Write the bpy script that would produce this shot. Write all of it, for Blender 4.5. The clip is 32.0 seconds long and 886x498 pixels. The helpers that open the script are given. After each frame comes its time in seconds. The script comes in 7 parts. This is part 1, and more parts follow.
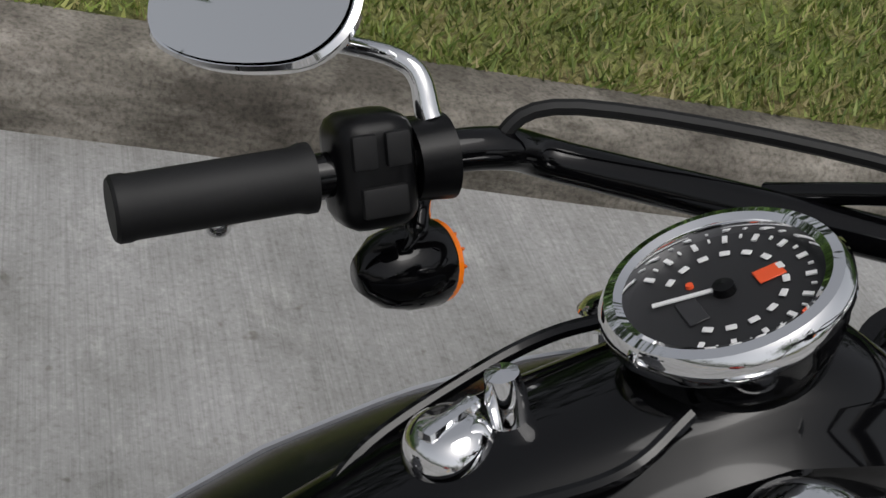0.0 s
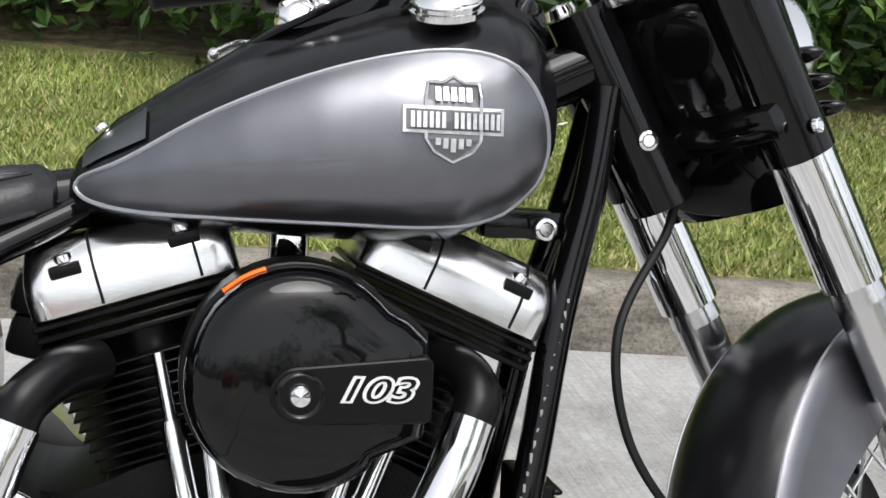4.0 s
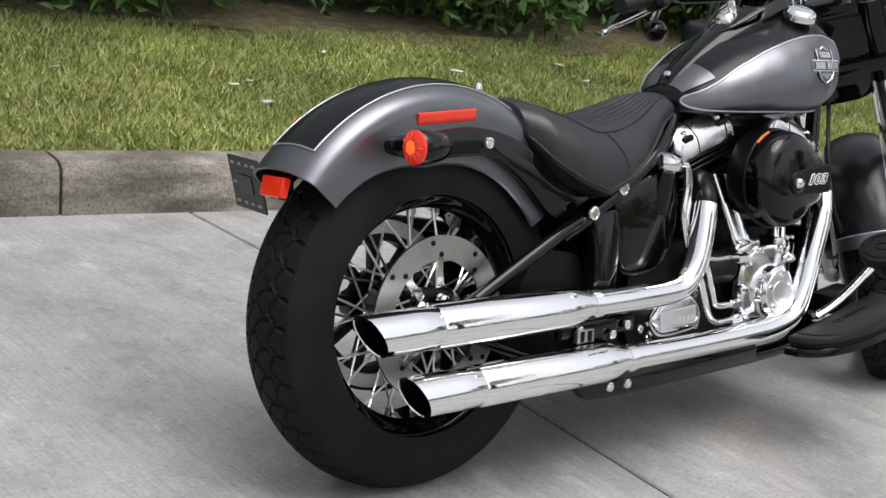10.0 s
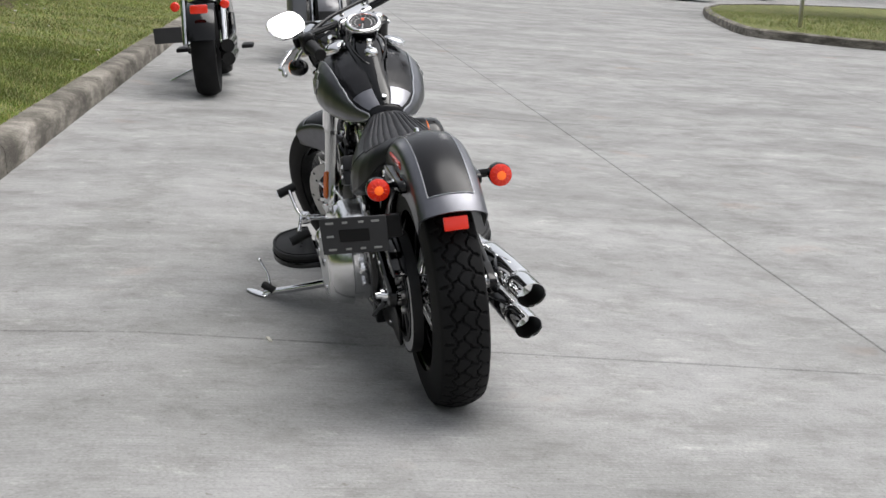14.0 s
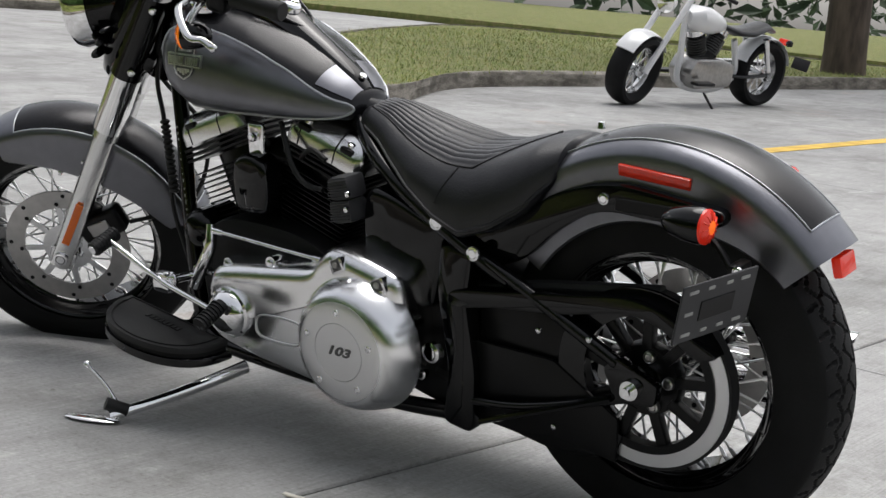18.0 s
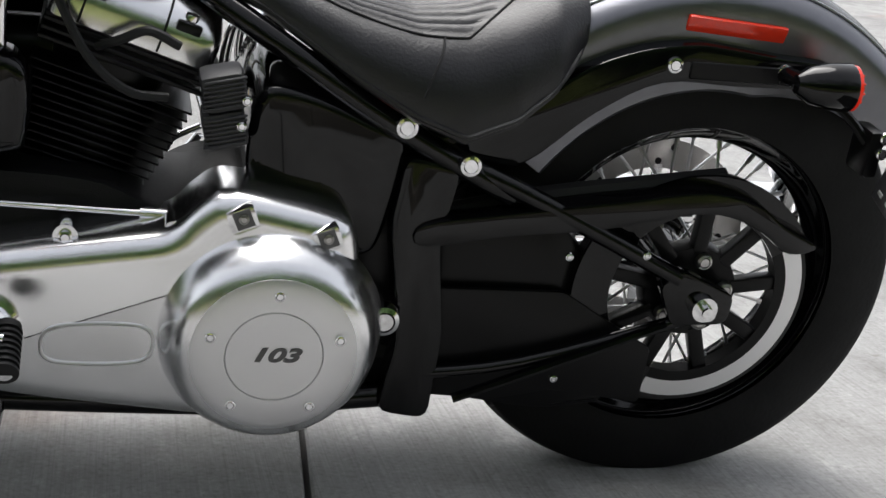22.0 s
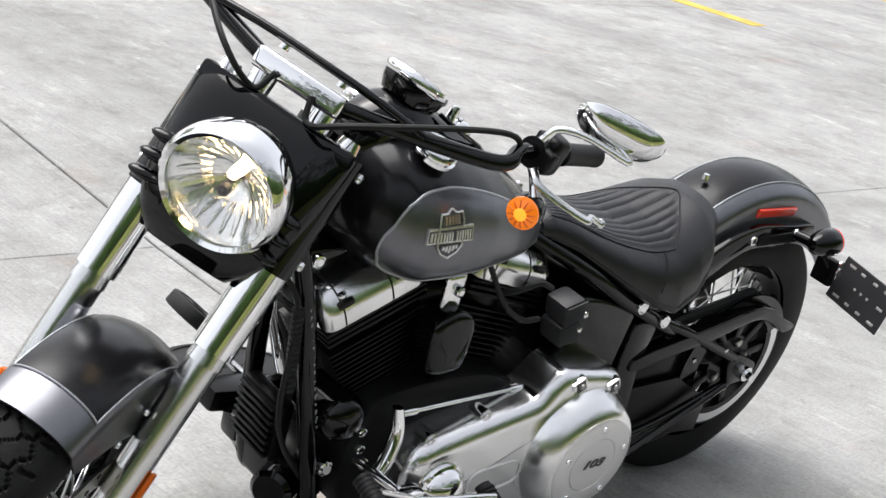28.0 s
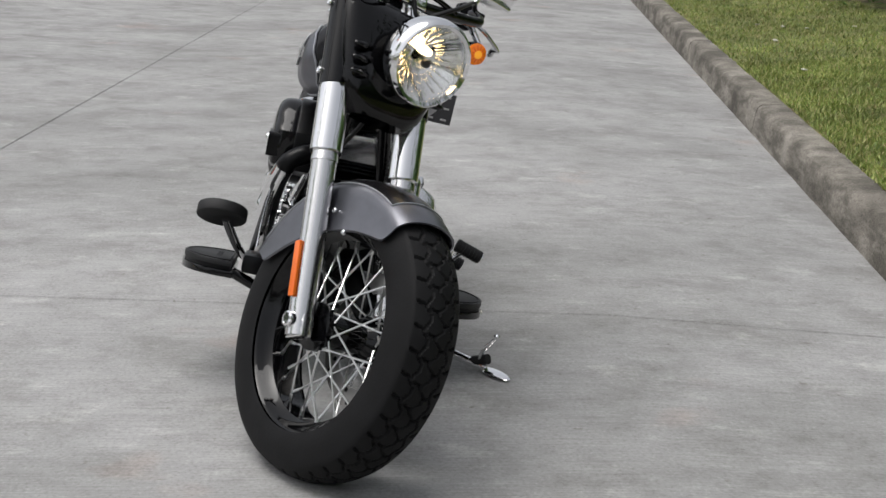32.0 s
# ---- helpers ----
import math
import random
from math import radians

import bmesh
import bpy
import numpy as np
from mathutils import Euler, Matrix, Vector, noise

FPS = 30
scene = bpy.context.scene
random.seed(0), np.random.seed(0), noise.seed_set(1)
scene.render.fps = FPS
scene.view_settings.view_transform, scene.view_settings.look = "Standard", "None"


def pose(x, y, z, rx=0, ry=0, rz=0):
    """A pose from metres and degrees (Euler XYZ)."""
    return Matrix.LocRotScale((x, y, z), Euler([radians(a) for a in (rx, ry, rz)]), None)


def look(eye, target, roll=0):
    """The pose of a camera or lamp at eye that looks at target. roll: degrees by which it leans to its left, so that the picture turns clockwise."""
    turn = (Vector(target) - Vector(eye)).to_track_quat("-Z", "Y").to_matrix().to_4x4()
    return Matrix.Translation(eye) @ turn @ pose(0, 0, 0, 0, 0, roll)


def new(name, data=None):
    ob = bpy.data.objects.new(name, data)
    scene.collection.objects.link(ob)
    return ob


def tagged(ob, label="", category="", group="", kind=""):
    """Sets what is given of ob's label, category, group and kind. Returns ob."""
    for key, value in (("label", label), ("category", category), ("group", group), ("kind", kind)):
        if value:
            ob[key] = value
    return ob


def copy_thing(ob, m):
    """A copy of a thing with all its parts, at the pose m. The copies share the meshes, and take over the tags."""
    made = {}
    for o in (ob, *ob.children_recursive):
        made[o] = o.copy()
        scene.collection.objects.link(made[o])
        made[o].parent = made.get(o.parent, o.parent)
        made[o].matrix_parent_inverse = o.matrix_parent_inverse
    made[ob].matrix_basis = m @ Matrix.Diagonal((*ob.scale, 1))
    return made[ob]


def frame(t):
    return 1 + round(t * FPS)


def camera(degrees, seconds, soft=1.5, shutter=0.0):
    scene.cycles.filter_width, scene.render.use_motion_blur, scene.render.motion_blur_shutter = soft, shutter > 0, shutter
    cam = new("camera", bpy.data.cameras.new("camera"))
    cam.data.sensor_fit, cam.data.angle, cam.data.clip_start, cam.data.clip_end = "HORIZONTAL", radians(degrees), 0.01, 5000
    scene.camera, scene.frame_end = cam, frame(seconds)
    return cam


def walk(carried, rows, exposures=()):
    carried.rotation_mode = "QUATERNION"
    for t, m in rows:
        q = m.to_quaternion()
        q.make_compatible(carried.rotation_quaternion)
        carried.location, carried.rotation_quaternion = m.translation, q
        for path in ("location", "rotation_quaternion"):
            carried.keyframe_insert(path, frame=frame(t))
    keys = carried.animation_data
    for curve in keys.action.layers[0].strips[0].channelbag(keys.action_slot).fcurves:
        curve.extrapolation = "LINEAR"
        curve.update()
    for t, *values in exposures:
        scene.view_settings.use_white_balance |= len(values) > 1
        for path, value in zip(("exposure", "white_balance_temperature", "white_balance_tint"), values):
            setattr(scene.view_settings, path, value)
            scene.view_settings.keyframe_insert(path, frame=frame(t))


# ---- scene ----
# ---- camera and walk ----
cam = camera(34.6, 32.0)
PATH = [
    (0, (0.696, -0.274, 1.275), (1.302, 1.245, 0.124), 15.80),
    (0.5, (0.748, -0.405, 1.286), (1.263, 1.167, 0.162), 16.72),
    (1, (0.751, -0.541, 1.296), (1.274, 1.030, 0.173), 17.12),
    (1.5, (0.771, -0.676, 1.308), (1.273, 0.919, 0.210), 16.51),
    (2, (0.801, -0.799, 1.290), (1.294, 0.791, 0.181), 15.46),
    (2.5, (0.798, -0.912, 1.311), (1.265, 0.774, 0.342), 12.66),
    (4.5, (0.745, -1.338, 0.960), (1.132, 0.553, 0.439), 4.12),
    (5, (0.715, -1.442, 0.959), (1.095, 0.446, 0.417), 3.79),
    (5.5, (0.705, -1.577, 0.946), (1.016, 0.322, 0.401), 2.46),
    (6, (0.560, -1.620, 0.936), (0.941, 0.254, 0.351), 3.13),
    (6.5, (0.434, -1.716, 0.941), (0.812, 0.160, 0.358), 3.00),
    (7, (0.348, -1.851, 0.974), (0.643, 0.039, 0.390), 2.53),
    (7.5, (0.229, -2.023, 1.034), (0.452, -0.137, 0.408), 1.70),
    (8, (-0.147, -2.063, 1.031), (0.241, -0.208, 0.394), 3.02),
    (8.5, (-0.496, -2.009, 1.036), (-0.008, -0.162, 0.443), 3.76),
    (9, (-0.864, -1.927, 1.077), (-0.145, -0.153, 0.497), 7.32),
    (9.5, (-1.230, -1.865, 1.076), (-0.191, -0.242, 0.541), 7.97),
    (10, (-1.591, -1.725, 1.115), (-0.271, -0.326, 0.567), 8.92),
    (10.5, (-1.952, -1.484, 1.097), (-0.389, -0.349, 0.578), 8.84),
    (11, (-2.266, -1.209, 1.093), (-0.544, -0.331, 0.579), 8.80),
    (11.5, (-2.621, -0.880, 1.114), (-0.786, -0.270, 0.603), 8.00),
    (12, (-2.947, -0.476, 1.137), (-1.046, -0.104, 0.639), 7.82),
    (12.5, (-3.207, -0.047, 1.154), (-1.267, 0.091, 0.687), 8.36),
    (13, (-3.426, 0.367, 1.150), (-1.474, 0.262, 0.728), 8.25),
    (13.5, (-3.560, 0.680, 1.173), (-1.625, 0.385, 0.764), 7.42),
    (14, (-3.541, 0.862, 1.183), (-1.632, 0.433, 0.769), 5.52),
    (14.5, (-3.415, 1.125, 1.184), (-1.547, 0.539, 0.773), 5.30),
    (15, (-3.160, 1.471, 1.185), (-1.368, 0.684, 0.773), 4.83),
    (15.5, (-2.885, 1.749, 1.198), (-1.187, 0.774, 0.791), 3.95),
    (17.5, (-1.365, 2.272, 0.973), (-0.159, 0.713, 0.631), 5.27),
    (18, (-1.030, 2.265, 0.861), (0.113, 0.657, 0.534), 5.90),
    (18.5, (-0.696, 2.429, 0.781), (0.239, 0.690, 0.463), 6.73),
    (19, (-0.399, 2.411, 0.803), (0.277, 0.569, 0.415), 6.34),
    (19.5, (-0.133, 2.368, 0.795), (0.169, 0.426, 0.425), 6.05),
    (20, (0.047, 2.248, 0.778), (-0.006, 0.281, 0.421), 5.13),
    (20.5, (0.162, 2.101, 0.816), (-0.080, 0.158, 0.409), 4.84),
    (21, (0.367, 1.979, 0.795), (0.009, 0.064, 0.343), 4.85),
    (21.5, (0.579, 1.912, 0.698), (0.165, -0.004, 0.301), 4.75),
    (22, (0.772, 1.841, 0.727), (0.310, -0.053, 0.281), 5.53),
    (22.5, (0.886, 1.811, 0.734), (0.454, -0.090, 0.287), 5.36),
    (23, (0.936, 1.795, 0.767), (0.590, -0.120, 0.306), 5.14),
    (23.5, (0.980, 1.791, 0.805), (0.719, -0.139, 0.352), 4.72),
    (24, (1.040, 1.781, 0.862), (0.836, -0.158, 0.416), 4.47),
    (24.5, (1.081, 1.765, 0.941), (0.947, -0.176, 0.475), 4.21),
    (25, (1.165, 1.757, 0.991), (1.022, -0.180, 0.512), 4.23),
    (25.5, (1.296, 1.766, 1.016), (1.058, -0.156, 0.515), 4.70),
    (27.5, (2.103, 1.796, 1.303), (1.051, 0.239, 0.616), 8.79),
    (28, (2.440, 1.793, 1.340), (1.129, 0.406, 0.740), 8.09),
    (28.5, (2.784, 1.699, 1.292), (1.225, 0.563, 0.764), 5.92),
    (29, (3.136, 1.573, 1.293), (1.434, 0.733, 0.660), 5.53),
    (29.5, (3.436, 1.399, 1.293), (1.648, 0.822, 0.606), 5.35),
    (30, (3.667, 1.161, 1.234), (1.803, 0.806, 0.599), 3.95),
    (30.5, (3.854, 0.877, 1.174), (1.948, 0.738, 0.584), 2.21),
    (31, (3.977, 0.598, 1.139), (2.067, 0.586, 0.548), 1.82),
    (31.5, (4.127, 0.338, 1.164), (2.212, 0.361, 0.587), 1.97),
    (32, (4.337, 0.095, 1.170), (2.405, 0.220, 0.667), 1.54),
]
EXPOSURES = [(0, -0.45), (1, -0.15), (2, 0.25), (2.5, 0.35), (4.5, 0.68), (6, 0.62), (8, 0.42), (12, 0.36), (15, 0.3), (17.5, 0.35), (20, 0.55), (23, 0.75), (25, 0.85), (28, 0.85), (29, 0.52), (30, 0.3), (31, 0.08), (32, 0.05)]
walk(cam, [(t, look(eye, target, roll)) for t, eye, target, roll in PATH], EXPOSURES)

# ---- light ----
world = bpy.data.worlds.new("sky")
scene.world = world
world.use_nodes = True
_wt = world.node_tree
_sky = _wt.nodes.new("ShaderNodeTexSky")
_sky.sky_type = "NISHITA"
_sky.sun_disc = False
SUN_EL, SUN_ROT = radians(66), radians(170)
_sky.sun_elevation, _sky.sun_rotation = SUN_EL, SUN_ROT
_sky.air_density, _sky.dust_density = 1.0, 4.0
_hsv = _wt.nodes.new("ShaderNodeHueSaturation")
_hsv.inputs["Saturation"].default_value = 0.24
_wt.links.new(_sky.outputs[0], _hsv.inputs["Color"])
_wt.links.new(_hsv.outputs[0], _wt.nodes["Background"].inputs[0])
_wt.nodes["Background"].inputs[1].default_value = 0.15
_sun = new("sun", bpy.data.lights.new("sun", "SUN"))
_sun.data.energy, _sun.data.angle, _sun.data.color = 1.3, radians(40), (1.0, 0.98, 0.96)
_sun.matrix_world = look((1.0, -1.2, 9.0), (0.6, 0.3, 0.0))

# ---- mesh helpers ----
V = Vector


def part(name, bm, material, parent=None, label="", smooth=True, fix=None):
    """Links a bmesh as one mesh object under a thing or a part."""
    if fix is not None:
        bmesh.ops.transform(bm, matrix=fix, verts=bm.verts)
    me = bpy.data.meshes.new(name)
    bmesh.ops.recalc_face_normals(bm, faces=bm.faces)
    bm.to_mesh(me)
    bm.free()
    for p in me.polygons:
        p.use_smooth = smooth
    if smooth:
        me.set_sharp_from_angle(angle=radians(38))
    me.materials.append(material)
    ob = new(name, me)
    ob.parent = parent
    if label:
        tagged(ob, label)
    return ob


def thing(name, label, category, m=None, group="", kind=""):
    ob = new(name)
    ob.empty_display_size = 0.1
    if m is not None:
        ob.matrix_world = m
    return tagged(ob, label, category, group, kind)


def box(bm, size, m=None, bevel=0.0, seg=2):
    r = bmesh.ops.create_cube(bm, size=1.0, matrix=(m or Matrix()) @ Matrix.Diagonal((*size, 1)))
    if bevel:
        es = {e for v in r["verts"] for e in v.link_edges}
        bmesh.ops.bevel(bm, geom=list(es), offset=bevel, segments=seg, profile=0.6, affect="EDGES")
    return bm


def cyl(bm, a, b, r, r2=None, seg=20, cap=True):
    a, b = V(a), V(b)
    d = b - a
    m = Matrix.Translation((a + b) / 2) @ d.to_track_quat("Z", "Y").to_matrix().to_4x4()
    bmesh.ops.create_cone(bm, cap_ends=cap, segments=seg, radius1=r, radius2=r if r2 is None else r2, depth=d.length, matrix=m)
    return bm


def rod(a, b, r, r2=None, seg=16):
    return cyl(bmesh.new(), a, b, r, r2, seg)


def bent(pts, n=8):
    """Smooth line through points."""
    pts = [V(p) for p in pts]
    q = [pts[0] * 2 - pts[1]] + pts + [pts[-1] * 2 - pts[-2]]
    out = []
    for i in range(1, len(q) - 2):
        for k in range(n):
            t = k / n
            a, b, c, d = q[i - 1], q[i], q[i + 1], q[i + 2]
            out.append(0.5 * ((2 * b) + (c - a) * t + (2 * a - 5 * b + 4 * c - d) * t * t + (3 * b - a - 3 * c + d) * t ** 3))
    return out + [pts[-1]]


def loft(bm, rings, closed=True, caps=True):
    vs = [[bm.verts.new(p) for p in r] for r in rings]
    n = len(vs[0])
    for a, b in zip(vs, vs[1:]):
        for i in range(n if closed else n - 1):
            j = (i + 1) % n
            bm.faces.new((a[i], a[j], b[j], b[i]))
    if caps and closed:
        bm.faces.new(vs[0][::-1])
        bm.faces.new(vs[-1])
    return bm


def tube(pts, r, seg=14, n=8, bm=None, caps=True, flat=1.0):
    """A tube along a smooth line; r a number or one radius a point."""
    line = bent(pts, n) if n > 1 else [V(p) for p in pts]
    rs = [r] * len(line) if isinstance(r, (int, float)) else list(np.interp(np.linspace(0, len(r) - 1, len(line)), range(len(r)), r))
    bm = bm or bmesh.new()
    up = V((0, 0, 1))
    rings = []
    side = None
    for i, p in enumerate(line):
        d = (line[min(i + 1, len(line) - 1)] - line[max(i - 1, 0)]).normalized()
        if side is None:
            side = d.cross(up if abs(d.z) < 0.95 else V((1, 0, 0))).normalized()
        side = (side - d * side.dot(d)).normalized()
        u = side.cross(d)
        rings.append([p + side * (rs[i] * math.cos(a)) + u * (rs[i] * flat * math.sin(a)) for a in (2 * math.pi * k / seg for k in range(seg))])
    return loft(bm, rings, True, caps)


def lathe(profile, m=None, seg=48, bm=None, closed=False, a0=0.0, a1=360.0):
    """Profile of (radius, along y) turned about the y axis."""
    bm = bm or bmesh.new()
    full = a1 - a0 >= 360
    k = seg if full else seg + 1
    m = m or Matrix()
    rings = []
    for i in range(k):
        a = radians(a0 + (a1 - a0) * i / seg)
        rings.append([bm.verts.new(m @ V((r * math.cos(a), y, r * math.sin(a)))) for r, y in profile])
    n = len(profile)
    for i in range(seg):
        a, b = rings[i], rings[(i + 1) % k]
        for j in range(n if closed else n - 1):
            q = (a[j], b[j], b[(j + 1) % n], a[(j + 1) % n])
            q = [v for t, v in enumerate(q) if v not in q[:t]]
            if len(q) > 2:
                bm.faces.new(q)
    bmesh.ops.remove_doubles(bm, verts=bm.verts, dist=1e-5)
    return bm


def prism(outline, y0, y1, bevel=0.0, bm=None, seg=2):
    """An outline of (x, z) between two y."""
    bm = bm or bmesh.new()
    f = bm.faces.new([bm.verts.new((x, y0, z)) for x, z in outline])
    r = bmesh.ops.extrude_face_region(bm, geom=[f])
    vs = [v for v in r["geom"] if isinstance(v, bmesh.types.BMVert)]
    bmesh.ops.translate(bm, verts=vs, vec=(0, y1 - y0, 0))
    if bevel:
        es = [e for e in bm.edges if abs(e.verts[0].co.y - e.verts[1].co.y) < 1e-6 and abs(e.verts[0].co.y - y1) < 1e-6]
        bmesh.ops.bevel(bm, geom=es, offset=bevel, segments=seg, profile=0.5, affect="EDGES")
    return bm


def rounded(outline, n=6):
    """A smooth closed outline through (x, z) corners."""
    k = len(outline)
    out = []
    for i in range(k):
        a, b, c, d = (V((*outline[(i + j) % k], 0)) for j in (-1, 0, 1, 2))
        for s in range(n):
            t = s / n
            p = 0.5 * ((2 * b) + (c - a) * t + (2 * a - 5 * b + 4 * c - d) * t * t + (3 * b - a - 3 * c + d) * t ** 3)
            out.append((p.x, p.y))
    return out


def chamfered(outline, c):
    """Corners cut with a small arc."""
    out = []
    k = len(outline)
    for i in range(k):
        p, a, b = V(outline[i]), V(outline[i - 1]), V(outline[(i + 1) % k])
        u, w = (a - p).normalized() * min(c, (a - p).length / 2.1), (b - p).normalized() * min(c, (b - p).length / 2.1)
        for t in (0, 0.33, 0.67, 1):
            q = (1 - t) ** 2 * (p + u) + 2 * t * (1 - t) * p + t * t * (p + w)
            out.append((q.x, q.y))
    return out


# ---- materials ----
def mat(name, col, rough=0.5, metal=0.0, bump=0.0, scale=60.0, var=0.0, vscale=6.0, coat=0.0, rvar=0.0, col2=None, stretch=None, trans=0.0, ior=1.45, emit=0.0):
    m = bpy.data.materials.new(name)
    m.use_nodes = True
    t = m.node_tree
    b = t.nodes["Principled BSDF"]
    b.inputs["Base Color"].default_value = (*col, 1)
    b.inputs["Roughness"].default_value = rough
    b.inputs["Metallic"].default_value = metal
    b.inputs["Coat Weight"].default_value = coat
    b.inputs["Coat Roughness"].default_value = 0.03
    b.inputs["Transmission Weight"].default_value = trans
    b.inputs["IOR"].default_value = ior
    if emit:
        b.inputs["Emission Color"].default_value = (*col, 1)
        b.inputs["Emission Strength"].default_value = emit
    co = t.nodes.new("ShaderNodeTexCoord")
    src = co.outputs["Object"]
    if stretch:
        mp = t.nodes.new("ShaderNodeMapping")
        mp.inputs["Scale"].default_value = stretch
        t.links.new(src, mp.inputs["Vector"])
        src = mp.outputs[0]
    if var or col2:
        n = t.nodes.new("ShaderNodeTexNoise")
        n.inputs["Scale"].default_value, n.inputs["Detail"].default_value = vscale, 6
        t.links.new(src, n.inputs["Vector"])
        r = t.nodes.new("ShaderNodeValToRGB")
        lo = col2 or tuple(c * (1 - var) for c in col)
        hi = col if col2 else tuple(min(1, c * (1 + var)) for c in col)
        r.color_ramp.elements[0].color, r.color_ramp.elements[1].color = (*lo, 1), (*hi, 1)
        r.color_ramp.elements[0].position, r.color_ramp.elements[1].position = 0.35, 0.65
        t.links.new(n.outputs["Fac"], r.inputs[0])
        t.links.new(r.outputs[0], b.inputs["Base Color"])
    if rvar:
        n2 = t.nodes.new("ShaderNodeTexNoise")
        n2.inputs["Scale"].default_value, n2.inputs["Detail"].default_value = 9, 5
        t.links.new(co.outputs["Object"], n2.inputs["Vector"])
        mr = t.nodes.new("ShaderNodeMapRange")
        mr.inputs[3].default_value, mr.inputs[4].default_value = max(0.01, rough - rvar), rough + rvar
        t.links.new(n2.outputs["Fac"], mr.inputs[0])
        t.links.new(mr.outputs[0], b.inputs["Roughness"])
    if bump:
        n3 = t.nodes.new("ShaderNodeTexNoise")
        n3.inputs["Scale"].default_value, n3.inputs["Detail"].default_value = scale, 4
        t.links.new(src, n3.inputs["Vector"])
        bp = t.nodes.new("ShaderNodeBump")
        bp.inputs["Strength"].default_value, bp.inputs["Distance"].default_value = bump, 0.002
        t.links.new(n3.outputs["Fac"], bp.inputs["Height"])
        t.links.new(bp.outputs[0], b.inputs["Normal"])
    return m


M_GLOSS = mat("gloss_black_paint", (0.0025, 0.0025, 0.003), 0.06, ior=1.42)
M_SATIN = mat("satin_black_paint", (0.004, 0.004, 0.0045), 0.3, bump=0.04, scale=400, rvar=0.06, ior=1.3)
M_DENIM = mat("charcoal_satin_metallic", (0.185, 0.187, 0.206), 0.32, metal=0.9, bump=0.04, scale=900, var=0.04, vscale=40, rvar=0.04)
M_DENIMBLK = mat("black_satin_metallic", (0.008, 0.008, 0.0095), 0.22, ior=1.38, metal=0.15, bump=0.04, scale=900, rvar=0.04)
M_STRIPE = mat("silver_pinstripe", (0.42, 0.43, 0.46), 0.4, metal=0.6)
M_CHROME = mat("chrome", (0.92, 0.92, 0.93), 0.035, 1.0, rvar=0.015)
M_FORK = mat("satin_chrome_fork", (0.72, 0.72, 0.72), 0.2, 1.0, rvar=0.05)
M_ALU = mat("polished_aluminium", (0.84, 0.84, 0.85), 0.11, 1.0, bump=0.02, scale=90, rvar=0.07)
M_BRUSH = mat("brushed_aluminium", (0.76, 0.76, 0.77), 0.36, 1.0, bump=0.12, scale=60, stretch=(1, 1, 30))
M_SHEEN = mat("satin_polished_aluminium", (0.88, 0.88, 0.89), 0.21, 1.0, bump=0.02, scale=70, rvar=0.06, stretch=(1, 1, 8))
M_STEEL = mat("bare_steel", (0.45, 0.44, 0.43), 0.3, 1.0, var=0.1, vscale=30)
M_STEELDK = mat("dark_steel", (0.12, 0.12, 0.12), 0.4, 1.0, var=0.1)
M_TYRE = mat("tyre_rubber", (0.006, 0.006, 0.0065), 0.66, bump=0.25, scale=160, var=0.3, vscale=12, ior=1.3)
M_RUBBER = mat("black_rubber", (0.006, 0.006, 0.0065), 0.58, bump=0.1, scale=120, var=0.2, vscale=15)
M_LEATHER = mat("black_leather", (0.014, 0.014, 0.0165), 0.36, bump=0.28, scale=260, var=0.15, vscale=10, rvar=0.06)
M_THREAD = mat("seam_thread", (0.007, 0.007, 0.008), 0.75)
M_WRINKLE = mat("wrinkle_black", (0.004, 0.004, 0.0045), 0.5, bump=0.35, scale=500, var=0.2, ior=1.3)
M_RED = mat("red_lens", (0.90, 0.045, 0.016), 0.2, coat=0.5, bump=0.25, scale=220)
M_REDLIT = mat("glowing_red_lens", (0.62, 0.022, 0.008), 0.1, coat=0.5, bump=0.5, scale=160, emit=0.24)
M_AMBER = mat("amber_lens", (0.85, 0.19, 0.008), 0.1, coat=0.5, bump=0.3, scale=180, emit=0.3)
M_GLOWAMBER = mat("amber_bulb_glow", (1.0, 0.38, 0.03), 0.2, emit=0.55)
M_GLOWRED = mat("red_bulb_glow", (1.0, 0.16, 0.02), 0.2, emit=0.45)
M_ORANGE = mat("orange_reflector", (0.85, 0.16, 0.01), 0.2, coat=0.5, bump=0.25, scale=260)
M_GLASS = mat("clear_glass", (1, 1, 1), 0.0, trans=1.0, ior=1.45)
M_REFL = mat("lamp_reflector", (0.92, 0.92, 0.90), 0.07, 1.0)
M_BULB = mat("lit_bulb", (1.0, 0.72, 0.35), 0.3, emit=9.0)
M_DIAL = mat("dial_face", (0.02, 0.02, 0.022), 0.5, var=0.2)
M_MARK = mat("dial_marks", (0.75, 0.75, 0.75), 0.5)
M_DIALRED = mat("dial_orange", (0.8, 0.1, 0.03), 0.5)
M_MIRROR = mat("mirror_glass", (0.9, 0.9, 0.9), 0.02, 1.0)
M_SPOKE = mat("spoke_steel", (0.82, 0.82, 0.82), 0.3, 1.0)
M_BADGE = mat("badge_metal", (0.72, 0.72, 0.72), 0.3, 1.0, var=0.15, vscale=120)
M_BADGEDK = mat("badge_recess", (0.14, 0.14, 0.15), 0.45, 0.7)
M_WHITEPAINT = mat("white_motorcycle_paint", (0.75, 0.75, 0.76), 0.2, coat=0.5, var=0.04)
M_REDPAINT = mat("red_car_paint", (0.48, 0.035, 0.018), 0.2, metal=0.3, coat=0.8, var=0.1)
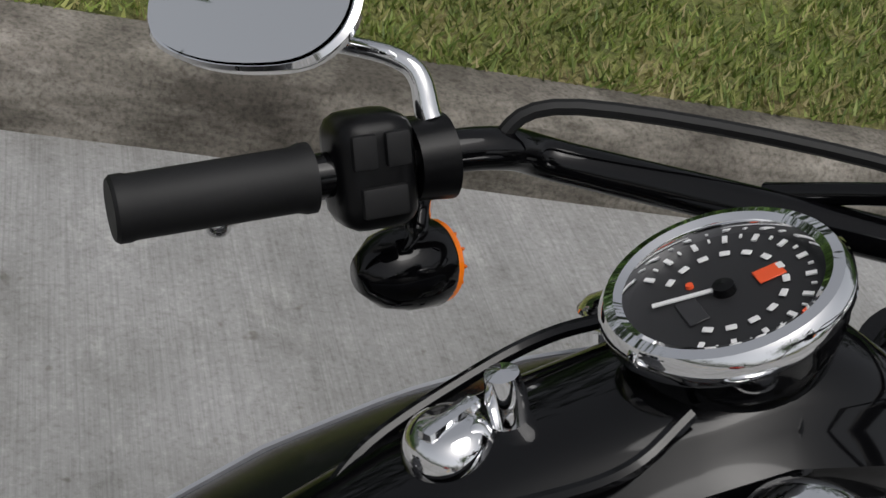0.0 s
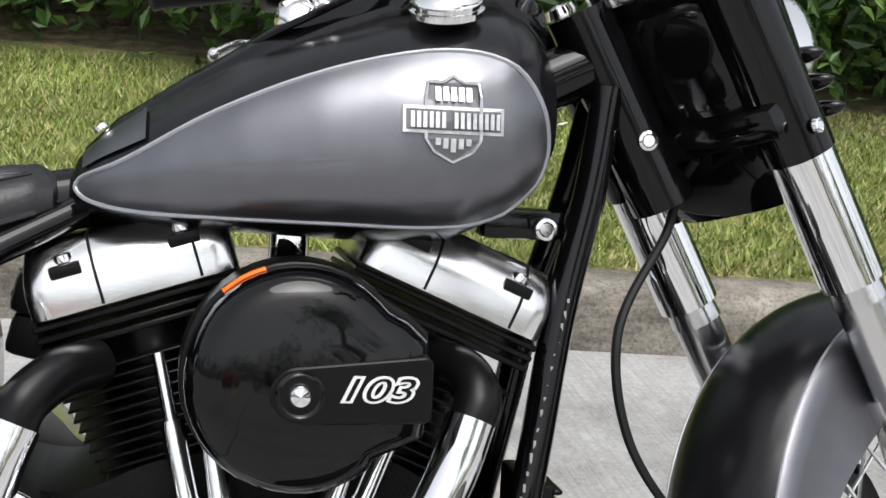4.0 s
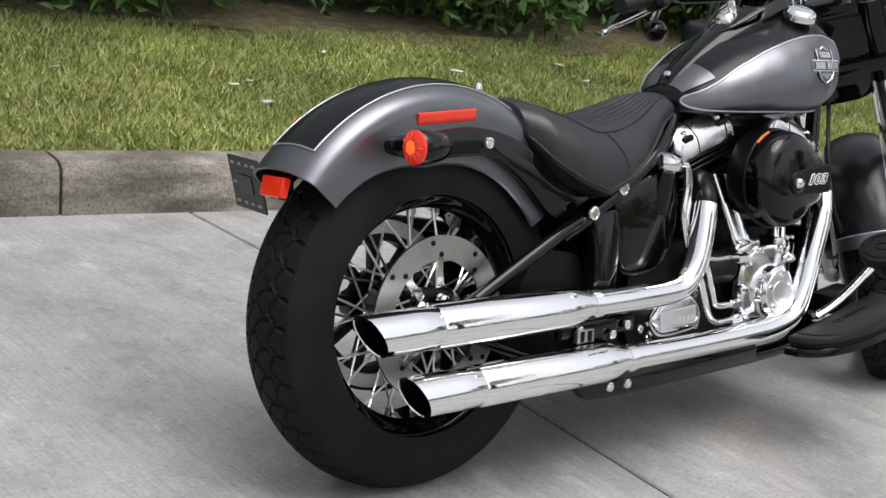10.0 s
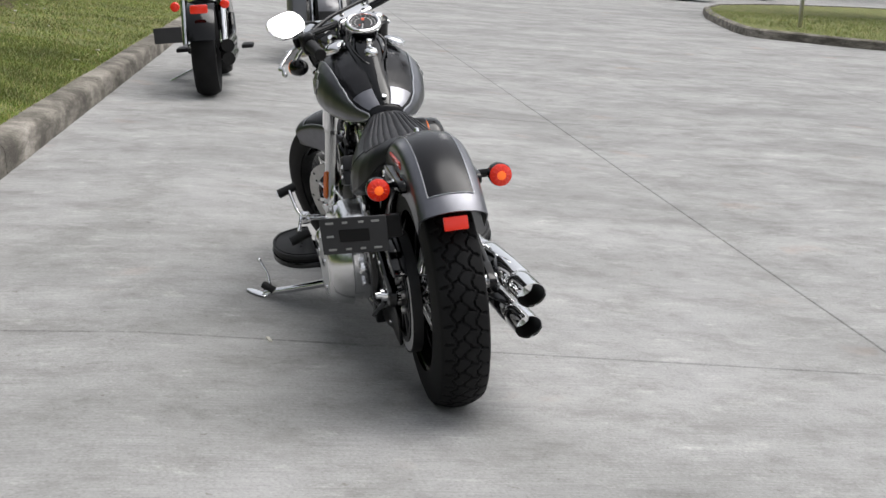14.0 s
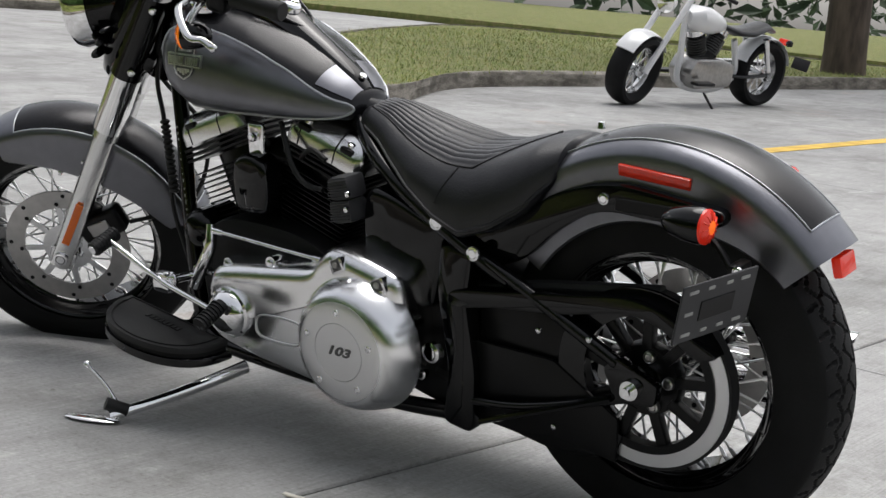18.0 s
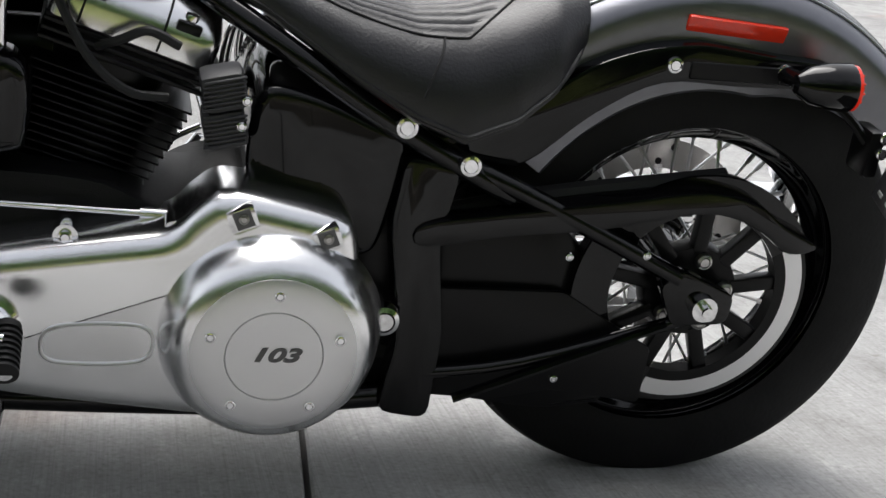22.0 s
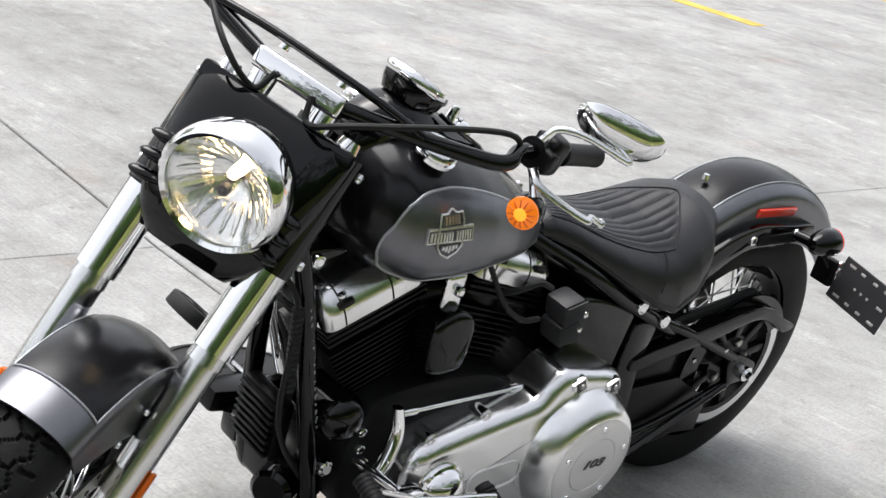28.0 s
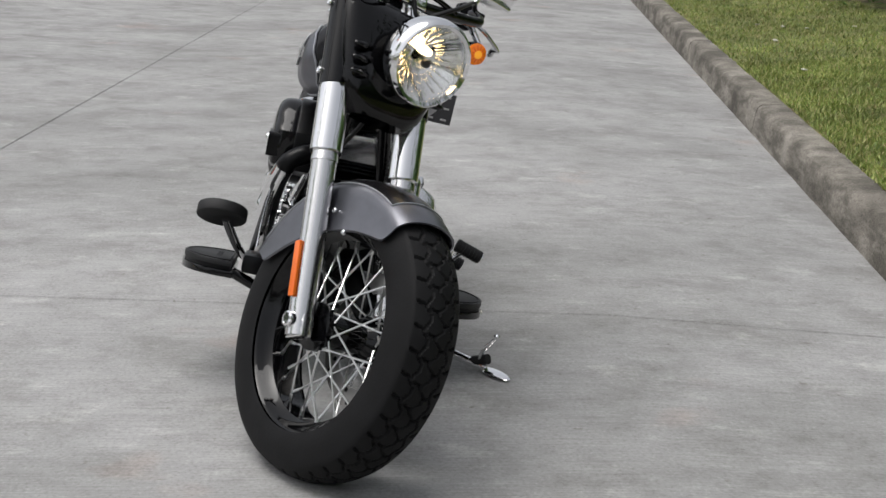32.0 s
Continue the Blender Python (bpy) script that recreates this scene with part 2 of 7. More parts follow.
M_GREYPLASTIC = mat("dark_grey_plastic", (0.03, 0.03, 0.033), 0.5, var=0.2)
M_BLUEGREY = mat("grey_saddlebag_paint", (0.13, 0.135, 0.15), 0.3, coat=0.4, var=0.1)
M_CARGLASS = mat("dark_car_glass", (0.02, 0.022, 0.025), 0.05, coat=0.5, var=0.1)
M_LABEL = mat("printed_label", (0.34, 0.34, 0.33), 0.5, var=0.1)


# ---- ground materials ----
def ground_mat(name, kind):
    m = bpy.data.materials.new(name)
    m.use_nodes = True
    t = m.node_tree
    b = t.nodes["Principled BSDF"]
    g = t.nodes.new("ShaderNodeNewGeometry")
    N, L = t.nodes.new, t.links.new

    def noise_(scale, detail=6, sc=(1, 1, 1), rough=0.55):
        mp = N("ShaderNodeMapping")
        mp.inputs["Scale"].default_value = sc
        n = N("ShaderNodeTexNoise")
        n.inputs["Scale"].default_value, n.inputs["Detail"].default_value, n.inputs["Roughness"].default_value = scale, detail, rough
        L(g.outputs["Position"], mp.inputs["Vector"])
        L(mp.outputs[0], n.inputs["Vector"])
        return n.outputs["Fac"]

    def ramp(f, stops):
        r = N("ShaderNodeValToRGB")
        e = r.color_ramp.elements
        e[0].position, e[0].color = stops[0][0], (*stops[0][1], 1)
        e[1].position, e[1].color = stops[-1][0], (*stops[-1][1], 1)
        for p, c in stops[1:-1]:
            x = e.new(p)
            x.color = (*c, 1)
        L(f, r.inputs[0])
        return r.outputs[0]

    def mix(a, c, fac, mode="MULTIPLY"):
        x = N("ShaderNodeMix")
        x.data_type, x.blend_type = "RGBA", mode
        if isinstance(fac, float):
            x.inputs["Factor"].default_value = fac
        else:
            L(fac, x.inputs["Factor"])
        L(a, x.inputs[6])
        L(c, x.inputs[7])
        return x.outputs[2]
    g1 = lambda v: (v, v * 0.995, v * 0.985)
    if kind == "concrete":
        base = ramp(noise_(0.55, 8), [(0.3, g1(0.295)), (0.5, g1(0.33)), (0.7, g1(0.365))])
        streak = ramp(noise_(0.8, 8, (1.4, 0.8, 1), 0.62), [(0.36, (0.80, 0.80, 0.795)), (0.5, (0.97, 0.97, 0.97)), (0.62, (1.06, 1.06, 1.06))])
        broom = ramp(noise_(9, 4, (26, 0.45, 1), 0.7), [(0.33, (0.83, 0.83, 0.825)), (0.5, (0.97, 0.97, 0.97)), (0.67, (1.08, 1.08, 1.08))])
        speck = ramp(noise_(110, 4), [(0.32, (0.82, 0.815, 0.80)), (0.48, (1, 1, 1)), (0.56, (1, 1, 1)), (0.70, (1.18, 1.18, 1.17))])
        blot = ramp(noise_(3.4, 10, (1.1, 0.9, 1), 0.78), [(0.38, (0.74, 0.735, 0.72)), (0.5, (0.96, 0.96, 0.955)), (0.62, (1.08, 1.08, 1.08))])
        marks = ramp(noise_(5.5, 9, (1.5, 0.8, 1), 0.72), [(0.56, (1, 1, 1)), (0.62, (1.16, 1.16, 1.155)), (0.70, (1.42, 1.42, 1.40))])
        pits = ramp(noise_(26, 2), [(0.24, (0.68, 0.66, 0.62)), (0.31, (1, 1, 1))])
        rust = ramp(noise_(1.7, 4), [(0.64, (1, 1, 1)), (0.74, (1.10, 0.97, 0.91))])
        c = base
        for o in (streak, blot, broom, speck, marks, pits, rust):
            c = mix(c, o, 1.0)
        L(c, b.inputs["Base Color"])
        b.inputs["Roughness"].default_value = 0.85
        h = noise_(9, 4, (26, 0.45, 1), 0.7)
        s, d = 0.35, 0.003
    elif kind == "kerb":
        base = ramp(noise_(2.2, 8), [(0.3, (0.15, 0.135, 0.115)), (0.5, (0.27, 0.25, 0.215)), (0.7, (0.40, 0.37, 0.33))])
        z = N("ShaderNodeSeparateXYZ")
        L(g.outputs["Position"], z.inputs[0])
        st = ramp(noise_(5, 8, (0.6, 0.6, 2.2), 0.7), [(0.42, (0.24, 0.23, 0.21)), (0.60, (1, 1, 1))])
        agg = ramp(noise_(120, 3), [(0.3, (0.6, 0.58, 0.55)), (0.5, (1, 1, 1)), (0.7, (1.25, 1.22, 1.2))])
        c = mix(mix(base, st, 0.8), agg, 1.0)
        L(c, b.inputs["Base Color"])
        b.inputs["Roughness"].default_value = 0.9
        h = noise_(70, 5)
        s, d = 0.6, 0.004
    elif kind == "soil":
        c = ramp(noise_(6, 8), [(0.3, (0.09, 0.11, 0.03)), (0.5, (0.16, 0.18, 0.05)), (0.62, (0.22, 0.20, 0.08)), (0.75, (0.26, 0.21, 0.11))])
        c = mix(c, ramp(noise_(90, 4), [(0.3, (0.5, 0.5, 0.5)), (0.7, (1.35, 1.35, 1.3))]), 1.0)
        L(c, b.inputs["Base Color"])
        b.inputs["Roughness"].default_value = 0.95
        h = noise_(60, 5)
        s, d = 0.8, 0.02
    else:  # mulch
        c = ramp(noise_(14, 8), [(0.3, (0.05, 0.045, 0.022)), (0.55, (0.12, 0.10, 0.05)), (0.75, (0.21, 0.17, 0.10))])
        L(c, b.inputs["Base Color"])
        b.inputs["Roughness"].default_value = 0.95
        h = noise_(40, 6)
        s, d = 0.9, 0.03
    bp = N("ShaderNodeBump")
    bp.inputs["Strength"].default_value, bp.inputs["Distance"].default_value = s, d
    L(h, bp.inputs["Height"])
    L(bp.outputs[0], b.inputs["Normal"])
    return m


def leaf_mat(name, stops, rough=0.5, sub=0.0):
    """Leaves or blades that differ from one to the next."""
    m = bpy.data.materials.new(name)
    m.use_nodes = True
    t = m.node_tree
    b = t.nodes["Principled BSDF"]
    g = t.nodes.new("ShaderNodeNewGeometry")
    r = t.nodes.new("ShaderNodeValToRGB")
    e = r.color_ramp.elements
    e[0].position, e[0].color = 0.0, (*stops[0], 1)
    e[1].position, e[1].color = 1.0, (*stops[-1], 1)
    for k, c in enumerate(stops[1:-1]):
        x = e.new((k + 1) / (len(stops) - 1))
        x.color = (*c, 1)
    t.links.new(g.outputs["Random Per Island"], r.inputs[0])
    n = t.nodes.new("ShaderNodeTexNoise")
    n.inputs["Scale"].default_value, n.inputs["Detail"].default_value = 1.6, 5
    t.links.new(g.outputs["Position"], n.inputs["Vector"])
    mr = t.nodes.new("ShaderNodeMapRange")
    mr.inputs[1].default_value, mr.inputs[2].default_value, mr.inputs[3].default_value, mr.inputs[4].default_value = 0.3, 0.7, 0.62, 1.35
    t.links.new(n.outputs["Fac"], mr.inputs[0])
    x = t.nodes.new("ShaderNodeMix")
    x.data_type, x.blend_type = "RGBA", "MULTIPLY"
    x.inputs["Factor"].default_value = 1.0
    t.links.new(r.outputs[0], x.inputs[6])
    t.links.new(mr.outputs[0], x.inputs[7])
    t.links.new(x.outputs[2], b.inputs["Base Color"])
    b.inputs["Roughness"].default_value = rough
    return m


M_CONC, M_KERB, M_SOIL, M_MULCH = (ground_mat(n, k) for n, k in (("weathered_concrete", "concrete"), ("stained_kerb_concrete", "kerb"), ("lawn_soil", "soil"), ("leaf_mulch", "mulch")))
M_GRASS = leaf_mat("grass_blades", [(0.10, 0.15, 0.03), (0.18, 0.25, 0.05), (0.25, 0.32, 0.07), (0.34, 0.36, 0.11), (0.42, 0.35, 0.18)], 0.55)
M_LEAF = leaf_mat("shrub_leaves", [(0.02, 0.055, 0.012), (0.045, 0.11, 0.02), (0.085, 0.18, 0.03), (0.15, 0.26, 0.05)], 0.4)
M_DARKLEAF = leaf_mat("far_leaves", [(0.012, 0.03, 0.01), (0.03, 0.06, 0.02), (0.05, 0.09, 0.03)], 0.6)
M_BARK = mat("bark", (0.09, 0.07, 0.055), 0.9, bump=0.8, scale=40, var=0.4, vscale=8, stretch=(1, 1, 0.25))
M_YELLOW = mat("yellow_road_paint", (0.62, 0.40, 0.06), 0.7, bump=0.3, scale=80, var=0.22, vscale=7)
M_DEBRIS = mat("pale_litter", (0.5, 0.48, 0.42), 0.8, var=0.3, vscale=20)
M_JOINT = mat("joint_filler", (0.075, 0.07, 0.062), 0.9, var=0.4, vscale=9)


def from_data(name, verts, faces, material, kind="", label="", category=""):
    me = bpy.data.meshes.new(name)
    me.from_pydata(verts, [], faces)
    me.materials.append(material)
    ob = new(name, me)
    return tagged(ob, label, category, "", kind)


# ---- ground ----
KA = math.atan(-0.083)
KS = Matrix.Translation((0, 1.62, 0)) @ Matrix.Rotation(KA, 4, "Z")
# the lot rises gently away from the kerb, beyond the first long joint
KT = KS @ Matrix.Translation((0, -3.18, 0)) @ Matrix.Rotation(-0.034, 4, "X") @ Matrix.Translation((0, 3.18, 0)) @ KS.inverted()
KM = Matrix.Translation((0, 1.810, -0.048)) @ Matrix.Rotation(math.atan(-0.1140), 4, "Z")
bm = bmesh.new()
box(bm, (3000, 3000, 0.4), Matrix.Translation((0, 0, -0.30)))
ground = part("ground", bm, M_JOINT, None, "dark base under the concrete slabs", False)
tagged(ground, category="ground", kind="structure")
pavement = thing("pavement", "weathered grey broom finished concrete slabs with dark joints", "pavement", None, "", "structure")
GAP = 0.009
XL, YL = [0.625 + 6.1 * k for k in range(-6, 9)], [0.9, -3.18, -6.9, -10.6, -14.3, -18, -22, -26, -30, -36]
for i in range(len(XL) - 1):
    for j in range(len(YL) - 1):
        sx, sy = XL[i + 1] - XL[i] - GAP, YL[j] - YL[j + 1] - 0.0035
        bm = bmesh.new()
        box(bm, (sx, sy, 0.1), Matrix.Translation(((XL[i] + XL[i + 1]) / 2, (YL[j] + YL[j + 1]) / 2, -0.05)))
        bmesh.ops.bevel(bm, geom=[e for e in bm.edges if e.verts[0].co.z > -0.01 and e.verts[1].co.z > -0.01], offset=0.004, segments=1, affect="EDGES")
        if j == 0:  # the slabs fall to the gutter
            bmesh.ops.bisect_plane(bm, geom=bm.verts[:] + bm.edges[:] + bm.faces[:], plane_co=(0, -0.75, 0), plane_no=(0, 1, 0))
            for v in bm.verts:
                v.co.z += min(0.0, -0.0511 * (v.co.y + 0.75))
        part("slab", bm, M_CONC, pavement, smooth=False, fix=KT @ KS if j else KS)
bm = bmesh.new()
box(bm, (1400, 700, 0.1), KS @ Matrix.Translation((0, -36 - 350, 1.066)))
for xe in (XL[-1] + 250, XL[0] - 250):
    box(bm, (500, 2.43, 0.1), KS @ Matrix.Translation((xe, -1.965, -0.05)))
    box(bm, (500, 1.65, 0.1), KS @ Matrix.Translation((xe, 0.075, -0.05 + -0.048)))
    box(bm, (500, 32.82, 0.1), KT @ KS @ Matrix.Translation((xe, -19.59, -0.05)))
part("far_paving", bm, M_CONC, pavement, smooth=False)
bm = bmesh.new()
box(bm, (0.045, 0.012, 0.006), Matrix.Translation((0.527, 0.447, 0.001)) @ Matrix.Rotation(radians(8), 4, "Z"), 0.002, 1)
tagged(part("paint_chip", bm, M_DEBRIS, None, "pale chip of litter in the slab joint"), category="litter")


def kerb_mesh(length):
    prof = [(0.0, -0.1), (0.0, 0.0), (0.016, 0.105), (0.024, 0.128), (0.042, 0.142), (0.065, 0.147), (0.150, 0.150), (0.165, 0.146), (0.168, 0.10), (0.168, -0.1)]
    n = max(2, int(length / 0.12))
    rings = []
    for i in range(n + 1):
        x = length * i / n
        rings.append([V((x, y + 0.004 * noise.noise((x * 3, y * 20, 0)), z + 0.004 * noise.noise((x * 2.2, y * 30, 5)))) for y, z in prof])
    return loft(bmesh.new(), rings)


kerb = thing("kerb", "stained concrete kerb along the lawn", "kerb", None, "", "structure")
x = -33.3
while x < 42:
    part("kerb_stone", kerb_mesh(3.04), M_KERB, kerb, fix=KM @ Matrix.Translation((x, 0.0, 0)))
    x += 3.05
# lawn behind the kerb, then mulch
rows_, nx = [], 150
vs, fs = [], []
for i in range(nx + 1):
    xx = -32 + 74 * i / nx
    for j in range(21):
        yy = 0.150 + 1.95 * j / 20
        zz = 0.142 + 0.055 * yy + 0.022 * noise.noise((xx * 0.9, yy * 1.2, 1.0))
        vs.append(tuple(KM @ V((xx, yy, zz if j else 0.135))))
for i in range(nx):
    for j in range(20):
        a = i * 21 + j
        fs.append((a, a + 21, a + 22, a + 1))
lawn = from_data("lawn", vs, fs, M_SOIL, "structure", "short patchy green lawn behind the kerb", "lawn")
vs, fs = [], []
for i in range(nx + 1):
    xx = -32 + 74 * i / nx
    for j in range(31):
        yy = 1.78 + 0.5 * noise.noise((xx * 0.5, 3, 0)) * (j == 0) + 9.0 * j / 30
        zz = 0.243 + 0.05 * (yy - 1.78) + 0.05 * noise.noise((xx * 2, yy * 2, 0))
        vs.append(tuple(KM @ V((xx, yy, zz))))
for i in range(nx):
    for j in range(30):
        a = i * 31 + j
        fs.append((a, a + 31, a + 32, a + 1))
from_data("planting_bed", vs, fs, M_MULCH, "structure", "brown leaf mulch bed under the shrubs", "planting bed")


def blades(n, area, height, seed, zf, m):
    """Grass blades as slim triangles over an area of (x0, x1, y0, y1)."""
    r = np.random.RandomState(seed)
    x0, x1, y0, y1 = area
    px, py = r.uniform(x0, x1, n), r.uniform(y0, y1, n)
    keep = np.array([noise.noise((a * 1.7, b * 1.7, 2.0)) > -0.42 or r.rand() < 0.35 for a, b in zip(px, py)])
    px, py = px[keep], py[keep]
    n = len(px)
    an, h, w = r.uniform(0, 6.283, n), height * r.uniform(0.5, 1.3, n), r.uniform(0.0022, 0.005, n)
    tl, ta = r.uniform(0.2, 1.1, n) * h, r.uniform(0, 6.283, n)
    z = zf(px, py)
    v = np.empty((n, 3, 3))
    v[:, 0] = np.stack([px - w * np.cos(an), py - w * np.sin(an), z], 1)
    v[:, 1] = np.stack([px + w * np.cos(an), py + w * np.sin(an), z], 1)
    v[:, 2] = np.stack([px + tl * np.cos(ta), py + tl * np.sin(ta), z + h], 1)
    v = v.reshape(-1, 3) @ np.array(m.to_3x3()).T + np.array(m.translation)
    return v, np.arange(3 * n).reshape(-1, 3)


def lawn_z(px, py):
    return np.array([0.142 + 0.055 * b + 0.022 * noise.noise((a * 0.9, b * 1.2, 1.0)) for a, b in zip(px, py)])


va, fa = blades(230000, (-4.5, 8.5, 0.155, 1.95), 0.024, 4, lawn_z, KM)
vb, fb_ = blades(60000, (-22, -4.5, 0.155, 1.82), 0.026, 5, lawn_z, KM)
vc, fc = blades(40000, (8.5, 24, 0.155, 1.82), 0.026, 6, lawn_z, KM)
allv, allf = np.concatenate([va, vb, vc]), np.concatenate([fa, fb_ + len(va), fc + len(va) + len(vb)])
from_data("grass", allv.tolist(), allf.tolist(), M_GRASS, "stuff", "short patchy green grass with dry straw", "grass")
r_ = np.random.RandomState(8)
for k in range(46):
    xx, yy = r_.uniform(-7, 12), r_.uniform(0.25, 1.75)
    bm = bmesh.new()
    box(bm, (r_.uniform(0.02, 0.06), r_.uniform(0.012, 0.03), 0.006), KM @ Matrix.Translation((xx, yy, 0.142 + 0.055 * yy + 0.022 * noise.noise((xx * 0.9, yy * 1.2, 1.0)) + 0.022)) @ Matrix.Rotation(r_.uniform(0, 6), 4, "Z") @ Matrix.Rotation(r_.uniform(-0.4, 0.4), 4, "X"), 0.002, 1)
    tagged(part("dead_leaf", bm, M_DEBRIS, None, "pale dry leaf lying on the grass"), category="leaf", group="dry leaves on the lawn")


def leaf_cloud(n, seed, shape, size, m_=None):
    """Pointed leaves, two triangles each, scattered in clumps inside a shape(u) -> point."""
    r = np.random.RandomState(seed)
    c = np.array([shape(r) for _ in range(max(6, n // 14))])
    p = c[r.randint(0, len(c), n)] + r.normal(0, size * 1.3, (n, 3))
    d = r.normal(0, 1, (n, 3)) + np.array([0, 0, 0.25])
    d /= np.linalg.norm(d, axis=1)[:, None]
    s = np.cross(d, r.normal(0, 1, (n, 3)))
    s /= np.linalg.norm(s, axis=1)[:, None]
    L_ = (size * r.uniform(0.6, 1.35, n))[:, None]
    up = np.cross(s, d) * L_ * 0.12
    v = np.stack([p, p + d * L_ * 0.5 + s * L_ * 0.2 + up, p + d * L_, p + d * L_ * 0.5 - s * L_ * 0.2 + up], 1).reshape(-1, 3)
    f = np.arange(4 * n).reshape(-1, 4)
    return v, f


def shrub(seed, w, h, n, material, label):
    sh_ = thing("shrub", label, "shrub", None, "shrubs behind the lawn")

    def inside(r):
        while True:
            q = r.uniform(-1, 1, 3)
            if 0.35 < np.linalg.norm(q) < 1.0:
                return np.array([q[0] * w * (1 + 0.25 * math.sin(5 * q[2] + seed)), q[1] * w, h * (0.50 + 0.50 * q[2])])
    v, f = leaf_cloud(n, seed, inside, 0.09)
    me = bpy.data.meshes.new("crown")
    me.from_pydata(v.tolist(), [], f.tolist())
    me.materials.append(material)
    cr = new("crown", me)
    cr.parent = sh_
    for k in range(4):
        a = k * 1.6 + seed
        part("stem", tube([(0, 0, -0.1), (0.1 * math.cos(a), 0.1 * math.sin(a), h * 0.3), (0.35 * w * math.cos(a), 0.35 * w * math.sin(a), h * 0.75)], [0.02, 0.015, 0.006], 7, 4), M_BARK, sh_)
    return sh_


sh1 = shrub(11, 0.8, 1.35, 6500, M_LEAF, "leafy green shrub in the mulch bed")
sh2 = shrub(23, 1.0, 1.8, 8500, M_LEAF, "tall leafy green shrub in the mulch bed")
spots = []
for k in range(30):
    xx = -12 + k * 0.95 + r_.uniform(-0.2, 0.2)
    spots.append((xx, 2.45 + r_.uniform(-0.2, 0.25) + (0.5 if k % 2 else 0.0), 0.27, k % 2))
for k, (xx, yy, zz, w) in enumerate(spots):
    src = (sh1, sh2)[w]
    mm_ = KM @ Matrix.Translation((xx, yy, zz)) @ Matrix.Rotation(r_.uniform(0, 6), 4, "Z")
    if k < 2:
        src.matrix_world = mm_
    else:
        copy_thing(src, mm_)
# dense growth behind the shrubs and far woods round the lot
V_, F_ = [], []
off = 0
for seed, x0, x1, y0, y1, z1, n, size in ((31, -16, 20, 5.4, 7.8, 5.0, 12000, 0.26), (32, -70, 75, 18, 30, 12, 6000, 1.2)):
    v, f = leaf_cloud(n, seed, lambda r: np.array([r.uniform(x0, x1), r.uniform(y0, y1), r.uniform(0.2, z1) ** 1.0]), size)
    V_.append(v)
    F_.append(f + off)
    off += len(v)
for seed in range(40):
    a = radians(180 + seed * 4.6)
    R_ = 62 + 9 * math.sin(seed * 2.1)
    cx_, cy_, hh = R_ * math.cos(a), R_ * math.sin(a), 9 + 4 * math.sin(seed * 1.7)
    v, f = leaf_cloud(260, 60 + seed, lambda r: np.array([cx_ + r.normal(0, 2.6), cy_ + r.normal(0, 2.6), 2.0 + (hh - 2) * r.rand()]), 1.1)
    V_.append(v)
    F_.append(f + off)
    off += len(v)
from_data("far_woods", np.concatenate(V_).tolist(), np.concatenate(F_).tolist(), M_DARKLEAF, "stuff", "dark belt of trees round the parking lot", "trees")

# ---- parking lot ----
def yellow(x0, y0, x1, y1):
    bm = bmesh.new()
    a, b = KT @ V((x0, y0, 0)), KT @ V((x1, y1, 0))
    n_ = (b - a).cross(V((0, 0, 1))).normalized() * 0.075
    loft(bm, [[a - n_ + V((0, 0, 0.0005)), a + n_ + V((0, 0, 0.0005)), a + n_ + V((0, 0, 0.004)), a - n_ + V((0, 0, 0.004))], [b - n_ + V((0, 0, 0.0005)), b + n_ + V((0, 0, 0.0005)), b + n_ + V((0, 0, 0.004)), b - n_ + V((0, 0, 0.004))]])
    return tagged(part("parking_line", bm, M_YELLOW, None, "worn yellow painted parking line", False), "", "parking line", "parking stall lines", "structure")


for q in ((2.85, -6.1, 2.35, -12.5), (-0.72, -5.6, -2.05, -14.0), (-3.35, -6.2, -4.3, -12), (-6.02, -4.25, -6.5, -10), (-9.1, -4.2, -9.6, -10)):
    yellow(*q)


def island(name, outline, label, trunk=None):
    isl = thing(name, label, "island", KT, "", "structure")
    o = rounded(outline, 4)
    c = (sum(p[0] for p in o) / len(o), sum(p[1] for p in o) / len(o))
    sh_ = lambda k: [(p[0] + (c[0] - p[0]) * k / max(0.1, math.hypot(c[0] - p[0], c[1] - p[1])), p[1] + (c[1] - p[1]) * k / max(0.1, math.hypot(c[0] - p[0], c[1] - p[1]))) for p in o]
    rr = [[V((x, y, z)) for x, y in sh_(k)] for k, z in ((0, -0.05), (0.0, 0.0), (0.02, 0.12), (0.05, 0.14), (0.16, 0.145), (0.17, 0.08))]
    part("island_kerb", loft(bmesh.new(), rr, True, False), M_KERB, isl)
    bm = bmesh.new()
    bm.faces.new([bm.verts.new((x, y, 0.12)) for x, y in sh_(0.16)])
    part("island_soil", bm, M_SOIL, isl)
    return isl, o


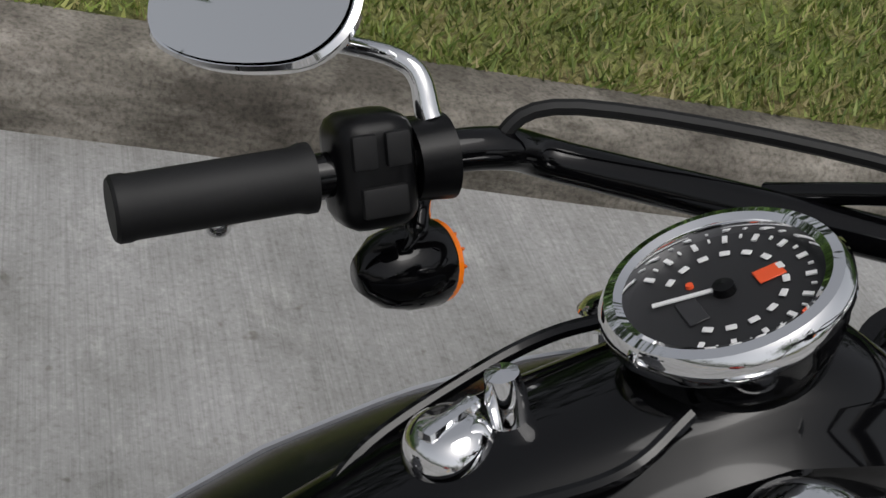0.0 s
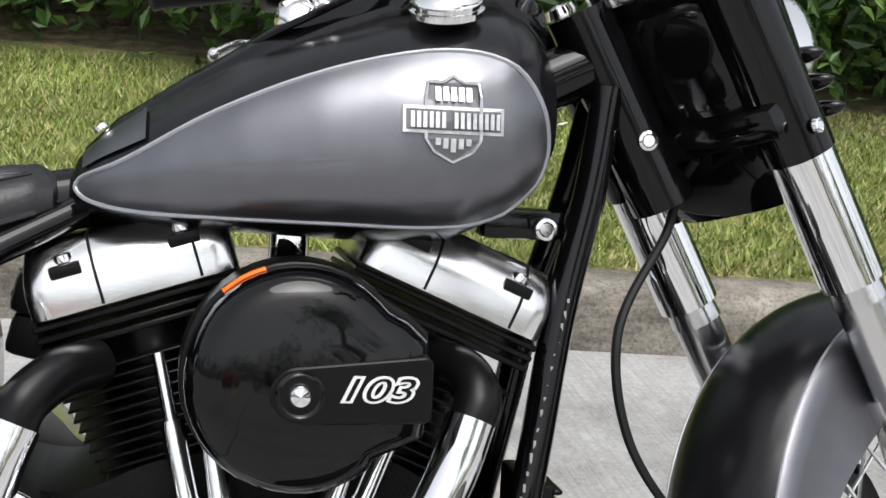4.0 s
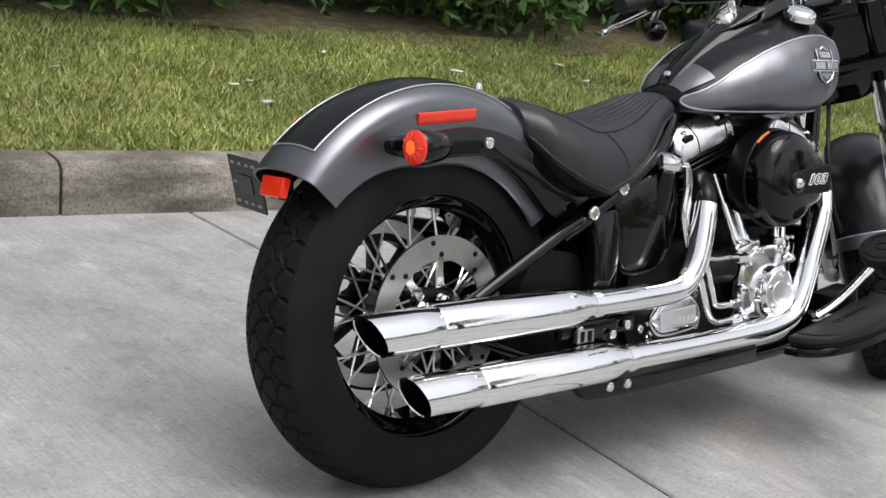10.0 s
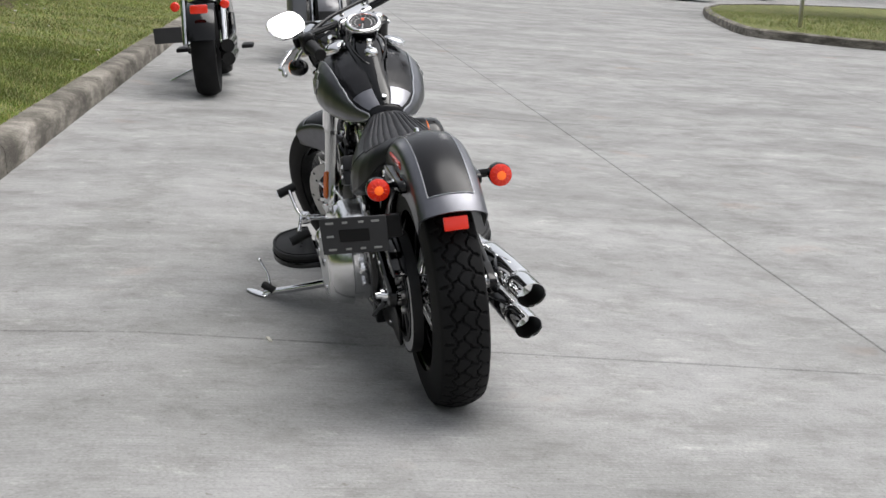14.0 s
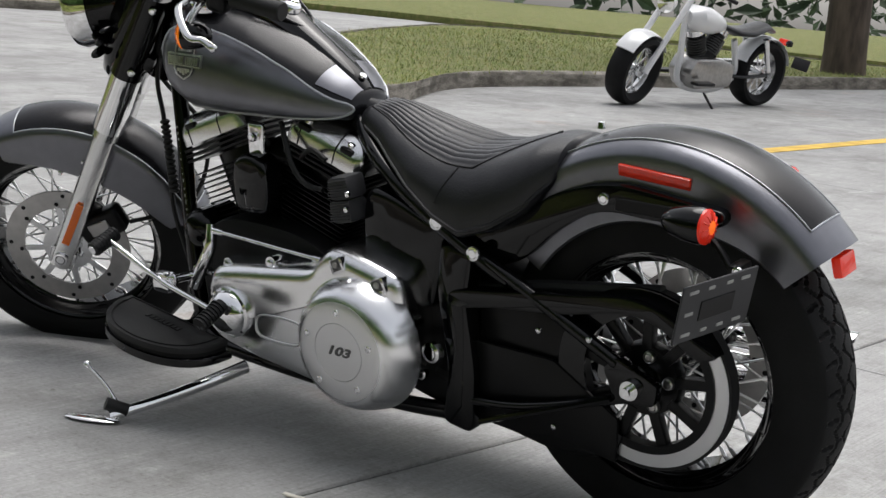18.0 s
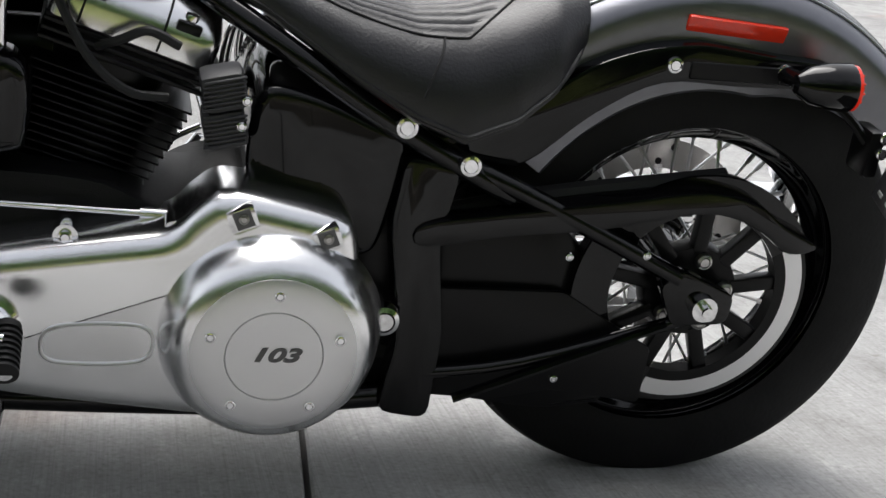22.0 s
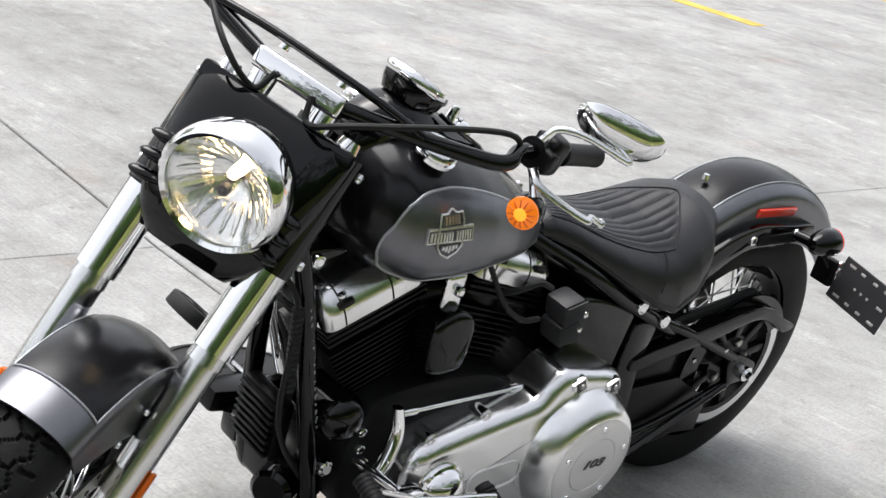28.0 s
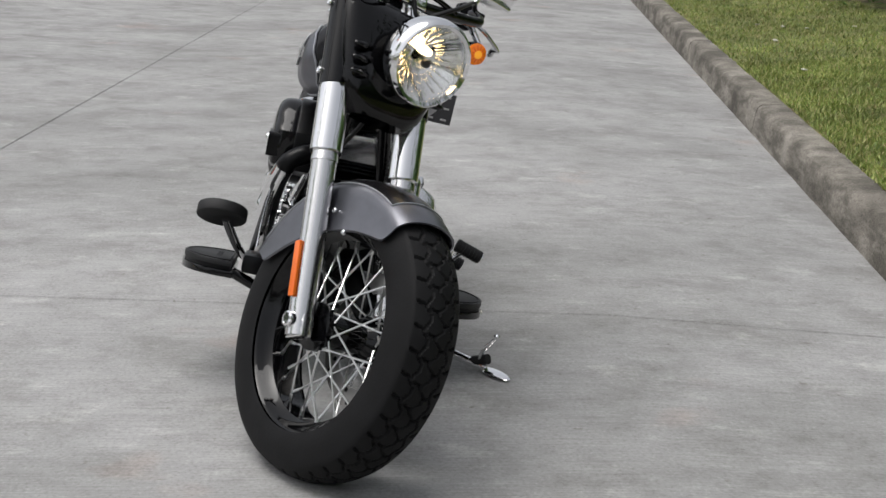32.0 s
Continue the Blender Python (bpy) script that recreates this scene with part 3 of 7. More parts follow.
isl1, o1 = island("island_near", [(7.0, -5.9), (8.3, -7.0), (9.8, -9.5), (12.6, -14.8), (13.5, -19.5), (4.9, -19.5), (5.1, -16), (5.6, -13), (6.2, -10.4), (6.4, -8.2), (5.6, -6.2), (6.2, -5.8)], "kerbed parking island with patchy grass")
isl2, o2 = island("island_far", [(20.2, -9.3), (17.9, -9.6), (16.6, -10.8), (16.2, -12.6), (17.4, -16.2), (30, -24), (34, -20), (30, -13)], "kerbed far island with grass and a tree")
for seed, area in ((91, (5.0, 13.0, -19.2, -5.9)), (92, (16.6, 26, -19, -9.8))):
    v, f = blades(26000, area, 0.05, seed, lambda a, b: np.full(len(a), 0.12), KT)
    poly = o1 if seed == 91 else o2
    cen = v.reshape(-1, 3, 3).mean(1)
    inside = np.zeros(len(cen), bool)
    for (ax, ay), (bx_, by_) in zip(poly, poly[1:] + poly[:1]):
        hit = ((ay > cen[:, 1]) != (by_ > cen[:, 1])) & (cen[:, 0] < (bx_ - ax) * (cen[:, 1] - ay) / (by_ - ay + 1e-9) + ax)
        inside ^= hit
    v = v.reshape(-1, 3, 3)[inside].reshape(-1, 3)
    from_data("island_grass", v.tolist(), np.arange(len(v)).reshape(-1, 3).tolist(), M_GRASS, "stuff", "patchy island grass", "grass")


def tree(x, y, h, r, seed):
    t_ = thing("tree", "broad leaf tree with a stout bare trunk", "tree", KT @ pose(x, y, 0.1))
    part("trunk", tube([(0, 0, -0.1), (0.02, 0, 0.3), (0.05, 0.03, h * 0.35), (0, 0.1, h * 0.6)], [r * 1.5, r * 1.1, r, r * 0.6], 14, 8), M_BARK, t_)
    for k in range(6):
        a = k * 1.05 + seed
        part("limb", tube([(0.03, 0.05, h * (0.38 + 0.03 * k)), (h * 0.12 * math.cos(a), h * 0.12 * math.sin(a), h * (0.5 + 0.03 * k)), (h * 0.27 * math.cos(a), h * 0.27 * math.sin(a), h * (0.62 + 0.04 * k))], [r * 0.5, r * 0.35, r * 0.12], 8, 5), M_BARK, t_)
    v, f = leaf_cloud(5200, seed, lambda q: np.array([q.normal(0, h * 0.17), q.normal(0, h * 0.17), h * (0.70 + 0.13 * q.normal())]), 0.3)
    me = bpy.data.meshes.new("crown")
    me.from_pydata(v.tolist(), [], f.tolist())
    me.materials.append(M_LEAF)
    c = new("crown", me)
    c.parent = t_
    return t_


tree(26.5, -17.0, 8.0, 0.24, 3)
tree(5.9, -16.2, 12.0, 0.26, 5)
bm = bmesh.new()
box(bm, (0.06, 0.06, 2.2), KT @ Matrix.Translation((20.6, -10.75, 1.2)), 0.01)
tagged(part("sign_post", bm, M_STEEL, None, "thin metal sign post on the far island"), category="post")
bm = bmesh.new()
box(bm, (26, 22, 0.16), KT @ Matrix.Translation((20, -32.5, 0.06)), 0.03)
tagged(part("far_lawn", bm, M_SOIL, None, "mown far lawn beyond the lot"), "", "lawn", "", "structure")
# bag on the lawn
bag = thing("bag", "black fabric bag standing on the lawn", "bag", Matrix.Translation((4.3, 2.80, 0.185)) @ Matrix.Rotation(0.4, 4, "Z"))
bm = bmesh.new()
box(bm, (0.36, 0.22, 0.26), Matrix.Translation((0, 0, 0.12)), 0.05, 3)
part("bag_body", bm, M_RUBBER, bag)
part("bag_handle", tube([(-0.12, 0, 0.27), (-0.08, 0, 0.37), (0.08, 0, 0.37), (0.12, 0, 0.27)], 0.012, 8, 6), M_RUBBER, bag)
bm = bmesh.new()
box(bm, (0.30, 0.03, 0.16), Matrix.Translation((0, -0.115, 0.11)), 0.012, 2)
part("bag_pocket", bm, M_GREYPLASTIC, bag)

# ---- motorcycle ----
LEAN, STEER = -10.5, 35.0
bike = thing("motorcycle", "black and charcoal cruiser motorcycle with chrome exhausts on its side stand", "motorcycle", pose(0, 0, 0, LEAN, 0, 0))
RX, RZ, RR = 0.025, 0.312, 0.318
FX, FZ, FR = 1.5885, 0.284, 0.304
U, AHEAD = V((-0.4825, 0, 0.8759)), V((0.8759, 0, 0.4825))
P0 = V((FX, 0, FZ)) - 0.036 * AHEAD
ST = Matrix.Translation(P0) @ Matrix.Rotation(radians(2.2), 4, "X") @ Matrix.Rotation(radians(STEER), 4, U) @ Matrix.Translation(-P0)


def leg(k, y=0.0, out=0.0):
    """A point on the fork line, k metres up from the front axle, out metres ahead of it."""
    return V((FX, y, FZ)) + U * k + AHEAD * out


def bolt(at, axis, r, parent, material=None, h=0.006, fix=None, name="bolt"):
    a = V(at)
    d = V(axis).normalized()
    bm = bmesh.new()
    m = Matrix.Translation(a) @ d.to_track_quat("Y", "Z").to_matrix().to_4x4()
    lathe([(0.0001, h), (r * 0.55, h), (r * 0.6, h * 0.6), (r * 0.66, h), (r * 0.92, h * 0.85), (r, h * 0.4), (r, 0)], m, 18, bm)
    return part(name, bm, material or M_CHROME, parent, fix=fix)


def tyre_mesh(R, rim, width, cx, cz):
    """A tyre with zigzag grooves cut into its tread."""
    bm = bmesh.new()
    NU, half = 600, 24
    prof = []
    for k in range(-half, half + 1):
        a = k / half
        if abs(a) < 0.62:
            y = a / 0.62 * width * 0.5 * 0.86
            r = R - 0.017 * (a / 0.62) ** 2
        else:
            t = (abs(a) - 0.62) / 0.38
            y = math.copysign(width * 0.5 * (0.86 + 0.16 * math.sin(t * 2.3)), a)
            r = R - 0.017 - t * (R - 0.017 - rim)
        prof.append((r, y, a))
    rings = []
    for i in range(NU):
        th = 2 * math.pi * i / NU
        ring = []
        for r, y, a in prof:
            d = 0.0
            if abs(a) < 0.64:
                s = i / NU * 40
                zig = 0.15 * max(-0.6, min(0.6, 2 * abs(2 * (s % 1) - 1) - 1))
                q = abs(a) / 0.62
                sh = (s + (0.0 if a > 0 else 0.5) - 0.45 * (q - 0.15)) % 1
                side = 0.30 + 0.09 * max(-0.7, min(0.7, 2 * abs(2 * ((s + 0.25) % 1) - 1) - 1))
                if abs(a - zig) < 0.024 or abs(abs(a) - side) < 0.024 or (0.56 < q < 0.94 and sh < 0.13) or (0.2 < q < 0.45 and sh < 0.08):
                    d = 0.006
            elif 0.70 < abs(a) < 0.73:
                d = -0.0012
            ring.append(bm.verts.new((cx + (r - d) * math.cos(th), y, cz + (r - d) * math.sin(th))))
        rings.append(ring)
    for i in range(NU):
        a, b = rings[i], rings[(i + 1) % NU]
        for j in range(len(prof) - 1):
            bm.faces.new((a[j], b[j], b[j + 1], a[j + 1]))
    return bm


def wheel(name, cx, cz, R, width, fix, hub_r, label):
    w = part(name, lathe([(0.02, -0.075), (hub_r, -0.07), (hub_r, -0.055), (hub_r * 0.7, -0.04), (hub_r * 0.7, 0.04), (hub_r, 0.055), (hub_r, 0.07), (0.02, 0.075)], Matrix.Translation((cx, 0, cz)), 32), M_GLOSS, bike, label, fix=fix)
    part("tyre", tyre_mesh(R, 0.214, width, cx, cz), M_TYRE, w, "black rubber tyre with zigzag tread", fix=fix)
    rim = [(0.222, -0.055), (0.214, -0.06), (0.208, -0.055), (0.205, -0.045), (0.188, -0.032), (0.186, 0), (0.188, 0.032), (0.205, 0.045), (0.208, 0.055), (0.214, 0.06), (0.222, 0.055), (0.2, 0.0)]
    part("rim", lathe(rim, Matrix.Translation((cx, 0, cz)), 72, closed=True), M_GLOSS, w, "gloss black wheel rim", fix=fix)
    for i in range(40):
        th = radians(i * 9 + 3)
        s = 1 if i % 2 else -1
        lead = radians(52) * (1 if (i // 2) % 2 else -1)
        a = (cx + hub_r * 0.85 * math.cos(th + lead), s * 0.06, cz + hub_r * 0.85 * math.sin(th + lead))
        b = (cx + 0.189 * math.cos(th), s * 0.008, cz + 0.189 * math.sin(th))
        part("spoke", rod(a, b, 0.0023, seg=6), M_SPOKE, w, fix=fix)
        c = V(a).lerp(V(b), 0.90)
        part("nipple", rod(c, b, 0.0038, seg=6), M_SPOKE, w, fix=fix)
    return w


rear_wheel = wheel("rear_wheel", RX, RZ, RR, 0.14, None, 0.052, "black laced rear wheel with steel spokes")
front_wheel = wheel("front_wheel", FX, FZ, FR, 0.135, ST, 0.05, "black laced front wheel turned to one side")


def brake_disc(cx, cz, y, r, parent, fix=None, slots=8):
    bm = lathe([(r * 0.70, y - 0.0025), (r, y - 0.0025), (r, y + 0.0025), (r * 0.70, y + 0.0025)], Matrix.Translation((cx, 0, cz)), 64, closed=True)
    d = part("brake_disc", bm, M_STEEL, parent, "bare steel brake disc with dark studs for its drilled holes", fix=fix)
    part("disc_carrier", lathe([(0.03, y), (r * 0.38, y - 0.004), (r * 0.40, y + 0.004), (0.03, y + 0.006)], Matrix.Translation((cx, 0, cz)), 40), M_ALU, d, fix=fix)
    for i in range(slots):
        th = 2 * math.pi * i / slots
        bm = bmesh.new()
        m = Matrix.Translation((cx, y, cz)) @ Matrix.Rotation(-th, 4, "Y") @ Matrix.Translation((r * 0.56, 0, 0))
        box(bm, (r * 0.36, 0.005, 0.015), m, 0.001, 1)
        part("carrier_arm", bm, M_ALU, d, fix=fix)
        # black studs on the disc paint the shade of its drilled holes
        for q in (0.77, 0.92):
            bm = bmesh.new()
            p = V((cx + r * q * math.cos(th + q), y, cz + r * q * math.sin(th + q)))
            cyl(bm, p + V((0, -0.0038, 0)), p + V((0, 0.0038, 0)), 0.0050, seg=10)
            part("dark_hole_stud", bm, M_SATIN, d, fix=fix)
    for i in range(5):
        th = 2 * math.pi * i / 5
        s = -1 if y < 0 else 1
        bolt((cx + 0.034 * math.cos(th), y + s * 0.004, cz + 0.034 * math.sin(th)), (0, s, 0), 0.008, d, fix=fix)
    return d


brake_disc(RX, RZ, -0.085, 0.146, rear_wheel)
brake_disc(FX, FZ, 0.078, 0.146, front_wheel, ST)

# rear belt pulley on the left
pul = part("belt_pulley", lathe([(0.130, 0.078), (0.155, 0.078), (0.155, 0.106), (0.130, 0.106)], Matrix.Translation((RX, 0, RZ)), 72, closed=True), M_BRUSH, bike, "black spoked drive pulley with a bare metal ring")
part("drive_belt", lathe([(0.1555, 0.0785), (0.1605, 0.0785), (0.1605, 0.1055), (0.1555, 0.1055)], Matrix.Translation((RX, 0, RZ)), 64, closed=True), M_RUBBER, pul, "black toothed drive belt")
part("pulley_hub", lathe([(0.02, 0.1), (0.062, 0.104), (0.066, 0.09), (0.066, 0.08), (0.02, 0.078)], Matrix.Translation((RX, 0, RZ)), 40), M_SATIN, pul)
part("pulley_ring", lathe([(0.116, 0.086), (0.131, 0.086), (0.131, 0.109), (0.116, 0.109)], Matrix.Translation((RX, 0, RZ)), 64, closed=True), M_SATIN, pul)
for i in range(9):
    th = 2 * math.pi * i / 9 + 0.2
    bm = bmesh.new()
    m = Matrix.Translation((RX, 0.096, RZ)) @ Matrix.Rotation(-th, 4, "Y") @ Matrix.Translation((0.088, 0, 0))
    box(bm, (0.066, 0.02, 0.020), m, 0.004)
    part("pulley_spoke", bm, M_SATIN, pul)
for i in range(5):
    th = 2 * math.pi * i / 5 + 0.5
    bolt((RX + 0.046 * math.cos(th), 0.103, RZ + 0.046 * math.sin(th)), (0, 1, 0), 0.011, pul, M_STEEL, 0.01)
part("axle_nut", lathe([(0.0001, 0.19), (0.009, 0.19), (0.0095, 0.176), (0.017, 0.176), (0.0175, 0.158), (0.023, 0.156), (0.023, 0.12)], Matrix.Translation((RX, -0.016, RZ)), 6 * 4), M_CHROME, bike)
part("axle_nut", lathe([(0.0001, -0.19), (0.012, -0.188), (0.013, -0.16), (0.02, -0.158), (0.02, -0.1)], Matrix.Translation((RX, 0, RZ)), 24), M_CHROME, bike)
belt = tube([(RX - 0.02, 0.09, RZ + 0.158), (0.25, 0.09, 0.43), (0.45, 0.09, 0.38)], 0.012, 8, 4)
part("drive_belt", belt, M_RUBBER, bike)
part("drive_belt", tube([(RX, 0.09, RZ - 0.158), (0.25, 0.09, 0.17), (0.47, 0.09, 0.22)], 0.012, 8, 4), M_RUBBER, bike)


def facets(m, h, material, glow, parent, fix=None):
    """Radial facets and the lit middle of a lamp lens."""
    for k in range(12):
        b2 = bmesh.new()
        box(b2, (0.015, 0.004, 0.0028), m @ Matrix.Rotation(2 * math.pi * k / 12, 4, "Y") @ Matrix.Translation((0.0185, h - 0.0015, 0)) @ Matrix.Rotation(radians(-17), 4, "Z"), 0.001, 1)
        part("lens_facet", b2, material, parent, fix=fix)
    # emissive dome on the opaque lens paints the bulb's glow
    part("bulb_glow", lathe([(0.0001, h + 0.0035), (0.007, h + 0.003), (0.0125, h + 0.0005), (0.0135, h - 0.003)], m, 16), glow, parent, "glowing dome on the lens for its bulb's glow", fix=fix)


# ---- fenders ----
def fender(name, cx, cz, a0, a1, rad, half, drop, material, fix=None, label="", flare=0.0, tip=0.0):
    """A crowned fender along an arc of angles seen from the left, with a side skirt."""
    bm = bmesh.new()
    n, k = 56, 24
    outer, inner = [], []
    for i in range(n + 1):
        f = i / n
        a = radians(a0 + (a1 - a0) * f)
        r = rad(f)
        dr = drop(f)
        row, row2 = [], []
        for j in range(k + 1):
            s = j / k * 2 - 1
            q = abs(s)
            if q < 0.72:
                u = q / 0.72
                y = half * math.sin(u * math.pi / 2)
                h = -0.040 * (1 - math.cos(u * math.pi / 2))
            else:
                u = (q - 0.72) / 0.28
                y = half + flare * u * u
                h = -0.040 - dr * u
            y = math.copysign(y, s)
            for lst, off in ((row, 0.0), (row2, -0.004)):
                rr = r + h + off
                yy = y * (1 if off == 0 else 0.96)
                lst.append(V((cx + rr * math.cos(a), yy, cz + rr * math.sin(a))))
        outer.append(row)
        inner.append(row2[::-1])
    rings = [o + i for o, i in zip(outer, inner)]
    loft(bm, rings, True, True)
    return part(name, bm, material, bike, label, fix=fix), outer


def panel_on(outer, i0, i1, j0, j1, name, parent, material, label="", fix=None, lift=0.0012, stripe=0.0016):
    """A painted panel lying on a fender's crown, edged with a pinstripe."""
    bm = bmesh.new()
    rows = outer[i0:i1 + 1]
    c = [sum(r[j0:j1 + 1], V()) / (j1 - j0 + 1) for r in rows]

    def up(i, j):
        p = rows[i][j]
        a = rows[min(i + 1, len(rows) - 1)][j] - rows[max(i - 1, 0)][j]
        b = rows[i][min(j + 1, len(rows[0]) - 1)] - rows[i][max(j - 1, 0)]
        nrm = a.cross(b).normalized()
        if nrm.dot(p - c[i] + (c[i] - sum(c, V()) / len(c)) * 0.6) < 0:
            nrm = -nrm
        return p + nrm * lift
    grid = [[up(i, j) for j in range(j0, j1 + 1)] for i in range(len(rows))]
    loft(bm, grid, False, False)
    pn = part(name, bm, material, parent, label, fix=fix)
    edge = grid[0] + [g[-1] for g in grid[1:-1]] + grid[-1][::-1] + [g[0] for g in grid[-2:0:-1]]
    part("pinstripe", tube(edge + [edge[0]], stripe, 6, 1, caps=False), M_STRIPE, pn, fix=fix)
    return pn


rf, rf_out = fender("rear_fender", RX, RZ, 138, 33, lambda f: 0.396 + 0.012 * f + 0.004 * f * f + 0.010 * math.sin(math.pi * f) ** 1.5, 0.086, lambda f: 0.050 + 0.052 * min(1, f * 2.6) ** 1.4, M_DENIM, None, "charcoal metallic rear fender with a black crown panel")
panel_on(rf_out, 4, 55, 8, 16, "crown_panel", rf, M_DENIMBLK, "satin black crown panel edged in silver")
ff, ff_out = fender("front_fender", FX, FZ, 171, 67, lambda f: 0.319 + 0.008 * (1 - f) ** 3, 0.076, lambda f: 0.03 + 0.055 * math.sin(f * math.pi) ** 0.7, M_DENIM, ST, "charcoal metallic front fender with a black panel", 0.006)
panel_on(ff_out, 3, 50, 6, 18, "crown_panel", ff, M_DENIMBLK, "satin black panel edged in silver", ST)
# rear strut covers, reflectors, lamps
for s in (1, -1):
    strut = prism(rounded([(-0.10, 0.627), (-0.03, 0.634), (0.04, 0.641), (0.09, 0.643), (0.157, 0.630), (0.224, 0.600), (0.29, 0.548), (0.40, 0.505), (0.46, 0.53), (0.455, 0.50), (0.36, 0.455), (0.28, 0.475), (0.20, 0.545), (0.12, 0.590), (0.02, 0.592), (-0.09, 0.598)], 4), s * 0.084, s * 0.108, 0.006)
    st = part("fender_strut", strut, M_GLOSS, bike, "gloss black fender strut cover")
    bm = bmesh.new()
    box(bm, (0.12, 0.004, 0.022), Matrix.Translation((0.03, s * 0.1085, 0.611)), 0.0015, 1)
    part("strut_recess", bm, M_SATIN, st)
    bolt((0.111, s * 0.107, 0.616), (0, s, 0), 0.0105, st)
    bolt((-0.034, s * 0.107, 0.617), (0, s, 0), 0.0105, st)
    bolt((0.436, s * 0.136, 0.525), (0, s, 0), 0.014, bike)
    bolt((0.354, s * 0.138, 0.483), (0, s, 0), 0.014, bike)
    bm = bmesh.new()
    box(bm, (0.132, 0.008, 0.021), Matrix.Translation((0.031, s * 0.0865, 0.661)) @ Matrix.Rotation(radians(-3), 4, "Y") @ Matrix.Rotation(radians(-s * 16), 4, "X"), 0.003, 2)
    part("side_reflector", bm, M_RED, bike, "red side reflector")
    # rear turn signal
    m = Matrix.Translation((-0.094, s * 0.157, 0.617)) @ Matrix.Rotation(radians(90), 4, "Z") @ Matrix.Scale(0.94, 4)
    sg = part("rear_turn_signal", lathe([(0.0001, -0.075), (0.012, -0.072), (0.024, -0.055), (0.030, -0.03), (0.032, 0.0), (0.03, 0.004)], m, 28), M_GLOSS, bike, "gloss black bullet turn signal with a red lens")
    ln = part("lens", lathe([(0.0305, 0.0), (0.030, 0.008), (0.022, 0.014), (0.0001, 0.018)], m, 28), M_REDLIT, sg, "glowing red lens")
    facets(m, 0.0155, M_RED, M_GLOWRED, sg)
    part("signal_arm", rod((-0.045, s * 0.15, 0.616), (-0.03, s * 0.09, 0.614), 0.011), M_GLOSS, sg)
# tail reflector, plate bracket
bm = bmesh.new()
box(bm, (0.016, 0.060, 0.034), Matrix.Translation((-0.262, 0.0, 0.546)) @ Matrix.Rotation(radians(14), 4, "Y"), 0.004)
# no lamp here: the emissive lens material makes the reflector glow
part("tail_reflector", bm, M_REDLIT, bike, "red tail reflector under the fender lip")
pl = bmesh.new()
PM = Matrix.Translation((-0.158, 0.235, 0.525)) @ Matrix.Rotation(radians(-15), 4, "Z") @ Matrix.Rotation(radians(-12), 4, "Y")
box(pl, (0.004, 0.165, 0.098), PM, 0.0015, 1)
plate = part("plate_bracket", pl, M_GREYPLASTIC, bike, "empty black licence plate bracket with slots")
for yy, zz, w in ((-0.055, 0.036, 0.02), (-0.02, 0.036, 0.014), (0.02, 0.036, 0.014), (0.058, 0.036, 0.02), (-0.055, -0.036, 0.02), (-0.018, -0.036, 0.014), (0.018, -0.036, 0.014), (0.058, -0.036, 0.02), (0.06, 0.0, 0.018), (-0.02, 0.0, 0.007), (0.0, 0.0, 0.007), (0.02, 0.0, 0.007)):
    bm = bmesh.new()
    box(bm, (0.0065, w, 0.006), PM @ Matrix.Translation((0, yy, zz)), 0.001, 1)
    part("slot", bm, M_LABEL, plate)
bm = bmesh.new()
box(bm, (0.0055, 0.075, 0.034), PM @ Matrix.Translation((-0.001, 0, 0)), 0.001, 1)
part("raised_rib", bm, M_SATIN, plate)
bm = bmesh.new()
box(bm, (0.02, 0.05, 0.06), Matrix.Translation((-0.15, 0.14, 0.535)), 0.006)
br = part("plate_arm", bm, M_SATIN, bike)
part("plate_stay", tube([(-0.06, 0.11, 0.6), (-0.11, 0.135, 0.58), (-0.15, 0.15, 0.54)], 0.006, 8, 5), M_SATIN, br)
for dz in (0.008, -0.012):
    bolt((-0.158, 0.163, 0.55 + dz), (0, 1, 0), 0.008, br)

# ---- seat ----
SEAT = [  # x, top z on the centre, half width, lower edge z
    (0.205, 0.676, 0.020, 0.655), (0.215, 0.690, 0.085, 0.634), (0.26, 0.690, 0.132, 0.575), (0.31, 0.677, 0.155, 0.540), (0.37, 0.664, 0.165, 0.518), (0.43, 0.658, 0.160, 0.540), (0.50, 0.664, 0.140, 0.576), (0.56, 0.676, 0.112, 0.612), (0.61, 0.692, 0.085, 0.640), (0.655, 0.700, 0.066, 0.655), (0.675, 0.690, 0.055, 0.662)]


def seat_at(x, s):
    xs = [r[0] for r in SEAT]
    top, hw, low = (float(np.interp(x, xs, [r[k] for r in SEAT])) for k in (1, 2, 3))
    q = abs(s)
    a = q * math.pi / 2
    y = hw * math.sin(a) ** 0.85 if q > 0 else 0
    z = low + (top - low) * math.cos(a) ** 0.75 if q < 1 else low
    dish = 0.016 * (1 - q) ** 2 * math.exp(-((x - 0.42) / 0.12) ** 2)
    f = min(1, max(0, (x - 0.262 - 0.24 * q) / 0.02)) * min(1, max(0, (0.65 - x) / 0.02)) * min(1, max(0, (0.43 - q) / 0.02))
    return V((x, math.copysign(y, s), z - dish + 0.0045 * f * (abs(math.sin(s * math.pi / 0.086)) ** 0.6 - 0.4)))


xs = np.linspace(0.205, 0.675, 72)
rings = []
for x in xs:
    r = [seat_at(float(x), j / 70 - 1) for j in range(141)]
    low = r[0].z
    r += [V((float(x), r[-1].y * 0.9, low - 0.006)), V((float(x), r[0].y * 0.9, low - 0.006))]
    rings.append(r)
seat = part("seat", loft(bmesh.new(), rings), M_LEATHER, bike, "black leather solo seat with stitched pleats")


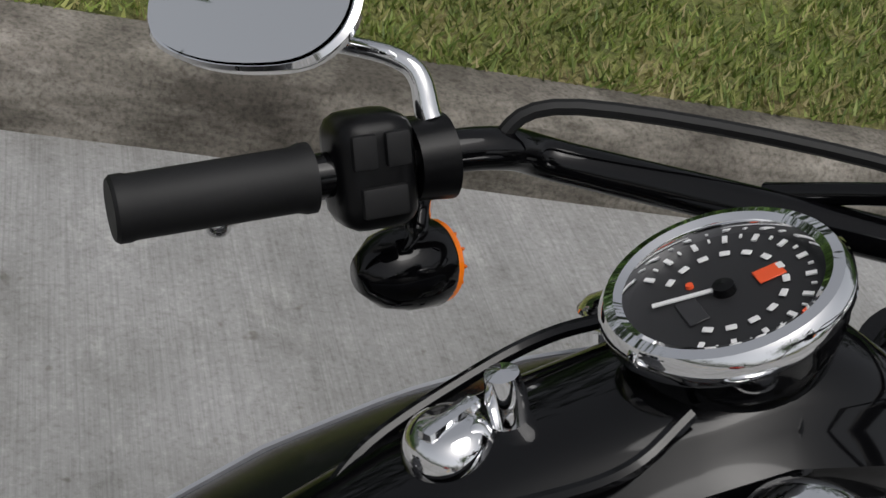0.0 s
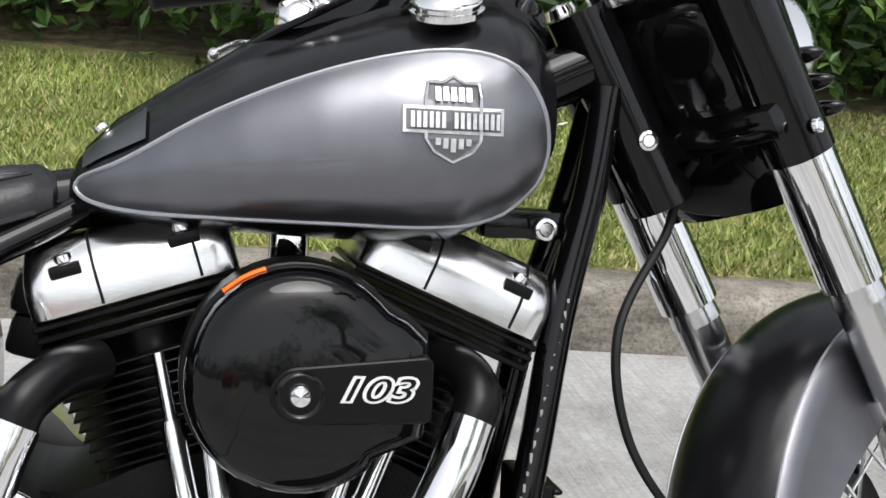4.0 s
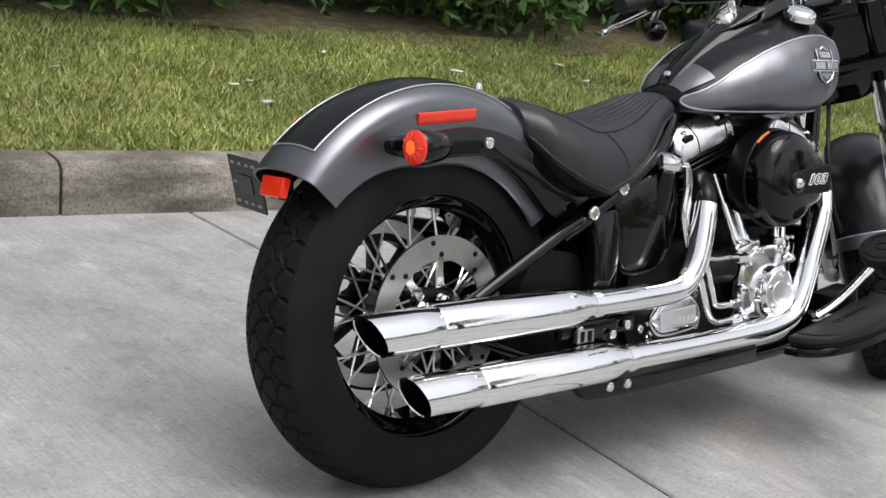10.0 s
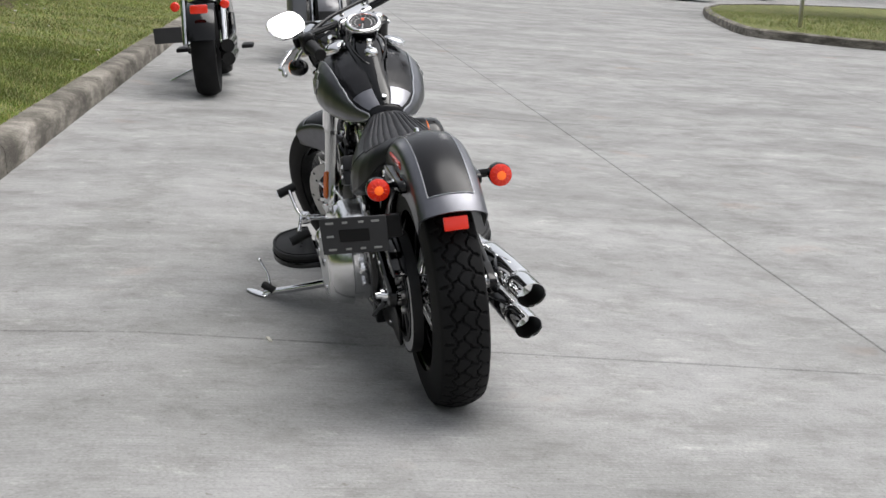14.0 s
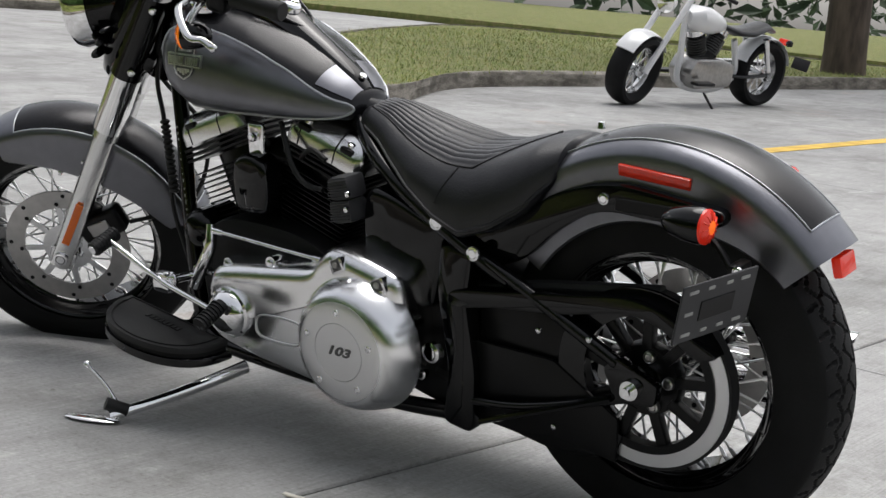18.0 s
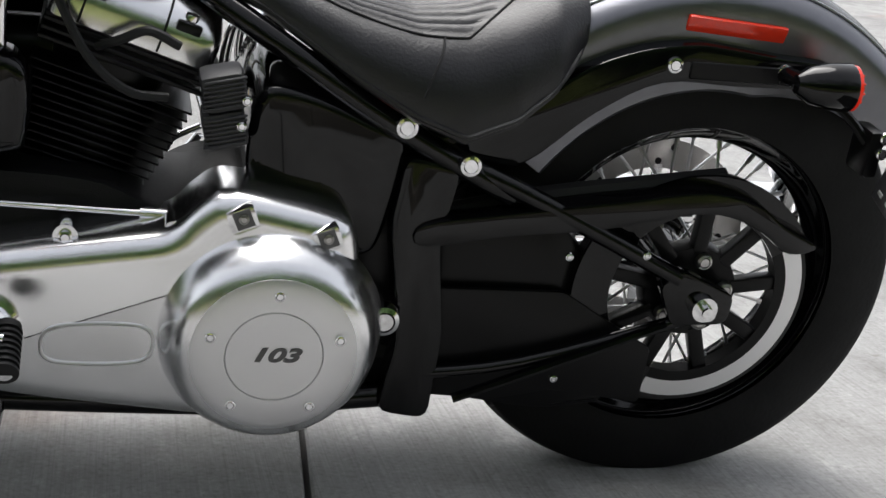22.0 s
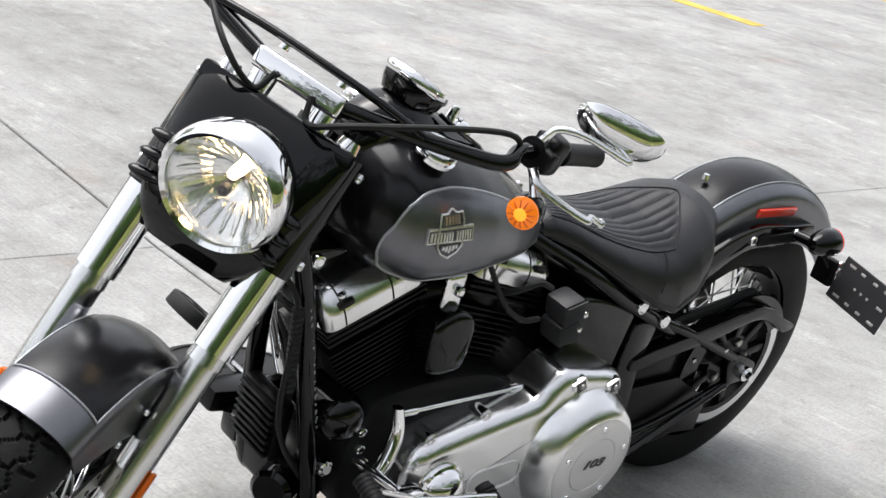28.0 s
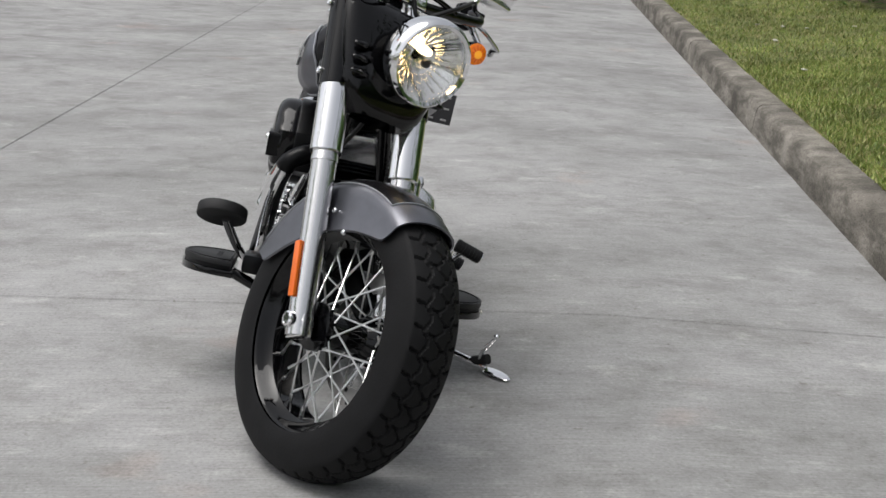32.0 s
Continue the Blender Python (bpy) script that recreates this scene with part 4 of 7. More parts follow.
def seam(pts, r=0.0016, lift=0.0006):
    line = [seat_at(x, s) + V((0, 0, lift)) for x, s in pts]
    return tube(line, r, 6, 4)


for k in range(-4, 5):
    part("pleat_seam", seam([(0.27 + 0.24 * abs(0.086 * k) + (0.38 - 0.24 * abs(0.086 * k)) * j / 12, 0.086 * k) for j in range(13)], 0.0009, 0.0), M_THREAD, seat)
for s in (1, -1):
    part("edge_seam", seam([(0.655, s * 0.42), (0.60, s * 0.45), (0.52, s * 0.47), (0.44, s * 0.47), (0.38, s * 0.47), (0.365, s * 0.44), (0.33, s * 0.30), (0.295, s * 0.15), (0.27, s * 0.05), (0.262, 0.0)]), M_THREAD, seat)
    part("side_seam", seam([(0.40, s * 0.465), (0.405, s * 0.6), (0.415, s * 0.75), (0.425, s * 0.9)]), M_THREAD, seat)
    part("welt", tube([seat_at(float(x), s * 0.985) + V((0, 0, -0.001)) for x in np.linspace(0.212, 0.66, 24)], 0.0035, 6, 2), M_LEATHER, seat)
part("seat_bolt", lathe([(0.0001, 0.012), (0.006, 0.011), (0.008, 0.0)], Matrix.Translation((0.183, 0, 0.705)) @ Matrix.Rotation(radians(90), 4, "X"), 16), M_CHROME, bike)

# ---- tank ----
TANK = [  # x, bottom, crown, half width
    (0.686, 0.664, 0.688, 0.022), (0.695, 0.656, 0.708, 0.052), (0.72, 0.652, 0.731, 0.080), (0.77, 0.645, 0.768, 0.112), (0.84, 0.643, 0.808, 0.141), (0.91, 0.640, 0.840, 0.159), (0.98, 0.638, 0.864, 0.169), (1.04, 0.640, 0.878, 0.171), (1.085, 0.660, 0.877, 0.162), (1.115, 0.682, 0.864, 0.142), (1.137, 0.714, 0.836, 0.104), (1.148, 0.745, 0.805, 0.045)]


def tank_dims(x):
    xs = [r[0] for r in TANK]
    return tuple(float(np.interp(x, xs, [r[k] for r in TANK])) for k in (1, 2, 3))


def tank_y(x, z):
    """Half width of the tank at a place on its side."""
    lo, hi, w = tank_dims(x)
    zm = lo + (hi - lo) * 0.40
    t = (z - zm) / (hi - zm) if z > zm else (zm - z) / (zm - lo)
    p, e = (2.3, 1.9) if z > zm else (3.0, 2.2)
    return w * max(0.0, 1 - min(1, abs(t)) ** p) ** (1 / e)


rings = []
tx = []
for a, b in zip(TANK, TANK[1:]):
    tx += list(np.linspace(a[0], b[0], 6)[:-1])
tx.append(TANK[-1][0])
for x in tx:
    lo, hi, w = tank_dims(float(x))
    ring = []
    for k in range(48):
        a = 2 * math.pi * k / 48
        z = (lo + hi) / 2 + (hi - lo) / 2 * math.sin(a)
        y = tank_y(float(x), z)
        ring.append(V((float(x), math.copysign(y, math.cos(a)), z)))
    rings.append(ring)
tank_bm = loft(bmesh.new(), rings)
for _ in range(2):
    bmesh.ops.smooth_vert(tank_bm, verts=tank_bm.verts, factor=0.3, use_axis_x=True, use_axis_y=True, use_axis_z=True)
tank = part("fuel_tank", tank_bm, M_DENIMBLK, bike, "satin black fuel tank with charcoal side panels")
PANEL = rounded([(0.698, 0.690), (0.74, 0.712), (0.82, 0.760), (0.92, 0.802), (1.02, 0.824), (1.085, 0.812), (1.118, 0.762), (1.118, 0.714), (1.085, 0.677), (1.02, 0.664), (0.92, 0.664), (0.82, 0.664), (0.74, 0.666), (0.702, 0.674)], 5)
for s in (1, -1):
    bm = bmesh.new()
    cx_, cz_ = 0.97, 0.728
    rows = []
    for f in np.linspace(0.0006, 1, 18):
        rows.append([V((cx_ + (x - cx_) * f, s * (tank_y(cx_ + (x - cx_) * f, cz_ + (z - cz_) * f) + 0.0022), cz_ + (z - cz_) * f)) for x, z in PANEL])
    loft(bm, rows, True, False)
    sp = part("side_panel", bm, M_DENIM, tank, "charcoal metallic side panel edged in silver")
    part("pinstripe", tube(rows[-1] + [rows[-1][0]], 0.0024, 6, 1, caps=False), M_STRIPE, sp)
    part("pinstripe", tube([p.lerp(V((cx_, p.y, cz_)), 0.03) + V((0, s * 0.0008, 0)) for p in rows[-1]] + [rows[-1][0].lerp(V((cx_, rows[-1][0].y, cz_)), 0.03)], 0.0012, 6, 1, caps=False), M_STRIPE, sp)
    # badge: plain shield and bar
    bx, bz = 1.0235, 0.761
    by = lambda x, z: s * (tank_y(x, z) + 0.003)

    def plate_on(outline, lift, name, material, parent):
        b2 = bmesh.new()
        fr = [b2.verts.new((x, by(x, z) + s * lift, z)) for x, z in outline]
        bk = [b2.verts.new((x, by(x, z) - s * 0.003, z)) for x, z in outline]
        b2.faces.new(fr)
        for i in range(len(fr)):
            j = (i + 1) % len(fr)
            b2.faces.new((fr[i], fr[j], bk[j], bk[i]))
        return part(name, b2, material, parent, smooth=False)
    shield = [(-0.026, 0.022), (-0.024, 0.034), (-0.010, 0.034), (0.0, 0.040), (0.010, 0.034), (0.024, 0.034), (0.026, 0.022), (0.026, -0.016), (0.018, -0.027), (0.0, -0.036), (-0.018, -0.027), (-0.026, -0.016)]
    ro = lambda q: (bx + q[0] * 0.95, bz + q[1])
    bd = plate_on([ro(q) for q in shield], 0.002, "tank_badge", M_BADGEDK, tank)
    tagged(bd, "worn metal shield and bar badge")
    for k in range(len(shield)):
        a, b = ro(shield[k]), ro(shield[(k + 1) % len(shield)])
        part("badge_edge", rod((a[0], by(*a) + s * 0.003, a[1]), (b[0], by(*b) + s * 0.003, b[1]), 0.0016, seg=6), M_BADGE, bd)
    plate_on([ro(q) for q in ((-0.048, -0.011), (-0.048, 0.013), (0.048, 0.013), (0.048, -0.011))], 0.0045, "badge_bar", M_BADGE, bd)
    plate_on([ro(q) for q in ((-0.045, -0.008), (-0.045, 0.010), (0.045, 0.010), (0.045, -0.008))], 0.005, "badge_bar_field", M_BADGEDK, bd)
    for k in range(15):
        u = -0.041 + k * 0.0058
        if k == 6:
            continue
        plate_on([ro(q) for q in ((u, -0.006), (u, 0.008), (u + 0.0036, 0.008), (u + 0.0036, -0.006))], 0.0062, "letter_bar", M_BADGE, bd)
    for k in range(5):
        u = -0.017 + k * 0.0072
        plate_on([ro(q) for q in ((u, 0.018), (u, 0.030), (u + 0.0048, 0.030), (u + 0.0048, 0.018))], 0.0035, "letter_bar", M_BADGE, bd)
        plate_on([ro(q) for q in ((u, -0.027 + abs(k - 2) * 0.003), (u, -0.015), (u + 0.0048, -0.015), (u + 0.0048, -0.027 + abs(k - 2) * 0.003))], 0.0035, "letter_bar", M_BADGE, bd)
    bolt((1.150, s * 0.036, 0.657), (0, s, 0), 0.012, bike)
    # filler cap and gauge
    cm = Matrix.Translation((1.026, s * 0.098, 0.870)) @ V((-0.12, s * 0.34, 0.93)).to_track_quat("Y", "Z").to_matrix().to_4x4() @ Matrix.Scale(0.87, 4)
    cp = part("filler_cap" if s < 0 else "fuel_gauge", lathe([(0.0001, 0.0155), (0.022, 0.0145), (0.033, 0.011), (0.039, 0.006), (0.040, 0.003), (0.0365, 0.000), (0.0365, -0.004), (0.041, -0.006), (0.041, -0.012)], cm, 36), M_CHROME, bike, "chrome domed cap on the tank")
# charcoal band over the rear of the tank
for s in (1, -1):
    rows = []
    for x in np.linspace(0.700, 0.757, 8):
        lo, hi, w = tank_dims(float(x))
        row = []
        for k in range(5, 13):
            z = lo + (hi - lo) * (0.45 + 0.55 * math.sin(radians(6.2 * k)))
            row.append(V((float(x), s * (tank_y(float(x), z) + 0.0018), z + 0.0030)))
        rows.append(row)
    part("rear_band", loft(bmesh.new(), rows, False, False), M_DENIM, tank, "charcoal metallic band at the tank's tail")
bm = bmesh.new()
box(bm, (0.085, 0.066, 0.03), Matrix.Translation((1.130, 0, 0.660)), 0.008)
part("tank_mount", bm, M_GLOSS, bike)
# console down the middle of the tank
cons = []
for x, w, z, h in ((0.70, 0.020, 0.707, 0.010), (0.73, 0.032, 0.735, 0.012), (0.80, 0.034, 0.783, 0.012), (0.83, 0.036, 0.800, 0.013), (0.87, 0.044, 0.820, 0.020), (0.93, 0.054, 0.846, 0.028), (0.99, 0.060, 0.864, 0.040), (1.03, 0.060, 0.876, 0.048), (1.08, 0.056, 0.876, 0.046), (1.12, 0.046, 0.858, 0.042), (1.14, 0.036, 0.840, 0.040)):
    cons.append([V((x, w * math.cos(a) * (0.9 if math.sin(a) > 0.3 else 1.05), z - 0.014 + (h + 0.014) * max(0, math.sin(a)) ** 0.6)) for a in (math.pi * k / 16 for k in range(17))] + [V((x, -w, z - 0.02)), V((x, w, z - 0.02))])
console = part("dash_console", loft(bmesh.new(), cons), M_GLOSS, bike, "gloss black dash console along the tank")
part("console_trim", tube([(0.838, 0, 0.812), (0.868, -0.030, 0.832), (0.92, -0.050, 0.860), (0.956, -0.055, 0.880), (0.985, -0.042, 0.900)], 0.004, 8, 6), M_GLOSS, console)
part("console_trim", tube([(0.838, 0, 0.812), (0.868, 0.030, 0.832), (0.92, 0.050, 0.860), (0.956, 0.055, 0.880), (0.985, 0.042, 0.900)], 0.004, 8, 6), M_GLOSS, console)
SPM = Matrix.Translation((1.010, 0, 0.937)) @ V((-0.50, 0, 0.866)).to_track_quat("Y", "X").to_matrix().to_4x4() @ Matrix.Scale(0.82, 4)
speedo = part("speedometer", lathe([(0.0001, -0.05), (0.052, -0.045), (0.064, -0.02), (0.066, -0.004), (0.0635, 0.0)], SPM, 48), M_GLOSS, bike, "round speedometer with a chrome bezel")
part("bezel", lathe([(0.0535, 0.003), (0.0555, 0.009), (0.060, 0.0115), (0.066, 0.010), (0.0705, 0.004), (0.0705, -0.004), (0.066, -0.010), (0.0535, -0.008)], SPM, 56, closed=True), M_CHROME, speedo)
part("dial", lathe([(0.0001, 0.001), (0.057, 0.001)], SPM, 40), M_DIAL, speedo)
for k in range(25):
    a = radians(-130 + k * 260 / 24)
    r0 = 0.044 if k % 2 == 0 else 0.047
    bm = bmesh.new()
    box(bm, (0.050 - r0, 0.001, 0.003 if k % 2 == 0 else 0.0014), SPM @ Matrix.Rotation(-a, 4, "Y") @ Matrix.Translation(((r0 + 0.050) / 2, 0.0022, 0)))
    part("dial_mark", bm, M_MARK, speedo)
bm = bmesh.new()
box(bm, (0.044, 0.001, 0.0028), SPM @ Matrix.Rotation(radians(165), 4, "Y") @ Matrix.Translation((0.018, 0.004, 0)))
part("needle", bm, M_MARK, speedo)
bm = bmesh.new()
box(bm, (0.016, 0.001, 0.012), SPM @ Matrix.Translation((0.026, 0.002, 0.002)), 0.0004, 1)
part("dial_badge", bm, M_DIALRED, speedo)
for k in range(13):
    a = radians(-130 + k * 260 / 12)
    bm = bmesh.new()
    box(bm, (0.0042, 0.001, 0.0062), SPM @ Matrix.Rotation(-a, 4, "Y") @ Matrix.Translation((0.0335, 0.0022, 0)), 0.0004, 1)
    part("dial_numeral_bar", bm, M_MARK, speedo)
part("needle_hub", lathe([(0.0001, 0.007), (0.006, 0.006), (0.0065, 0.001)], SPM, 20), M_SATIN, speedo)
part("warning_light", lathe([(0.0001, 0.0032), (0.0022, 0.003), (0.0024, 0.001)], SPM @ Matrix.Translation((-0.014, 0, -0.016)), 12), M_DIALRED, speedo)
bm = bmesh.new()
box(bm, (0.012, 0.001, 0.022), SPM @ Matrix.Translation((-0.022, 0.002, 0.006)), 0.0004, 1)
part("odometer_window", bm, M_GREYPLASTIC, speedo)
part("ignition_switch", lathe([(0.0001, 0.021), (0.014, 0.0205), (0.021, 0.017), (0.025, 0.009), (0.026, 0.0), (0.030, -0.004), (0.030, -0.012)], Matrix.Translation((0.897, 0.0, 0.850)) @ V((-0.35, 0, 0.94)).to_track_quat("Y", "X").to_matrix().to_4x4() @ Matrix.Scale(0.85, 4), 32), M_CHROME, bike, "chrome ignition switch knob")
bm = bmesh.new()
box(bm, (0.034, 0.010, 0.008), Matrix.Translation((0.894, 0, 0.8675)) @ Matrix.Rotation(radians(-20), 4, "Y") @ Matrix.Rotation(radians(30), 4, "Z"), 0.004)
part("ignition_bar", bm, M_CHROME, bike)
part("key_switch", lathe([(0.0001, 0.028), (0.008, 0.026), (0.010, 0.012), (0.009, 0.0), (0.012, -0.006)], Matrix.Translation((0.922, 0.0, 0.868)) @ V((-0.35, 0, 0.94)).to_track_quat("Y", "X").to_matrix().to_4x4(), 20), M_CHROME, bike)
bolt((0.715, 0, 0.735), (-0.6, 0, 0.8), 0.008, bike)

# ---- fork, headlamp, handlebar ----
for s in (1, -1):
    y = s * 0.105
    slider = part("fork_leg", rod(leg(-0.03, y), leg(0.36, y), 0.0265, seg=28), M_FORK, bike, "satin aluminium fork slider", fix=ST)
    part("slider_collar", rod(leg(0.335, y), leg(0.362, y), 0.029, 0.0265, 28), M_FORK, slider, fix=ST)
    part("fork_cover", rod(leg(0.357, y), leg(0.51, y), 0.0335, seg=32), M_CHROME, slider, "chrome fork cover", fix=ST)
    bm = rod(leg(0.50, y), leg(0.700, y), 0.036, seg=28)
    part("upper_shroud", bm, M_GLOSS, slider, fix=ST)
    bm = bmesh.new()
    box(bm, (0.06, 0.028, 0.05), Matrix.Translation(leg(-0.01, y)) @ Matrix.Rotation(radians(-30), 4, "Y"), 0.01)
    part("axle_clamp", bm, M_FORK, slider, fix=ST)
    bolt((FX, s * 0.128, FZ), (0, s, 0), 0.017, slider, M_CHROME, 0.012, ST, "axle_cap")
    bm = bmesh.new()
    box(bm, (0.018, 0.008, 0.115), Matrix.Translation(leg(0.103, y + s * 0.031, 0.0)) @ Matrix.Rotation(radians(-30), 4, "Y"), 0.003)
    part("fork_reflector", bm, M_ORANGE, slider, "orange fork reflector", fix=ST)
    bolt(leg(0.528, y + s * 0.036, -0.012), (0, s, 0), 0.008, slider, fix=ST)
    bolt(leg(0.680, y + s * 0.036, -0.012), (0, s, 0), 0.008, slider, fix=ST)
    # fender bracket
    bm = bmesh.new()
    box(bm, (0.03, 0.02, 0.06), Matrix.Translation(leg(0.20, s * 0.088, -0.012)) @ Matrix.Rotation(radians(-30), 4, "Y"), 0.006)
    part("fender_bracket", bm, M_FORK, slider, fix=ST)
    for q in ((FX - 0.088, FZ + 0.219), (FX - 0.028, FZ + 0.194)):
        bolt((q[0], s * 0.080, q[1]), (0, s, 0), 0.006, ff, fix=ST)
part("front_axle", rod((FX, -0.125, FZ), (FX, 0.125, FZ), 0.012), M_CHROME, bike, fix=ST)
# caliper on the left leg
bm = bmesh.new()
box(bm, (0.11, 0.05, 0.065), Matrix.Translation((FX - 0.10, 0.088, FZ + 0.065)) @ Matrix.Rotation(radians(20), 4, "Y"), 0.016, 3)
cal = part("brake_caliper", bm, M_SATIN, bike, "black brake caliper", fix=ST)
bm = bmesh.new()
box(bm, (0.05, 0.004, 0.03), Matrix.Translation((FX - 0.10, 0.1145, FZ + 0.065)) @ Matrix.Rotation(radians(20), 4, "Y"), 0.0015, 1)
part("caliper_plate", bm, M_STEEL, cal, fix=ST)
# headlamp housing between the shrouds
hous = []
for k, hw, d0, d1 in ((0.495, 0.070, -0.005, 0.045), (0.52, 0.096, -0.02, 0.064), (0.56, 0.118, -0.03, 0.070), (0.61, 0.126, -0.035, 0.072), (0.66, 0.131, -0.035, 0.070), (0.715, 0.134, -0.03, 0.066), (0.742, 0.134, -0.01, 0.05)):
    ring = []
    for j in range(28):
        a = 2 * math.pi * j / 28
        ring.append(leg(k - 0.045, hw * math.copysign(abs(math.cos(a)) ** 0.6, math.cos(a)), (d0 + d1) / 2 + (d1 - d0) / 2 * math.copysign(abs(math.sin(a)) ** 0.8, math.sin(a))))
    hous.append(ring)
nac = part("headlamp_nacelle", loft(bmesh.new(), hous), M_GLOSS, bike, "gloss black headlamp nacelle between the forks", fix=ST)
for s in (1, -1):
    for k in range(3):
        p = leg(0.520 + 0.030 * k, s * 0.100, 0.069)
        bm = bmesh.new()
        bmesh.ops.create_uvsphere(bm, u_segments=16, v_segments=10, radius=1.0, matrix=Matrix.Translation(p) @ Matrix.Rotation(radians(-s * 12), 4, "Z") @ Matrix.Diagonal((0.013, 0.028, 0.009, 1)))
        part("nacelle_louvre", bm, M_GLOSS, nac, fix=ST)
HD = V((0.985, 0, -0.06)).normalized()
HM = Matrix.Translation(leg(0.572, 0.020, 0.136)) @ HD.to_track_quat("Y", "Z").to_matrix().to_4x4() @ Matrix.Scale(0.94, 4)
lamp = part("headlamp", lathe([(0.0001, -0.12), (0.05, -0.11), (0.085, -0.06), (0.093, -0.02), (0.093, 0.0)], HM, 48), M_GLOSS, bike, "lit round headlamp with a chrome trim ring", fix=ST)
part("trim_ring", lathe([(0.086, 0.022), (0.093, 0.026), (0.100, 0.018), (0.102, 0.0), (0.097, -0.03), (0.092, -0.03), (0.094, 0.0), (0.088, 0.012)], HM, 64, closed=True), M_CHROME, lamp, fix=ST)
part("lamp_reflector", lathe([(0.012, -0.055), (0.03, -0.048), (0.055, -0.03), (0.075, -0.01), (0.09, 0.01)], HM, 24), M_REFL, lamp, fix=ST)
for k in range(24):
    a = 2 * math.pi * k / 24
    bm = bmesh.new()
    box(bm, (0.05, 0.003, 0.0035), HM @ Matrix.Rotation(a, 4, "Y") @ Matrix.Translation((0.058, -0.018, 0)) @ Matrix.Rotation(radians(42), 4, "Z"), 0.001, 1)
    part("reflector_facet", bm, M_REFL, lamp, fix=ST)
part("bulb", lathe([(0.0001, -0.01), (0.008, -0.012), (0.010, -0.03), (0.010, -0.05)], HM @ Matrix.Translation((0.0, 0, 0.018)), 16), M_BULB, lamp, "lit warm bulb", fix=ST)
part("bulb_shield", lathe([(0.0001, 0.002), (0.009, 0.0), (0.010, -0.010), (0.009, -0.012)], HM @ Matrix.Translation((0, 0, -0.006)), 20), M_GREYPLASTIC, lamp, fix=ST)
lens = part("lamp_glass", lathe([(0.0001, 0.030), (0.03, 0.028), (0.06, 0.022), (0.088, 0.012), (0.088, 0.009), (0.06, 0.019), (0.03, 0.025), (0.0001, 0.027)], HM, 48), M_GLASS, lamp, "clear headlamp glass", fix=ST)
lens.visible_shadow = False
# triple clamp, risers, bar
bm = bmesh.new()
box(bm, (0.07, 0.26, 0.03), Matrix.Translation(leg(0.690, 0, 0.012)) @ Matrix.Rotation(radians(-30), 4, "Y"), 0.01)
part("top_clamp", bm, M_GLOSS, bike, fix=ST)
bm = bmesh.new()
box(bm, (0.07, 0.25, 0.035), Matrix.Translation(leg(0.55, 0, -0.015)) @ Matrix.Rotation(radians(-30), 4, "Y"), 0.01)
part("lower_clamp", bm, M_GLOSS, bike, fix=ST)
BARZ = leg(0.738, 0, 0.012)
for s in (1, -1):
    part("handlebar_riser", tube([leg(0.66, s * 0.052, 0.016), leg(0.705, s * 0.052, 0.014), BARZ + V((0, s * 0.052, 0.0))], 0.0205, 20, 5), M_CHROME, bike, "chrome handlebar riser", fix=ST)
    part("fork_cap", lathe([(0.0001, 0.02), (0.016, 0.018), (0.02, 0.0)], Matrix.Translation(leg(0.702, s * 0.105)) @ U.to_track_quat("Y", "Z").to_matrix().to_4x4(), 24), M_CHROME, bike, fix=ST)
bm = bmesh.new()
box(bm, (0.052, 0.150, 0.034), Matrix.Translation(BARZ + V((0, 0, 0.012))) @ Matrix.Rotation(radians(-25), 4, "Y"), 0.009, 3)
clampo = part("bar_clamp", bm, M_CHROME, bike, "chrome handlebar clamp", fix=ST)
for s in (1, -1):
    for d in (-0.016, 0.016):
        bolt(BARZ + V((d, s * 0.05, 0.026 - d * 0.4)), (-0.4, 0, 0.9), 0.008, clampo, h=0.01, fix=ST)
UN = ST.inverted()
GA, GB = UN @ V((0.880, 0.192, 0.900)), UN @ V((0.745, 0.172, 0.876))
